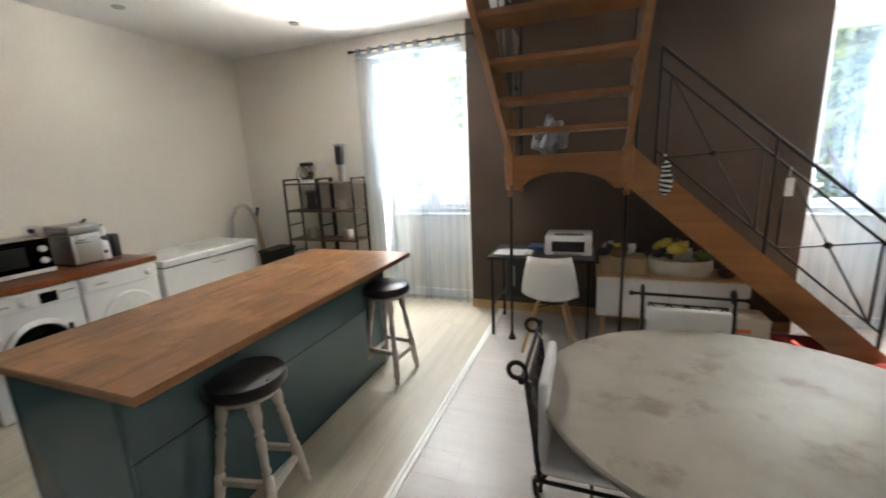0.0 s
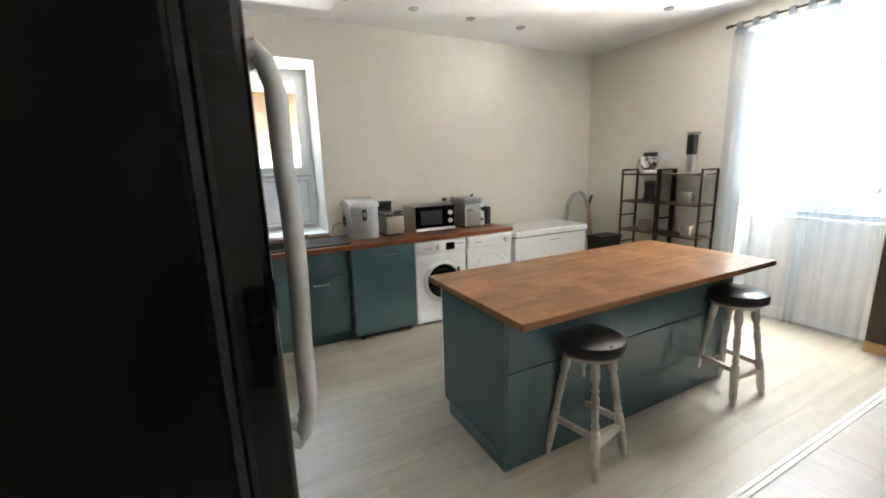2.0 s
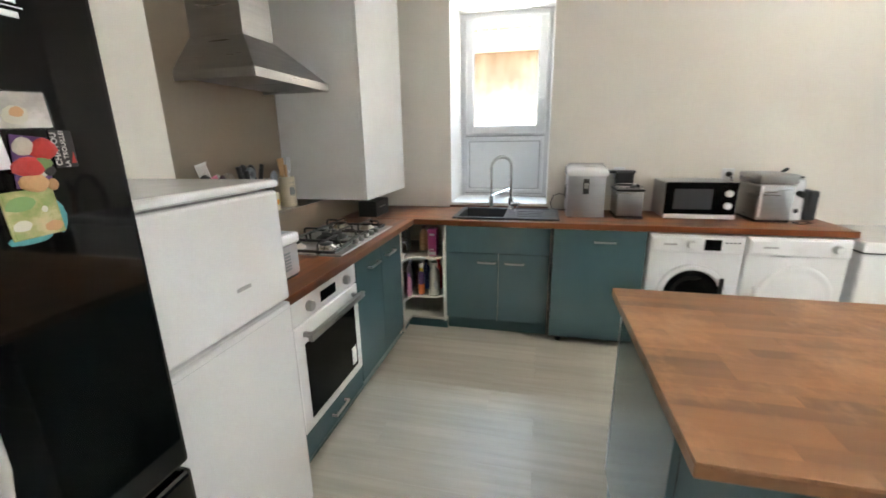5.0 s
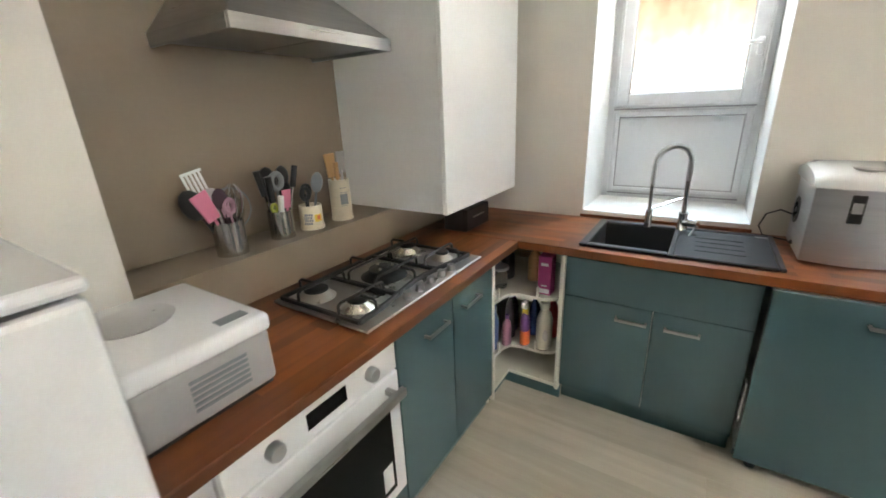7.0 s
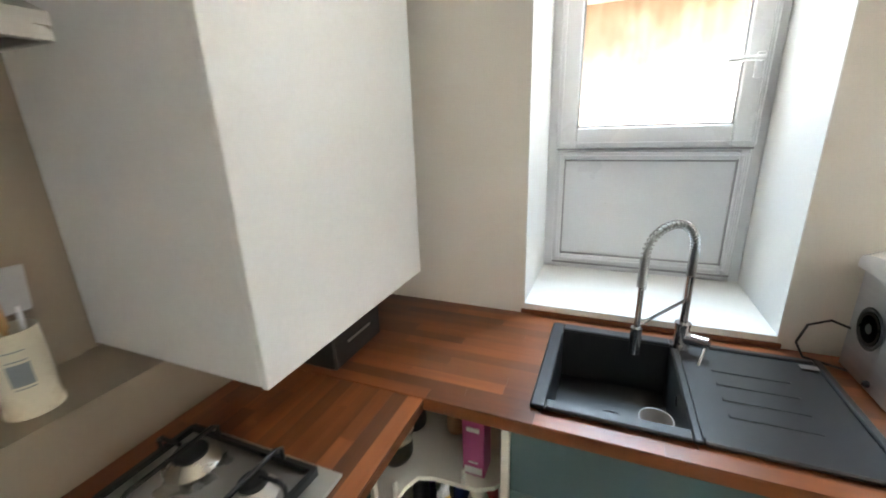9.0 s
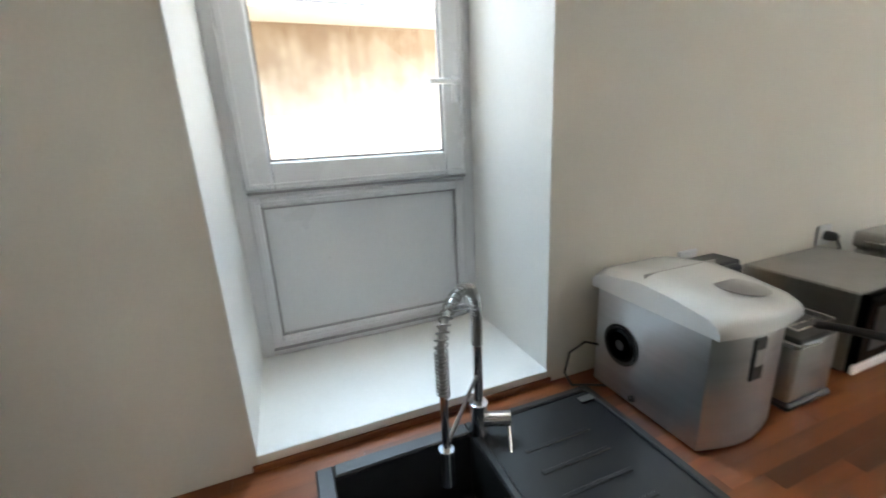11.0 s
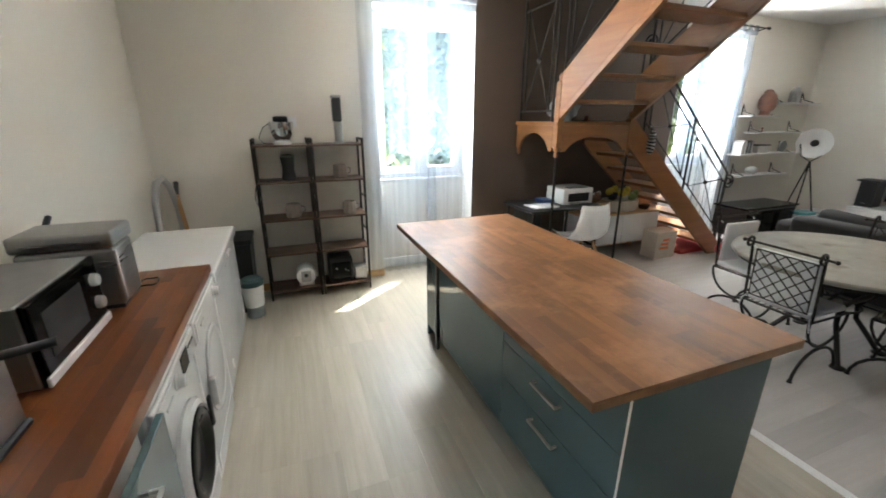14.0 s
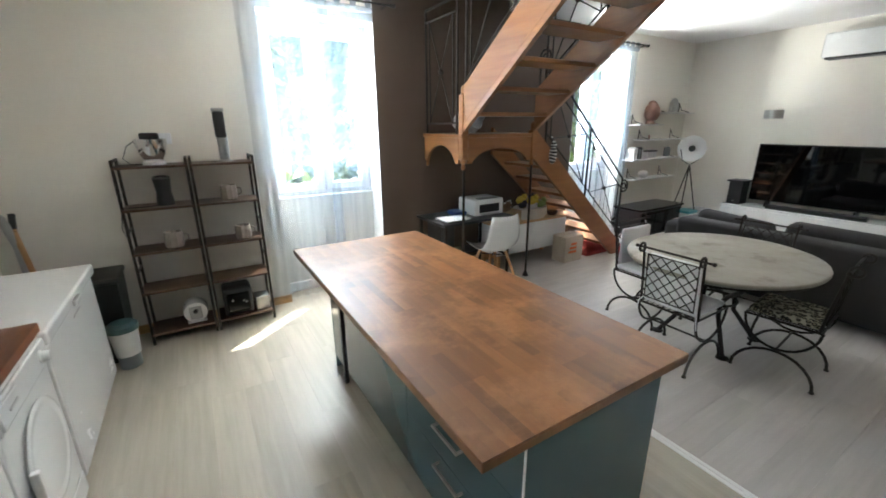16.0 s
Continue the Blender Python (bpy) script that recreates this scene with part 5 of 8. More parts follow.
def mug(x, y, r, h, label, print_mat):
    o = thing("stoneware_mug", (x, y, LZ), label, "mug", "stoneware mugs on the ledge")
    part("body", lathe(B(), [(0.0, LZ), (r * 1.05, LZ), (r * 1.05, LZ + 0.01), (r, LZ + 0.02), (r * 0.97, LZ + h), (r * 0.88, LZ + h), (r * 0.88, LZ + 0.01), (0.0, LZ + 0.01)], 28, (x, y, 0)), M_CREAM, o, smooth=True)
    def patch(bm, a0, a1, z0, z1, lift=1.004):
        n = max(1, int((a1 - a0) / 8))
        for k in range(n):
            a, b = radians(a0 + (a1 - a0) * k / n), radians(a0 + (a1 - a0) * (k + 1) / n)
            bm.faces.new([bm.verts.new((x + r * lift * math.cos(t), y + r * lift * math.sin(t), LZ + h * z)) for t, z in ((a, z0), (b, z0), (b, z1), (a, z1))])
        return bm
    if print_mat is M_BLUE:
        bm = B()
        for i in range(4):
            for j in range(4):
                patch(bm, 12 + 11 * i + (5 if j % 2 else 0), 19 + 11 * i + (5 if j % 2 else 0), 0.24 + 0.12 * j, 0.33 + 0.12 * j)
        part("printed_diamonds", bm, M_BLUE, o, "blue diamond print")
        part("printed_band", patch(B(), 66, 108, 0.33, 0.64), M_YELLOW, o, "yellow printed banner")
        part("printed_crest", patch(B(), 78, 98, 0.40, 0.60, 1.007), M_ORANGE, o)
    else:
        part("printed_band", patch(B(), 46, 90, 0.40, 0.66), print_mat, o, "dark engraved picture")
        bm = B()
        for z in (0.36, 0.69, 0.80):
            patch(bm, 48, 88, z, z + 0.014)
        part("printed_lines", bm, M_GREYP, o)
    return o


def utensil(kind, label, material, base, tip, head, hm=None, size=1.0):
    """A kitchen tool leaning in its pot: handle from base to tip, and a head."""
    base, tip = Vector(base), Vector(tip)
    d = (tip - base).normalized()
    o = thing(kind, base, label, kind.replace("_", " "))
    part("handle", tube(B(), [base, base.lerp(tip, 0.6), tip], 0.0055, 7), hm or material, o, smooth=True)
    bm = B()
    u = d.cross(Vector((0, 1, 0))).normalized()
    w = d.cross(u)
    if head == "spoon" or head == "ladle":
        r = 0.03 if head == "spoon" else 0.042
        blob(bm, (0, 0, 0), r, 2, scale=(1, 0.35 if head == "spoon" else 0.6, 1.4))
    elif head == "spatula":
        box(bm, -0.030, 0.030, -0.004, 0.004, -0.045, 0.055, 0.003)
        for v in bm.verts:
            v.co.x *= 0.75 + 2.2 * (v.co.z + 0.045)
    elif head == "turner":
        for k in range(5):
            box(bm, -0.034 + k * 0.015, -0.026 + k * 0.015, -0.002, 0.002, -0.03, 0.05)
        box(bm, -0.034, 0.042, -0.002, 0.002, -0.045, -0.03), box(bm, -0.034, 0.042, -0.002, 0.002, 0.05, 0.06)
    elif head == "ring":
        tube(bm, [(0.022 * math.cos(a), 0, 0.028 * math.sin(a)) for a in [i * math.pi / 7 for i in range(14)]], 0.011, 8, True)
    elif head == "whisk":
        for k in range(5):
            b = k * math.pi / 5
            tube(bm, [(0.030 * math.cos(a) * math.cos(b), 0.030 * math.cos(a) * math.sin(b), 0.055 * math.sin(a)) for a in [-1.35 + i * 2.7 / 8 for i in range(9)]], 0.0012, 4)
            tube(bm, [(-0.030 * math.cos(a) * math.cos(b), -0.030 * math.cos(a) * math.sin(b), 0.055 * math.sin(a)) for a in [-1.35 + i * 2.7 / 8 for i in range(9)]], 0.0012, 4)
    elif head == "sieve":
        tube(bm, [(0.075 * math.cos(a), 0, 0.06 + 0.075 * math.sin(a)) for a in [i * math.pi / 14 for i in range(28)]], 0.0028, 6, True)
    elif head == "grip":
        tube(bm, [(0, 0, -0.03), (0, 0, 0.05)], 0.011, 8)
    m = Matrix((u, -w, d)).transposed().to_4x4()
    m.translation = tip + d * 0.03
    bmesh.ops.transform(bm, matrix=m @ Matrix.Scale(size, 4), verts=bm.verts)
    part("head", bm, material, o, smooth=True)
    if head == "sieve":
        bm = B()
        lathe(bm, [(0.0, 0.0), (0.04, 0.008), (0.074, 0.03)], 24)
        bmesh.ops.transform(bm, matrix=m @ Matrix.Scale(size, 4) @ pose(0, 0, 0.06, 90, 0, 0), verts=bm.verts)
        part("mesh_bowl", bm, M_SIEVE, o, "fine wire mesh", smooth=True)


p1, p2, p3, p4 = (1.690, 0.400), (1.466, 0.396), (1.312, 0.398), (1.132, 0.402)
holder(*p1, 0.055, 0.125, "tall perforated steel utensil holder full of tools")
holder(*p2, 0.049, 0.115, "perforated steel utensil holder with knives and spoons")
mug(*p3, 0.050, 0.105, "cream stoneware mug with a blue diamond print", M_BLUE)
mug(*p4, 0.049, 0.190, "tall cream stoneware mug with a dark picture", M_GREYP)
U = utensil


def at(p, dx, dy, z):
    return (p[0] + dx, p[1] + dy, LZ + z)


U("serving_ladle", "black nylon ladle leaning in the steel pot", M_BLACKP, at(p1, 0.020, -0.010, 0.030), at(p1, 0.090, 0.000, 0.175), "ladle")
U("spatula", "large pink silicone spatula leaning out of the pot", M_PINK, at(p1, 0.015, 0.018, 0.050), at(p1, 0.061, 0.025, 0.160), "spatula", M_PINK, 1.08)
U("slotted_turner", "white slotted turner standing in the pot", M_PAPER, at(p1, 0.000, -0.030, 0.030), at(p1, 0.040, -0.056, 0.220), "turner")
U("serving_spoon", "pale grey serving spoon in the pot", M_GREYC, at(p1, 0.000, 0.000, 0.030), at(p1, 0.032, 0.008, 0.180), "spoon", None, 1.08)
U("serving_spoon", "dark plum serving spoon in the pot", M_WINE, at(p1, 0.000, 0.018, 0.030), at(p1, 0.018, 0.025, 0.180), "spoon", None, 0.96)
U("tongs", "mauve silicone tongs in the pot", M_MAUVEP, at(p1, -0.010, 0.018, 0.030), at(p1, -0.004, 0.025, 0.150), "ring", None, 0.88)
U("spatula", "pale mauve silicone spatula in the steel pot", M_MAUVEP, at(p1, -0.015, 0.018, 0.030), at(p1, 0.004, 0.025, 0.140), "spatula", M_WINE, 0.64)
U("serving_spoon", "dark plum slotted spoon in the pot", M_WINE, at(p1, 0.015, 0.000, 0.030), at(p1, 0.054, 0.000, 0.140), "spoon")
U("whisk", "steel wire balloon whisk in the pot", M_CHROME, at(p1, -0.020, 0.000, 0.030), at(p1, -0.032, 0.004, 0.160), "whisk", None, 1.16)
U("sieve", "round wire sieve with a thin steel rim", M_GREYP, at(p1, -0.085, -0.105, 0.002), at(p1, -0.088, -0.110, 0.045), "sieve", None, 1.08)
U("kitchen_knife", "black-handled kitchen knife in the pot", M_BLACKP, at(p2, 0.020, 0.000, 0.050), at(p2, 0.024, 0.000, 0.160), "grip", M_CHROME, 1.28)
U("kitchen_knife", "riveted black knife handle in the pot", M_BLACKP, at(p2, 0.015, -0.020, 0.050), at(p2, 0.036, -0.028, 0.185), "grip", M_CHROME, 1.28)
U("pasta_server", "grey nylon ring-headed server", M_GREYP, at(p2, -0.005, -0.010, 0.030), at(p2, -0.013, -0.008, 0.200), "ring", None, 1.08)
U("serving_ladle", "black nylon ladle behind the grey server", M_BLACKP, at(p2, 0.000, -0.030, 0.030), at(p2, 0.004, -0.036, 0.200), "ladle")
U("spatula", "small pink silicone spatula", M_PINK, at(p2, -0.020, 0.018, 0.050), at(p2, -0.023, 0.024, 0.125), "spatula", None, 0.76)
U("peeler", "white-handled peeler in the pot", M_PAPER, at(p2, 0.012, 0.018, 0.040), at(p2, 0.010, 0.025, 0.095), "grip", None, 1.04)
U("peeler", "yellow-green looped peeler at the pot's rim", M_LIME, at(p2, 0.035, 0.018, 0.040), at(p2, 0.032, 0.016, 0.100), "ring", None, 0.56)
U("serving_ladle", "black nylon ladle in the second pot", M_BLACKP, at(p2, -0.020, -0.020, 0.030), at(p2, -0.061, -0.040, 0.210), "ladle", None, 0.80)
U("serving_spoon", "black nylon spoon in the second pot", M_BLACKP, at(p2, -0.020, -0.010, 0.030), at(p2, -0.054, -0.024, 0.155), "spoon")
U("tongs", "steel and black kitchen tongs", M_BLACKP, at(p2, -0.025, 0.010, 0.030), at(p2, -0.076, 0.008, 0.200), "grip", M_CHROME, 1.12)
U("scissors", "black-handled kitchen scissors in the mug", M_BLACKP, at(p3, 0.015, 0.000, 0.020), at(p3, 0.016, 0.000, 0.125), "ring", None, 0.88)
U("kitchen_knife", "black knife handle standing in the mug", M_BLACKP, at(p3, 0.000, -0.010, 0.020), at(p3, 0.000, -0.012, 0.135), "ring", None, 0.88)
U("serving_spoon", "grey slotted spoon leaning from the mug", M_GREYP, at(p3, -0.010, 0.000, 0.020), at(p3, -0.048, 0.000, 0.165), "spoon", None, 1.12)
U("wooden_spoon", "pale wooden spoon in the tall mug", M_SPOON, at(p4, 0.015, -0.010, 0.020), at(p4, 0.025, -0.012, 0.220), "spatula", None, 1.08)
U("wooden_spatula", "pale wooden spatula in the tall mug", M_SPOON, at(p4, 0.000, 0.000, 0.020), at(p4, 0.004, 0.000, 0.190), "grip", None, 0.96)
U("plastic_scraper", "pale plastic scraper standing in the mug", M_GREYC, at(p4, -0.020, 0.000, 0.020), at(p4, -0.027, 0.000, 0.230), "spatula", M_PAPER, 1.00)

# ---- machines on the worktops ----
def loft(bm, rings, cap=True):
    rs = [[bm.verts.new(p) for p in r] for r in rings]
    n = len(rs[0])
    for a, b in zip(rs, rs[1:]):
        for k in range(n):
            bm.faces.new((a[k], a[(k + 1) % n], b[(k + 1) % n], b[k]))
    if cap:
        bm.faces.new(rs[0][::-1]), bm.faces.new(rs[-1])
    return bm


def bow_front(x0, x1, y0, y1, z, bulge, r=0.02, n=8):
    """A plan with a bowed front towards +x."""
    pts = [(x0, y0, z), ]
    for i in range(n + 1):
        t = i / n
        pts.append((x1 - bulge + bulge * math.sin(math.pi * (0.08 + 0.84 * t)), y0 + (y1 - y0) * t, z))
    pts.append((x0, y1, z))
    return pts


M_STEELB = surf("soft_brushed_steel", (0.58, 0.59, 0.61), (0.50, 0.51, 0.53), rough=0.34, metal=1.0, big=2, fine=30, bumps=0.05, stretch=(1, 1, 18), rvar=0.06)
im = thing("ice_maker", (0.22, 2.35, 0.897), "steel countertop ice maker with a white lid beside the sink", "ice maker")
part("body", loft(B(), [bow_front(0.05, 0.415, 2.222, 2.482, z, 0.035) for z in (0.905, 1.215)]), M_STEELB, im, smooth=True)
bm = B()
prof = [(0.035, 1.205), (0.035, 1.245), (0.045, 1.258), (0.075, 1.268), (0.20, 1.285), (0.30, 1.276), (0.40, 1.262), (0.424, 1.250), (0.432, 1.235), (0.432, 1.205)]
nL = 10
gr_ = []
for i in range(nL + 1):
    t = i / nL
    e = 0.018 * (1 - min(1, 6 * min(t, 1 - t)) ** 0.5)
    bulge = 0.02 * math.sin(math.pi * t) - 0.02
    gr_.append([bm.verts.new((x + (bulge if x > 0.35 else 0), 2.210 + 0.284 * t, z - (e if z > 1.21 else 0))) for x, z in prof])
for a, b in zip(gr_, gr_[1:]):
    for k in range(len(prof) - 1):
        bm.faces.new((a[k], a[k + 1], b[k + 1], b[k]))
    bm.faces.new((a[-1], a[0], b[0], b[-1]))
bm.faces.new(gr_[0]), bm.faces.new(gr_[-1][::-1])
lidm = part("lid", bm, M_ENAMEL, im, smooth=True)
part("lid_window", lathe(B(), [(0.0, 0.0), (0.062, 0.0), (0.066, 0.003), (0.060, 0.0045), (0.0, 0.0045)], 28, (0.335, 2.372, 1.2715), squash=0.75), M_GREYC, lidm, "oval grey lid window", smooth=True)
part("lid_seam", bx(0.198, 0.201, 2.225, 2.480, 1.27, 1.2862), M_GREYC, lidm)
pan = part("control_panel", bx(0.408, 0.418, 2.325, 2.368, 1.075, 1.185, 0.004), M_BLACKP, im)
part("display", bx(0.417, 0.420, 2.332, 2.361, 1.115, 1.155, 0.001), M_GREYC, pan)
fan = part("vent", lathe(B(), [(0.0, -0.001), (0.057, -0.001), (0.060, -0.004), (0.054, -0.006), (0.050, -0.002), (0.0, -0.002)], 32, (0.145, 2.2225, 1.062), "y"), M_BLACKP, im, "round black fan vent", smooth=True)
bm = B()
for k in range(5):
    lathe(bm, [(0.008 + 0.0095 * k, -0.003), (0.0095 + 0.0095 * k, -0.003), (0.0095 + 0.0095 * k, -0.0055), (0.008 + 0.0095 * k, -0.0055)], 24, (0.145, 2.2225, 1.062), "y")
part("vent_grille", bm, M_BLACKG, fan)
part("vent_hub", lathe(B(), [(0.0, -0.006), (0.014, -0.006), (0.016, -0.003), (0.0, -0.003)], 16, (0.145, 2.2225, 1.062), "y"), M_BLACKP, fan, smooth=True)
part("drain_plug", blob(B(), (0.20, 2.218, 0.925), 0.011, 1), M_BLACKP, im)
for x, y in ((0.08, 2.25), (0.08, 2.45), (0.36, 2.25), (0.36, 2.45)):
    part("foot", bx(x - 0.012, x + 0.012, y - 0.012, y + 0.012, 0.896, 0.906), M_BLACKP, im)
cable = [(0.06, 2.225, 1.02), (0.05, 2.18, 1.035), (0.045, 2.13, 1.01), (0.05, 2.11, 0.95), (0.06, 2.13, 0.908), (0.08, 2.19, 0.903), (0.10, 2.225, 0.903)]
solo("power_cable", tube(B(), cable, 0.0038, 8), M_BLACKP, "black power cable looping beside the ice maker", "cable", smooth=True)

fry = thing("deep_fryer", (0.25, 2.65, 0.897), "small steel deep fryer with a black lid and basket", "fryer")
part("body", bx(0.13, 0.385, 2.565, 2.745, 0.915, 1.095, 0.012, 3), M_STEEL, fry, smooth=True)
part("base", bx(0.125, 0.392, 2.56, 2.75, 0.897, 0.918, 0.006), M_BLACKP, fry)
part("rim", bx(0.125, 0.39, 2.56, 2.75, 1.093, 1.108, 0.006, 2), M_BLACKP, fry)
bm = B()
for k in range(7):
    tube(bm, [(0.15 + 0.03 * k, 2.58, 1.11), (0.15 + 0.03 * k, 2.73, 1.11)], 0.0016, 4)
tube(bm, [(0.14, 2.575, 1.125), (0.37, 2.575, 1.125), (0.37, 2.735, 1.125), (0.14, 2.735, 1.125)], 0.003, 6, True)
bk = part("basket", bm, M_CHROME, fry, "chrome wire basket")
part("basket_handle", tube(B(), [(0.37, 2.655, 1.125), (0.42, 2.66, 1.135), (0.53, 2.665, 1.15)], 0.011, 10), M_BLACKP, bk, smooth=True)
part("thermostat_box", bx(0.06, 0.135, 2.59, 2.72, 0.95, 1.215, 0.012, 2), M_BLACKP, fry)
part("lid", bx(0.02, 0.115, 2.545, 2.735, 1.20, 1.222, 0.008, 2), M_BLACKP, fry)

mw = thing("microwave_oven", (0.2, 3.1, 0.897), "silver microwave oven with a black door and white knobs", "microwave")
part("body", bx(0.03, 0.352, 2.885, 3.335, 0.908, 1.160, 0.005), M_SATIN, mw)
part("front", bx(0.353, 0.368, 2.885, 3.335, 0.908, 1.160, 0.004), M_BLACKG, mw)
dr = part("door", bx(0.366, 0.374, 2.895, 3.225, 0.940, 1.152, 0.003), M_BLACKG, mw)
part("door_window", bx(0.3735, 0.376, 2.94, 3.18, 0.975, 1.115, 0.001), M_BLACKP, dr)
part("bottom_bar", bx(0.366, 0.377, 2.885, 3.335, 0.908, 0.938, 0.003), M_ENAMEL, mw, "white lower trim bar")
for z in (1.00, 1.085):
    part("knob", lathe(B(), [(0.0, 0.0), (0.024, 0.0), (0.022, 0.018), (0.018, 0.022), (0.0, 0.022)], 20, (0.367, 3.28, z), "x"), M_ENAMEL, mw, smooth=True)
for x, y in ((0.06, 2.92), (0.32, 2.92), (0.06, 3.30), (0.32, 3.30)):
    part("foot", bx(x - 0.015, x + 0.015, y - 0.015, y + 0.015, 0.896, 0.909), M_BLACKP, mw)

bmk = thing("bread_maker", (0.25, 3.55, 0.897), "brushed steel bread maker with a flat lid", "bread maker")
part("body", bx(0.085, 0.392, 3.445, 3.655, 0.912, 1.150, 0.014, 3), M_STEEL, bmk, smooth=True)
part("base", bx(0.09, 0.385, 3.45, 3.65, 0.897, 0.914, 0.004), M_BLACKP, bmk)
ld = part("lid", bx(0.08, 0.398, 3.438, 3.662, 1.155, 1.218, 0.012, 3), M_STEEL, bmk, smooth=True)
part("lid_trim", bx(0.12, 0.36, 3.434, 3.4375, 1.180, 1.186), M_CHROME, ld)
part("corner_trim", bx(0.384, 0.397, 3.452, 3.470, 0.93, 1.14, 0.003), M_ENAMEL, bmk, "bright front corner strip")
part("knob", tube(B(), [(0.10, 3.67, 1.19), (0.10, 3.73, 1.235)], 0.012, 8), M_BLACKP, bmk)

cf = thing("coffee_machine", (0.2, 3.75, 0.897), "small white and black pod coffee machine", "coffee machine")
part("body", lathe(B(), [(0.0, 0.90), (0.065, 0.90), (0.062, 1.03), (0.05, 1.08), (0.058, 1.13), (0.05, 1.17), (0.0, 1.185)], 24, (0.24, 3.72, 0)), M_ENAMEL, cf, smooth=True)
part("tank", bx(0.15, 0.30, 3.785, 3.845, 0.90, 1.10, 0.012, 2), M_BLACKP, cf)
part("spout", tube(B(), [(0.26, 3.72, 1.09), (0.325, 3.735, 1.075)], 0.020, 12), M_BLACKP, cf, smooth=True)
part("emblem", lathe(B(), [(0.0, 0.0), (0.016, 0.0), (0.016, 0.002), (0.0, 0.002)], 16, (0.302, 3.72, 0.965), "x"), M_BLACKP, cf)
part("handle", bx(0.20, 0.28, 3.69, 3.75, 1.182, 1.196, 0.005), M_BLACKP, cf)
loop = [(0.40 + 0.035 * math.cos(a), 3.72 + 0.055 * math.sin(a), 0.902 + 0.004 * math.sin(3 * a)) for a in [i * math.pi / 9 for i in range(18)]]
solo("power_cable", tube(B(), loop, 0.0035, 7, True), M_BLACKP, "black cable loop lying on the worktop", "cable", smooth=True)


def socket(y, z, plug=True):
    o = thing("wall_socket", (0, y, z), "white wall socket with a plug in it", "socket")
    part("plate", bx(0.001, 0.012, y - 0.042, y + 0.042, z - 0.042, z + 0.042, 0.004), M_PVC, o)
    part("rim", lathe(B(), [(0.022, 0.012), (0.026, 0.012), (0.026, 0.015), (0.022, 0.015)], 20, (0, y, z), "x"), M_PVC, o)
    if plug:
        pl = part("plug", lathe(B(), [(0.0, 0.012), (0.020, 0.012), (0.018, 0.045), (0.010, 0.055), (0.0, 0.055)], 16, (0, y, z), "x"), M_BLACKP, o, smooth=True)
        part("cord", tube(B(), [(0.05, y, z), (0.062, y + 0.01, z - 0.04), (0.05, y + 0.03, z - 0.11), (0.03, y + 0.05, z - 0.2)], 0.0035, 6), M_BLACKP, pl, smooth=True)


socket(3.395, 1.19)
socket(2.63, 1.20, False)

icm = thing("ice_cream_machine", (2.11, 0.81, 0.897), "white ice cream machine with an oval lid beside the hob", "ice cream machine")
part("body", bx(1.96, 2.27, 0.60, 0.99, 0.905, 1.05, 0.015, 3), M_GREYC, icm, smooth=True)
tp = part("top", bx(1.955, 2.275, 0.595, 1.0, 1.045, 1.095, 0.016, 3), M_ENAMEL, icm, smooth=True)
part("lid_window", lathe(B(), [(0.0, 1.095), (0.085, 1.095), (0.088, 1.100), (0.08, 1.103), (0.0, 1.103)], 32, (2.15, 0.75, 0)), M_GREYC, tp, "round clear lid", smooth=True)
part("display", bx(1.99, 2.06, 0.93, 0.965, 1.0945, 1.0965), M_GREYP, tp)
for k in range(6):
    part("vent_slat", bx(2.03, 2.16, 0.989, 0.993, 0.94 + 0.014 * k, 0.947 + 0.014 * k), M_GREYP, icm)
part("base", bx(1.97, 2.26, 0.61, 0.98, 0.896, 0.906), M_BLACKP, icm)
rd = thing("radio", (0.46, 0.72, 0.897), "small dark box radio standing under the wall cabinet", "radio")
part("case", bx(0.33, 0.60, 0.64, 0.79, 0.897, 1.02, 0.006), M_BLACKP, rd)
part("front_bar", bx(0.40, 0.53, 0.79, 0.794, 0.965, 0.972), M_SATIN, rd)

# ---- bottles in the corner cabinet ----
def bottle(x, y, z, r, h, material, cap, label, neck=0.35, kind="bottle", sprayer=False):
    o = thing(kind, (x, y, z), label, "bottle", "cleaning bottles in the corner cabinet")
    part("body", lathe(B(), [(0.0, z), (r, z), (r * 1.02, z + 0.01), (r, z + h * 0.62), (r * 0.8, z + h * 0.74), (r * neck, z + h * 0.86), (r * neck, z + h * 0.9)], 18, (x, y, 0), squash=0.75), material, o, smooth=True)
    part("cap", lathe(B(), [(r * neck * 1.2, z + h * 0.89), (r * neck * 1.15, z + h), (0.0, z + h)], 14, (x, y, 0)), cap, o, smooth=True)
    if sprayer:
        part("trigger", bx(x - 0.012, x + 0.045, y - 0.012, y + 0.012, z + h * 0.98, z + h * 1.12, 0.005), cap, o)
    return o


LB, UB = 0.271, 0.591
bottle(0.745, 0.985, LB, 0.027, 0.235, M_PAPER, M_RED, "slim white cleaning bottle with a red cap")
bottle(0.680, 0.985, LB, 0.042, 0.265, M_BLUE, M_BLUE, "blue translucent detergent bottle", neck=0.45)
bottle(0.605, 1.035, LB, 0.034, 0.180, M_MAUVE, M_PURPLE, "small mauve soap bottle on the lower shelf", neck=0.3)
bottle(0.615, 0.925, LB, 0.036, 0.285, M_BLACKP, M_PAPER, "tall black bottle with a white cap")
bottle(0.520, 1.020, LB, 0.036, 0.285, M_BLACKP, M_PAPER, "black bottle with a white cap at the back")
spray = bottle(0.555, 1.125, LB, 0.036, 0.240, M_PURPLE, M_PAPER, "purple spray bottle with an orange label and white trigger", sprayer=True)
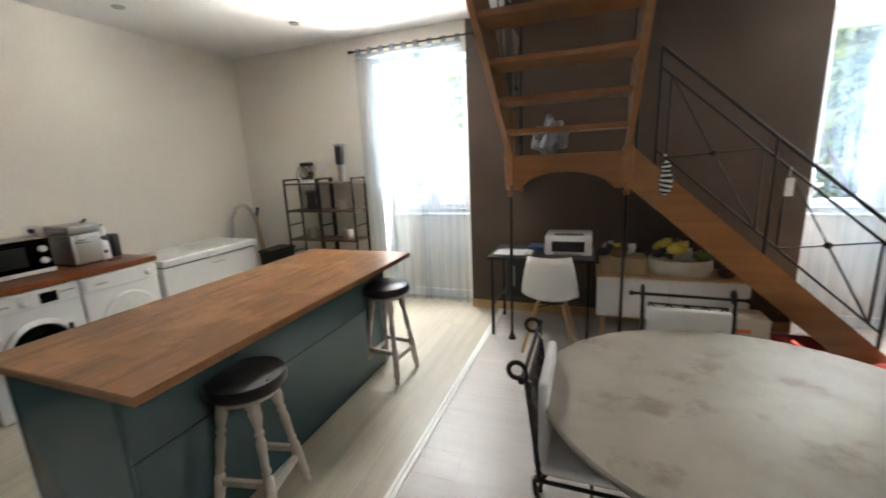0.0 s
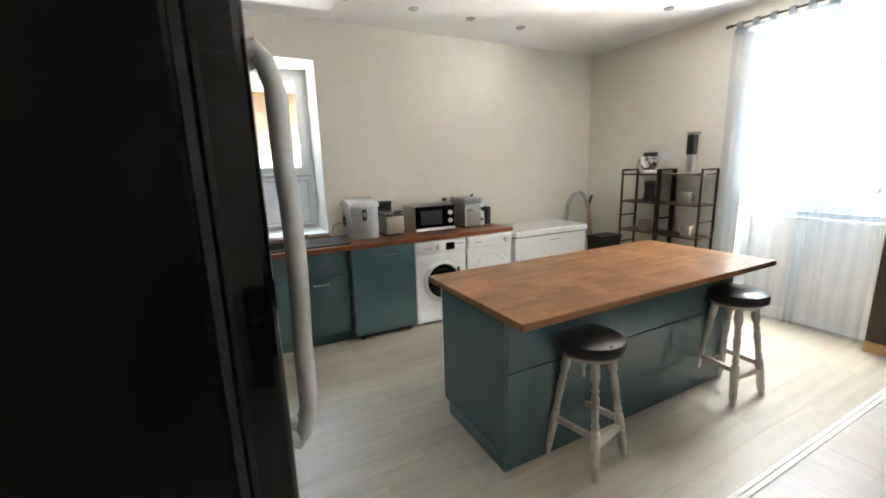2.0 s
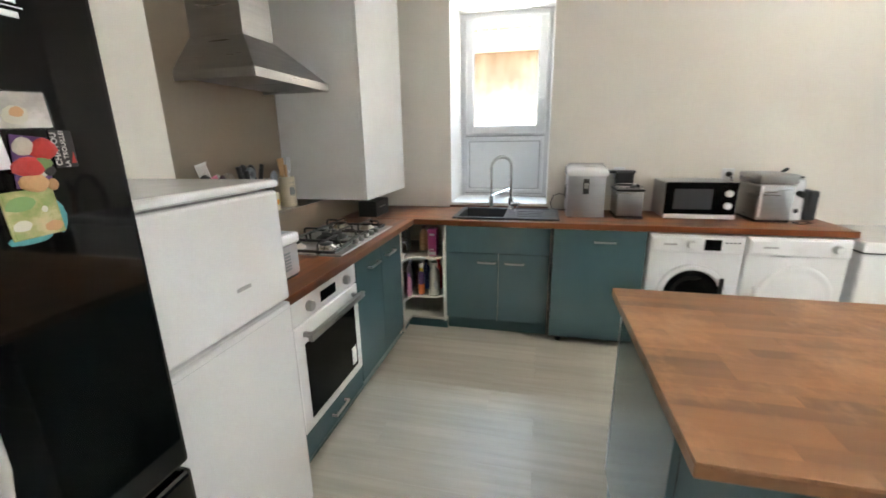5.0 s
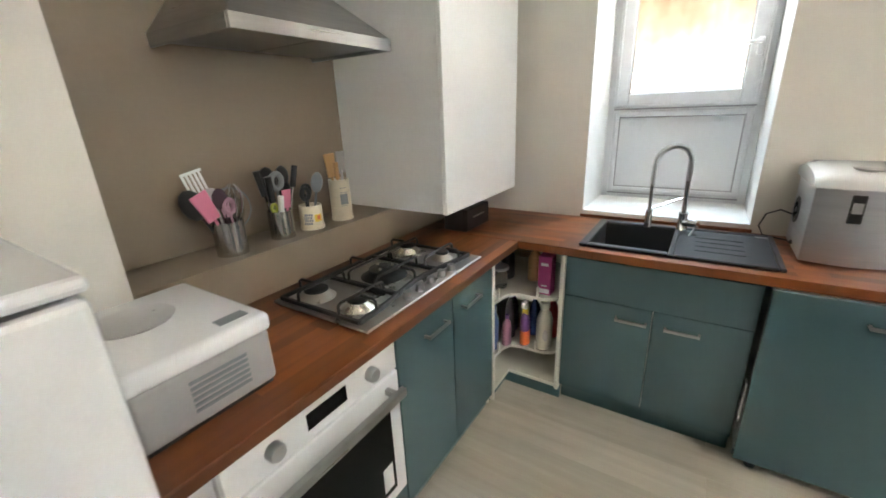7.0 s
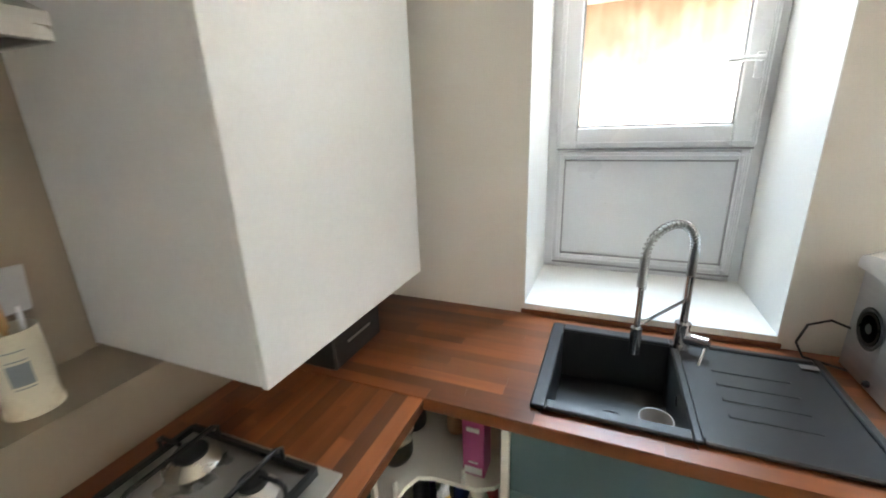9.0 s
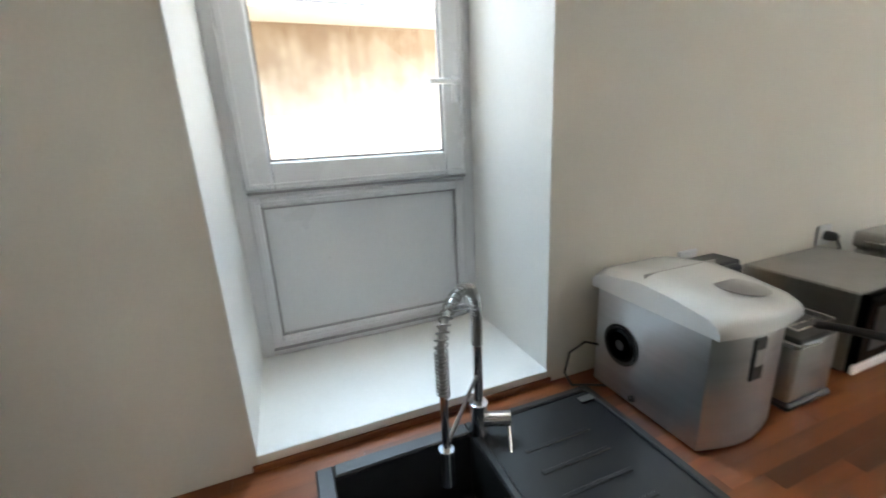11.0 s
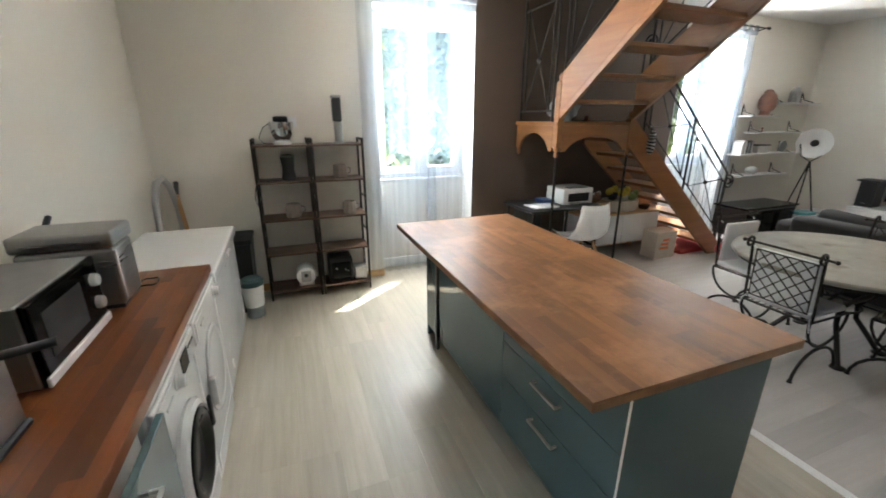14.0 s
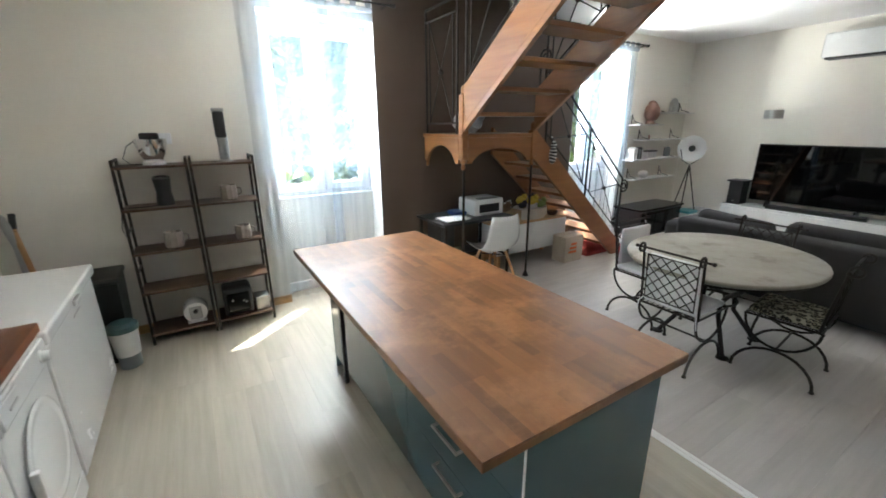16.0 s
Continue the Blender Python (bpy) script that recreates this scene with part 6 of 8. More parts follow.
part("label_band", lathe(B(), [(0.0372, LB + 0.006), (0.0378, LB + 0.012), (0.0376, LB + 0.085), (0.0366, LB + 0.09)], 18, (0.555, 1.125, 0), squash=0.76), M_ORANGE, spray, "orange label", smooth=True)
part("neck_band", lathe(B(), [(0.020, LB + 0.165), (0.018, LB + 0.20), (0.015, LB + 0.22)], 14, (0.555, 1.125, 0)), M_YELLOW, spray, smooth=True)
softener = bottle(0.525, 1.225, LB, 0.056, 0.265, M_OFFW, M_OFFW, "large cream softener bottle with a round shoulder", neck=0.40)
part("label_oval", blob(B(), (0.573, 1.24, LB + 0.09), 0.03, 2, scale=(0.25, 0.8, 1.3)), M_GREYC, softener, "grey oval label")
bottle(0.42, 1.13, LB, 0.038, 0.25, M_BLUE, M_BLACKP, "dark blue bottle at the back of the shelf")
bottle(0.43, 1.00, LB, 0.038, 0.25, M_PURPLE, M_PAPER, "purple cleaning bottle at the back of the shelf")
bottle(0.40, 1.23, LB, 0.040, 0.26, M_RED, M_RED, "dark red bottle behind the softener")
ct = thing("carton", (0.52, 1.22, UB), "magenta cardboard packet on the upper shelf", "carton")
part("carton_body", bx(0.475, 0.550, 1.185, 1.255, UB, UB + 0.215, 0.003), M_MAGENTA, ct)
part("label_patch", bx(0.549, 0.5515, 1.192, 1.248, UB + 0.010, UB + 0.035), M_PAPER, ct)
part("printed_bars", box(bx(0.549, 0.5515, 1.20, 1.24, UB + 0.165, UB + 0.18), 0.549, 0.5515, 1.205, 1.235, UB + 0.05, UB + 0.056), M_PAPER, ct)
bottle(0.745, 0.965, UB, 0.034, 0.15, M_PAPER, M_BLACKP, "white tub with a dark lid", kind="jar")
bottle(0.55, 0.96, UB, 0.06, 0.12, M_CLEAR, M_GREYC, "clear plastic box of small things", neck=0.8, kind="jar")
bottle(0.36, 1.10, UB, 0.05, 0.20, M_SPOON, M_RUST, "amber jar at the back of the upper shelf", kind="jar")
bottle(0.40, 0.95, UB, 0.05, 0.21, M_BLACKP, M_GREYP, "dark jar at the back of the upper shelf", kind="jar")

# ---- magnets on the black fridge ----
def magnet(x0, x1, z0, z1, material, label, frame_mat=None, tilt=0.0):
    cx, cz = (x0 + x1) / 2, (z0 + z1) / 2
    o = thing("fridge_magnet", (cx, 1.3105, cz), label, "magnet", "magnets on the fridge door", world=False)
    w, h = (x1 - x0) / 2, (z1 - z0) / 2
    part("card", bx(-w, w, 0.0, 0.003, -h, h, 0.001), frame_mat or M_PAPER, o)
    part("picture", bx(-w * 0.9, w * 0.9, 0.0028, 0.0038, -h * 0.9, h * 0.9), material, o)
    o.rotation_euler = (0, radians(tilt), 0)
    return o


MAG0 = magnet(3.015, 3.088, 1.490, 1.543, M_PHOTO, "clear photo magnet with a pale picture", M_CLEAR, 3)
part("photo_patch", blob(B(), (0.008, 0.0036, -0.006), 0.019, 2, 0.35, (1, 0.02, 0.8)), M_OFFW, MAG0)
part("photo_patch", blob(B(), (0.006, 0.0042, -0.002), 0.009, 2, 0.4, (1, 0.02, 0.8)), M_SPOON, MAG0)
m = magnet(3.080, 3.134, 1.436, 1.494, M_PAPER, "white card magnet with a black drawing", None, 4)
for dx, dz, r in ((0.006, 0.010, 0.0165), (0.0, -0.004, 0.010), (-0.012, 0.006, 0.008), (-0.004, -0.017, 0.006)):
    part("drawing", blob(B(), (dx, 0.0038, dz), r, 2, 0.25, (1, 0.03, 1.1)), M_BLACKP, m)
part("edge_tab", blob(B(), (-0.016, -0.001, 0.030), 0.010, 2, 0.1, (1, 0.12, 0.8)), M_TEALP, m)
m = magnet(3.032, 3.076, 1.408, 1.482, M_PURPLE, "colourful moulded souvenir magnet", M_PURPLE, -6)
for mt, dx, dz, r, sx in ((M_OFFW, 0.010, 0.022, 0.013, 1.0), (M_RED, -0.014, 0.020, 0.016, 1.1), (M_RED, 0.006, -0.006, 0.015, 1.4), (M_GREEN, -0.010, 0.000, 0.011, 1.2),
                          (M_SPOON, 0.002, -0.028, 0.014, 1.3), (M_YELLOW, 0.006, -0.030, 0.009, 1.4), (M_OFFW, -0.004, -0.016, 0.005, 2.2), (M_BLACKP, -0.018, -0.010, 0.008, 1.0), (M_SPOON, -0.020, -0.030, 0.009, 0.8)):
    part("relief", blob(B(), (dx, 0.005, dz), r, 2, 0.3, (sx, 0.35, 1)), mt, m)
m = magnet(3.036, 3.102, 1.340, 1.408, M_PRINT, "green landscape photo magnet with a blue edge", M_PRINT, 3)
part("edge_cloud", blob(B(), (-0.030, 0.0, -0.010), 0.017, 2, 0.25, (0.7, 0.08, 1.5)), M_TEALP, m)
part("edge_cloud", blob(B(), (0.010, 0.0, -0.034), 0.022, 2, 0.2, (1.3, 0.08, 0.4)), M_TEALP, m)
for mt, dx, dz, r, sx in ((M_OFFW, 0.018, -0.014, 0.010, 1.2), (M_GREEN, 0.012, 0.016, 0.013, 1.5), (M_SPOON, -0.020, -0.022, 0.010, 1.2), (M_OFFW, -0.014, 0.004, 0.006, 0.7)):
    part("photo_patch", blob(B(), (dx, 0.0038, dz), r, 2, 0.3, (sx, 0.03, 0.8)), mt, m)
o = thing("fridge_magnet", (3.008, 1.3105, 1.463), "small dark magnet with white slanting words", "magnet", "magnets on the fridge door")
part("card", bx(2.994, 3.024, 1.3105, 1.3125, 1.436, 1.49, 0.001), M_BLACKP, o)
lettering("CHA FOU", 0.011, M_PAPER, o, Matrix.Translation((3.0165, 1.313, 1.463)) @ Euler((radians(90), 0, radians(180))).to_matrix().to_4x4() @ Matrix.Rotation(radians(90), 4, "Z"))
lettering("LA TROUILLE!", 0.0088, M_PAPER, o, Matrix.Translation((3.006, 1.313, 1.463)) @ Euler((radians(90), 0, radians(180))).to_matrix().to_4x4() @ Matrix.Rotation(radians(90), 4, "Z"))
part("pointed_hat", prism(B(), [(2.996, 1.442), (3.003, 1.442), (2.998, 1.458)], "y", 1.3124, 1.3132), M_RED, o)

# ---- ladder racks and what stands on them ----
def rack(x0, x1, label):
    o = thing("ladder_rack", ((x0 + x1) / 2, 5.48, 0), label, "shelf rack", "two ladder racks by the window")
    ya, yb = 5.365, 5.625
    for x in (x0 + 0.01, x1 - 0.01):
        for y in (ya, yb):
            part("upright", bx(x - 0.010, x + 0.010, y - 0.010, y + 0.010, 0.0, 1.462, 0.002), M_IRON, o)
        part("top_bar", bx(x - 0.009, x + 0.009, ya, yb, 1.443, 1.462, 0.002), M_IRON, o)
        for z in (0.60, 0.92):
            part("side_bar", bx(x - 0.007, x + 0.007, ya, yb, z, z + 0.014, 0.002), M_IRON, o)
    for z in (0.075, 0.43, 0.75, 1.085, 1.395):
        part("shelf", bx(x0 + 0.002, x1 - 0.002, ya - 0.014, yb + 0.012, z, z + 0.018, 0.002), M_RUST, o)
    return o


rack(0.795, 1.262, "ladder rack of black metal and dark wood holding machines")
rack(1.270, 1.728, "ladder rack of black metal and dark wood holding mugs")
mx = thing("stand_mixer", (1.04, 5.5, 1.413), "steel mixing bowl on a white base with a black head", "mixer")
part("base", lathe(B(), [(0.0, 1.413), (0.075, 1.413), (0.075, 1.435), (0.06, 1.445), (0.0, 1.445)], 24, (1.05, 5.49, 0)), M_ENAMEL, mx, smooth=True)
part("bowl", lathe(B(), [(0.0, 1.445), (0.06, 1.447), (0.085, 1.49), (0.100, 1.56), (0.104, 1.60), (0.100, 1.60), (0.09, 1.55), (0.0, 1.46)], 28, (1.05, 5.49, 0)), M_CHROME, mx, smooth=True)
part("head", bx(0.99, 1.11, 5.44, 5.55, 1.595, 1.645, 0.014, 2), M_BLACKP, mx)
part("cord", tube(B(), [(0.97, 5.5, 1.60), (0.90, 5.5, 1.55), (0.86, 5.52, 1.46), (0.90, 5.53, 1.418), (0.98, 5.5, 1.418)], 0.0035, 6), M_BLACKP, mx, smooth=True)
gr = thing("soda_maker", (1.53, 5.48, 1.413), "tall black and steel electric grinder tower", "soda maker")
part("base", lathe(B(), [(0.0, 1.413), (0.055, 1.413), (0.05, 1.424), (0.036, 1.43), (0.040, 1.60), (0.0, 1.60)], 20, (1.53, 5.47, 0)), M_STEEL, gr, smooth=True)
part("column", bx(1.487, 1.565, 5.43, 5.51, 1.60, 1.80, 0.014, 2), M_BLACKP, gr)
part("top_cap", bx(1.483, 1.569, 5.426, 5.53, 1.80, 1.825, 0.008, 2), M_SATIN, gr)
kt = thing("coffee_grinder", (1.07, 5.49, 1.103), "black electric grinder with a clear lid", "coffee grinder")
part("jug", lathe(B(), [(0.0, 1.103), (0.062, 1.103), (0.060, 1.13), (0.050, 1.20), (0.058, 1.28), (0.062, 1.305), (0.0, 1.305)], 22, (1.07, 5.49, 0)), M_BLACKP, kt, smooth=True)
part("lid", lathe(B(), [(0.060, 1.305), (0.056, 1.322), (0.03, 1.33), (0.0, 1.332)], 22, (1.07, 5.49, 0)), M_CLEAR, kt, smooth=True)
part("cord", tube(B(), [(1.02, 5.45, 1.108), (0.93, 5.42, 1.108), (0.84, 5.42, 1.11), (0.79, 5.40, 1.06), (0.775, 5.39, 0.96), (0.79, 5.39, 0.90), (0.80, 5.39, 0.98)], 0.0035, 6), M_BLACKP, kt, smooth=True)


M_CLAY = surf("grey_brown_stoneware", (0.30, 0.265, 0.23), (0.23, 0.20, 0.175), rough=0.6, big=12, fine=60, bumps=0.2)


def cupm(x, y, z, r, h, label):
    o = thing("mug", (x, y, z), label, "mug", "mugs on the racks")
    r, h = r * 1.12, h * 1.12
    part("body", lathe(B(), [(0.0, z), (r * 0.86, z), (r, z + 0.015), (r * 1.02, z + h * 0.7), (r * 0.94, z + h), (r * 0.86, z + h), (r * 0.9, z + 0.02), (0.0, z + 0.012)], 10, (x, y, 0)), M_CLAY, o, smooth=False)
    part("handle", tube(B(), [(x + r * 0.95, y, z + h * 0.8), (x + r * 1.45, y, z + h * 0.72), (x + r * 1.5, y, z + h * 0.42), (x + r * 0.98, y, z + h * 0.28)], 0.006, 7), M_CLAY, o, smooth=True)


cupm(1.075, 5.45, 0.768, 0.060, 0.11, "faceted grey stoneware mug on a dark shelf")
cupm(1.515, 5.45, 1.103, 0.056, 0.11, "grey stoneware mug on the upper shelf")
cupm(1.575, 5.43, 0.768, 0.056, 0.105, "round grey stoneware mug in the sun")
cg = thing("coffee_pod_machine", (1.12, 5.45, 0.093), "white rounded capsule machine on the bottom shelf", "coffee machine")
part("shell", lathe(B(), [(0.0, 0.0), (0.085, 0.005), (0.092, 0.03), (0.092, 0.14), (0.08, 0.16), (0.0, 0.162)], 24, (1.12, 5.40, 0.19), "y"), M_ENAMEL, cg, smooth=True)
part("front_panel", bx(1.075, 1.165, 5.392, 5.403, 0.135, 0.245, 0.006), M_GREYC, cg)
part("dial", lathe(B(), [(0.0, 0.0), (0.018, 0.0), (0.016, -0.01), (0.0, -0.01)], 16, (1.12, 5.392, 0.205), "y"), M_BLACKP, cg, smooth=True)
part("foot", bx(1.05, 1.19, 5.42, 5.54, 0.092, 0.108), M_ENAMEL, cg)
ts = thing("mini_oven", (1.45, 5.48, 0.093), "black square countertop oven on the bottom shelf", "oven")
part("case", bx(1.335, 1.565, 5.38, 5.60, 0.093, 0.345, 0.025, 3), M_BLACKP, ts, smooth=True)
part("door", bx(1.36, 1.54, 5.372, 5.382, 0.13, 0.30, 0.012, 2), M_BLACKG, ts)
for k, (a, b) in enumerate(((1.405, 0.24), (1.49, 0.225), (1.51, 0.21))):
    part("knob", blob(B(), (a, 5.372, b), 0.010, 1), M_SATIN, ts)
bxo = thing("storage_tin", (1.64, 5.46, 0.093), "small grey metal tin in the sunlight", "tin")
part("tin_body", bx(1.585, 1.70, 5.40, 5.54, 0.093, 0.20, 0.004), M_SATIN, bxo)
part("tin_lid", bx(1.582, 1.703, 5.397, 5.543, 0.20, 0.218, 0.004), M_SATIN, bxo)

sw = thing("light_switch", (1.1, N, 1.66), "white wall plate above the rack", "switch")
part("plate", bx(1.10, 1.185, N - 0.01, N - 0.001, 1.555, 1.640, 0.003), M_PVC, sw)
part("rocker", bx(1.12, 1.165, N - 0.014, N - 0.010, 1.575, 1.620, 0.002), M_PVC, sw)

# ---- corner: bin, bucket, vacuum tube ----
bn = thing("waste_bin", (0.66, 5.35, 0), "dark green pedal bin between freezer and rack", "bin")
bm = B()
lo, hi = [(0.50, 5.2), (0.68, 5.2), (0.68, 5.5), (0.50, 5.5)], [(0.485, 5.18), (0.70, 5.18), (0.70, 5.53), (0.485, 5.53)]
loft(bm, [[(x, y, 0.0) for x, y in lo], [(x, y, 0.62) for x, y in hi]])
M_BIN = surf("dark_green_black_plastic", (0.006, 0.009, 0.008), rough=0.5, big=3, fine=120, bumps=0.08)
part("bin_body", bm, M_BIN, bn)
part("lid", bx(0.475, 0.712, 5.165, 5.545, 0.62, 0.66, 0.012, 2), M_BIN, bn)
bu = thing("bucket", (0.68, 5.10, 0), "white plastic tub with a turquoise rim beside the freezer", "bucket")
part("tub", lathe(B(), [(0.0, 0.10), (0.075, 0.10), (0.088, 0.29), (0.0, 0.29)], 22, (0.675, 5.115, 0)), M_PAPER, bu, smooth=True)
part("rim", lathe(B(), [(0.088, 0.29), (0.095, 0.29), (0.095, 0.33), (0.07, 0.35), (0.0, 0.35)], 22, (0.675, 5.115, 0)), M_TEALD, bu, smooth=True)
part("stand", lathe(B(), [(0.0, 0.0), (0.07, 0.0), (0.07, 0.10), (0.0, 0.10)], 18, (0.675, 5.115, 0)), M_GREYP, bu, smooth=True)
vc = thing("vacuum_cleaner", (0.15, 5.40, 0), "grey vacuum hose and wand leaning in the corner", "vacuum cleaner")
hose = [(0.10, 5.15, 0.30), (0.09, 5.18, 0.75), (0.09, 5.22, 1.02), (0.10, 5.30, 1.15), (0.12, 5.40, 1.175), (0.14, 5.48, 1.10), (0.16, 5.54, 0.90), (0.17, 5.56, 0.40)]
part("hose", tube(B(), hose, 0.026, 10), M_GREYC, vc, smooth=True)
part("wand", tube(B(), [(0.24, 5.56, 0.05), (0.20, 5.55, 0.60), (0.17, 5.52, 1.02)], 0.019, 10), M_SPOON, vc, smooth=True)
part("grip", tube(B(), [(0.17, 5.52, 1.0), (0.175, 5.56, 1.12)], 0.020, 10), M_BLACKP, vc, smooth=True)
part("tank", bx(0.07, 0.34, 5.12, 5.56, 0.0, 0.34, 0.06, 3), M_BLACKP, vc, smooth=True)

# ---- bar stools ----
M_LEATHER = surf("black_leather", (0.010, 0.010, 0.011), (0.016, 0.015, 0.015), rough=0.34, big=6, fine=90, bumps=0.25)
M_DISTRESS = surf("worn_white_paint", (0.60, 0.56, 0.51), (0.42, 0.36, 0.30), rough=0.6, big=9, fine=60, bumps=0.2)


def leg_shape(bm, foot, top):
    """A turned leg along a leaning line."""
    foot, top = Vector(foot), Vector(top)
    prof = [(0.0, 0.013), (0.03, 0.017), (0.06, 0.013), (0.08, 0.019), (0.20, 0.019), (0.26, 0.020), (0.40, 0.020), (0.43, 0.013), (0.46, 0.018), (0.49, 0.013), (0.60, 0.0155), (0.68, 0.018), (0.72, 0.012), (0.75, 0.018), (0.78, 0.012), (0.86, 0.021), (1.0, 0.017)]
    d = (top - foot).normalized()
    u = d.orthogonal().normalized()
    w = d.cross(u)
    rings = [[tuple(q) for q in ring_pts(foot.lerp(top, t), u, w, r * 1.22, 10)] for t, r in prof]
    return loft(bm, rings)


def stool():
    o = thing("bar_stool", (0, 0, 0), "bar stool with turned worn white legs and black leather seat", "stool", "bar stools at the island", world=False)
    part("seat", lathe(B(), [(0.0, 0.600), (0.155, 0.600), (0.172, 0.615), (0.176, 0.640), (0.168, 0.662), (0.13, 0.676), (0.0, 0.682)], 36), M_LEATHER, o, smooth=True)
    bm = B()
    for k in range(40):
        a = 2 * math.pi * k / 40
        blob(bm, (0.174 * math.cos(a), 0.174 * math.sin(a), 0.614), 0.0035, 1)
    part("studs", bm, M_IRON, o, "row of dark upholstery studs", kind="stuff")
    part("seat_board", lathe(B(), [(0.0, 0.578), (0.14, 0.578), (0.145, 0.60), (0.0, 0.60)], 28), M_DISTRESS, o)
    c = []
    for k in range(4):
        a = radians(45 + 90 * k)
        f, t = (0.205 * math.cos(a), 0.205 * math.sin(a), 0.0), (0.105 * math.cos(a), 0.105 * math.sin(a), 0.585)
        part("leg", leg_shape(B(), f, t), M_DISTRESS, o, smooth=True)
        c.append((Vector(f), Vector(t)))
    for k in range(4):
        z = 0.17 if k % 2 else 0.21
        p, q = (c[i][0].lerp(c[i][1], z / 0.585) for i in (k, (k + 1) % 4))
        part("stretcher", beam(B(), p, q, 0.022, 0.028), M_DISTRESS, o)
    return o


st = stool()
TALL = Matrix.Diagonal((1, 1, 1.035, 1))
st.matrix_basis = pose(2.715, 2.81, 0, 0, 0, 12) @ TALL
copy_thing(st, pose(2.735, 4.11, 0, 0, 0, -6) @ TALL)

# ---- dining table and wrought-iron chairs ----


def stone_mat():
    m, nt, p = nodes_of("worn_pale_stone")
    vec = coords(nt)
    a, b, c = noise_tex(nt, vec, 2.6, 6, 0.65), noise_tex(nt, vec, 4.5, 5, 0.62), noise_tex(nt, vec, 150, 3)
    base = ramp(nt, a, [(0.30, (0.25, 0.22, 0.17)), (0.5, (0.32, 0.295, 0.245)), (0.7, (0.37, 0.345, 0.295))])
    base = mixc(nt, to_range(nt, b, 0, 0.7, 0.56, 0.68), base, (0.16, 0.135, 0.10))
    base = mixc(nt, to_range(nt, c, 0, 0.2), base, (0.35, 0.32, 0.27))
    nt.links.new(base, p.inputs["Base Color"])
    nt.links.new(to_range(nt, b, 0.35, 0.6), p.inputs["Roughness"])
    bump(nt, p, c, 0.2, 0.001)
    return m


M_STONE = stone_mat()
TC = (4.70, 3.10)
tb = thing("dining_table", (*TC, 0), "oval dining table with a worn pale stone top on iron legs", "table")
part("tabletop", lathe(B(), [(0.0, 0.672), (0.70, 0.672), (0.715, 0.680), (0.72, 0.695), (0.715, 0.706), (0.70, 0.711), (0.0, 0.711)], 72, (*TC, 0), squash=0.89), M_STONE, tb, smooth=True)
part("rim_band", lathe(B(), [(0.66, 0.650), (0.685, 0.650), (0.685, 0.672), (0.66, 0.672)], 60, (*TC, 0), squash=0.89), M_IRON, tb)
for k in range(4):
    a = radians(45 + 90 * k)
    ca, sa = math.cos(a), math.sin(a)
    pts = [(TC[0] + r * ca, TC[1] + r * sa, z) for r, z in ((0.50, 0.655), (0.42, 0.56), (0.25, 0.45), (0.16, 0.36), (0.17, 0.25), (0.27, 0.12), (0.36, 0.0))]
    part("leg", tube(B(), pts, 0.017, 10), M_IRON, tb, smooth=True)
    part("foot", lathe(B(), [(0.0, 0.0), (0.045, 0.0), (0.045, 0.008), (0.02, 0.02), (0.0, 0.022)], 16, (TC[0] + 0.36 * ca, TC[1] + 0.36 * sa, 0)), M_IRON, tb, smooth=True)
part("hoop", tube(B(), [(TC[0] + 0.17 * math.cos(i * math.pi / 12), TC[1] + 0.17 * math.sin(i * math.pi / 12), 0.34) for i in range(24)], 0.010, 8, True), M_IRON, tb, smooth=True)

M_PADW = surf("white_cotton_cushion", (0.80, 0.80, 0.80), (0.74, 0.74, 0.75), rough=0.9, big=5, fine=70, bumps=0.3)


def leopard():
    m, nt, p = nodes_of("leopard_print_cloth")
    v = nt.nodes.new("ShaderNodeTexVoronoi")
    v.inputs["Scale"].default_value = 38
    nt.links.new(coords(nt), v.inputs["Vector"])
    n = noise_tex(nt, coords(nt), 60, 3)
    base = ramp(nt, v.outputs["Distance"], [(0.18, (0.34, 0.29, 0.18)), (0.28, (0.03, 0.026, 0.02)), (0.5, (0.045, 0.04, 0.03)), (0.62, (0.50, 0.46, 0.33))])
    nt.links.new(base, p.inputs["Base Color"])
    p.inputs["Roughness"].default_value = 0.9
    bump(nt, p, n, 0.3)
    return m


M_LEO = leopard()


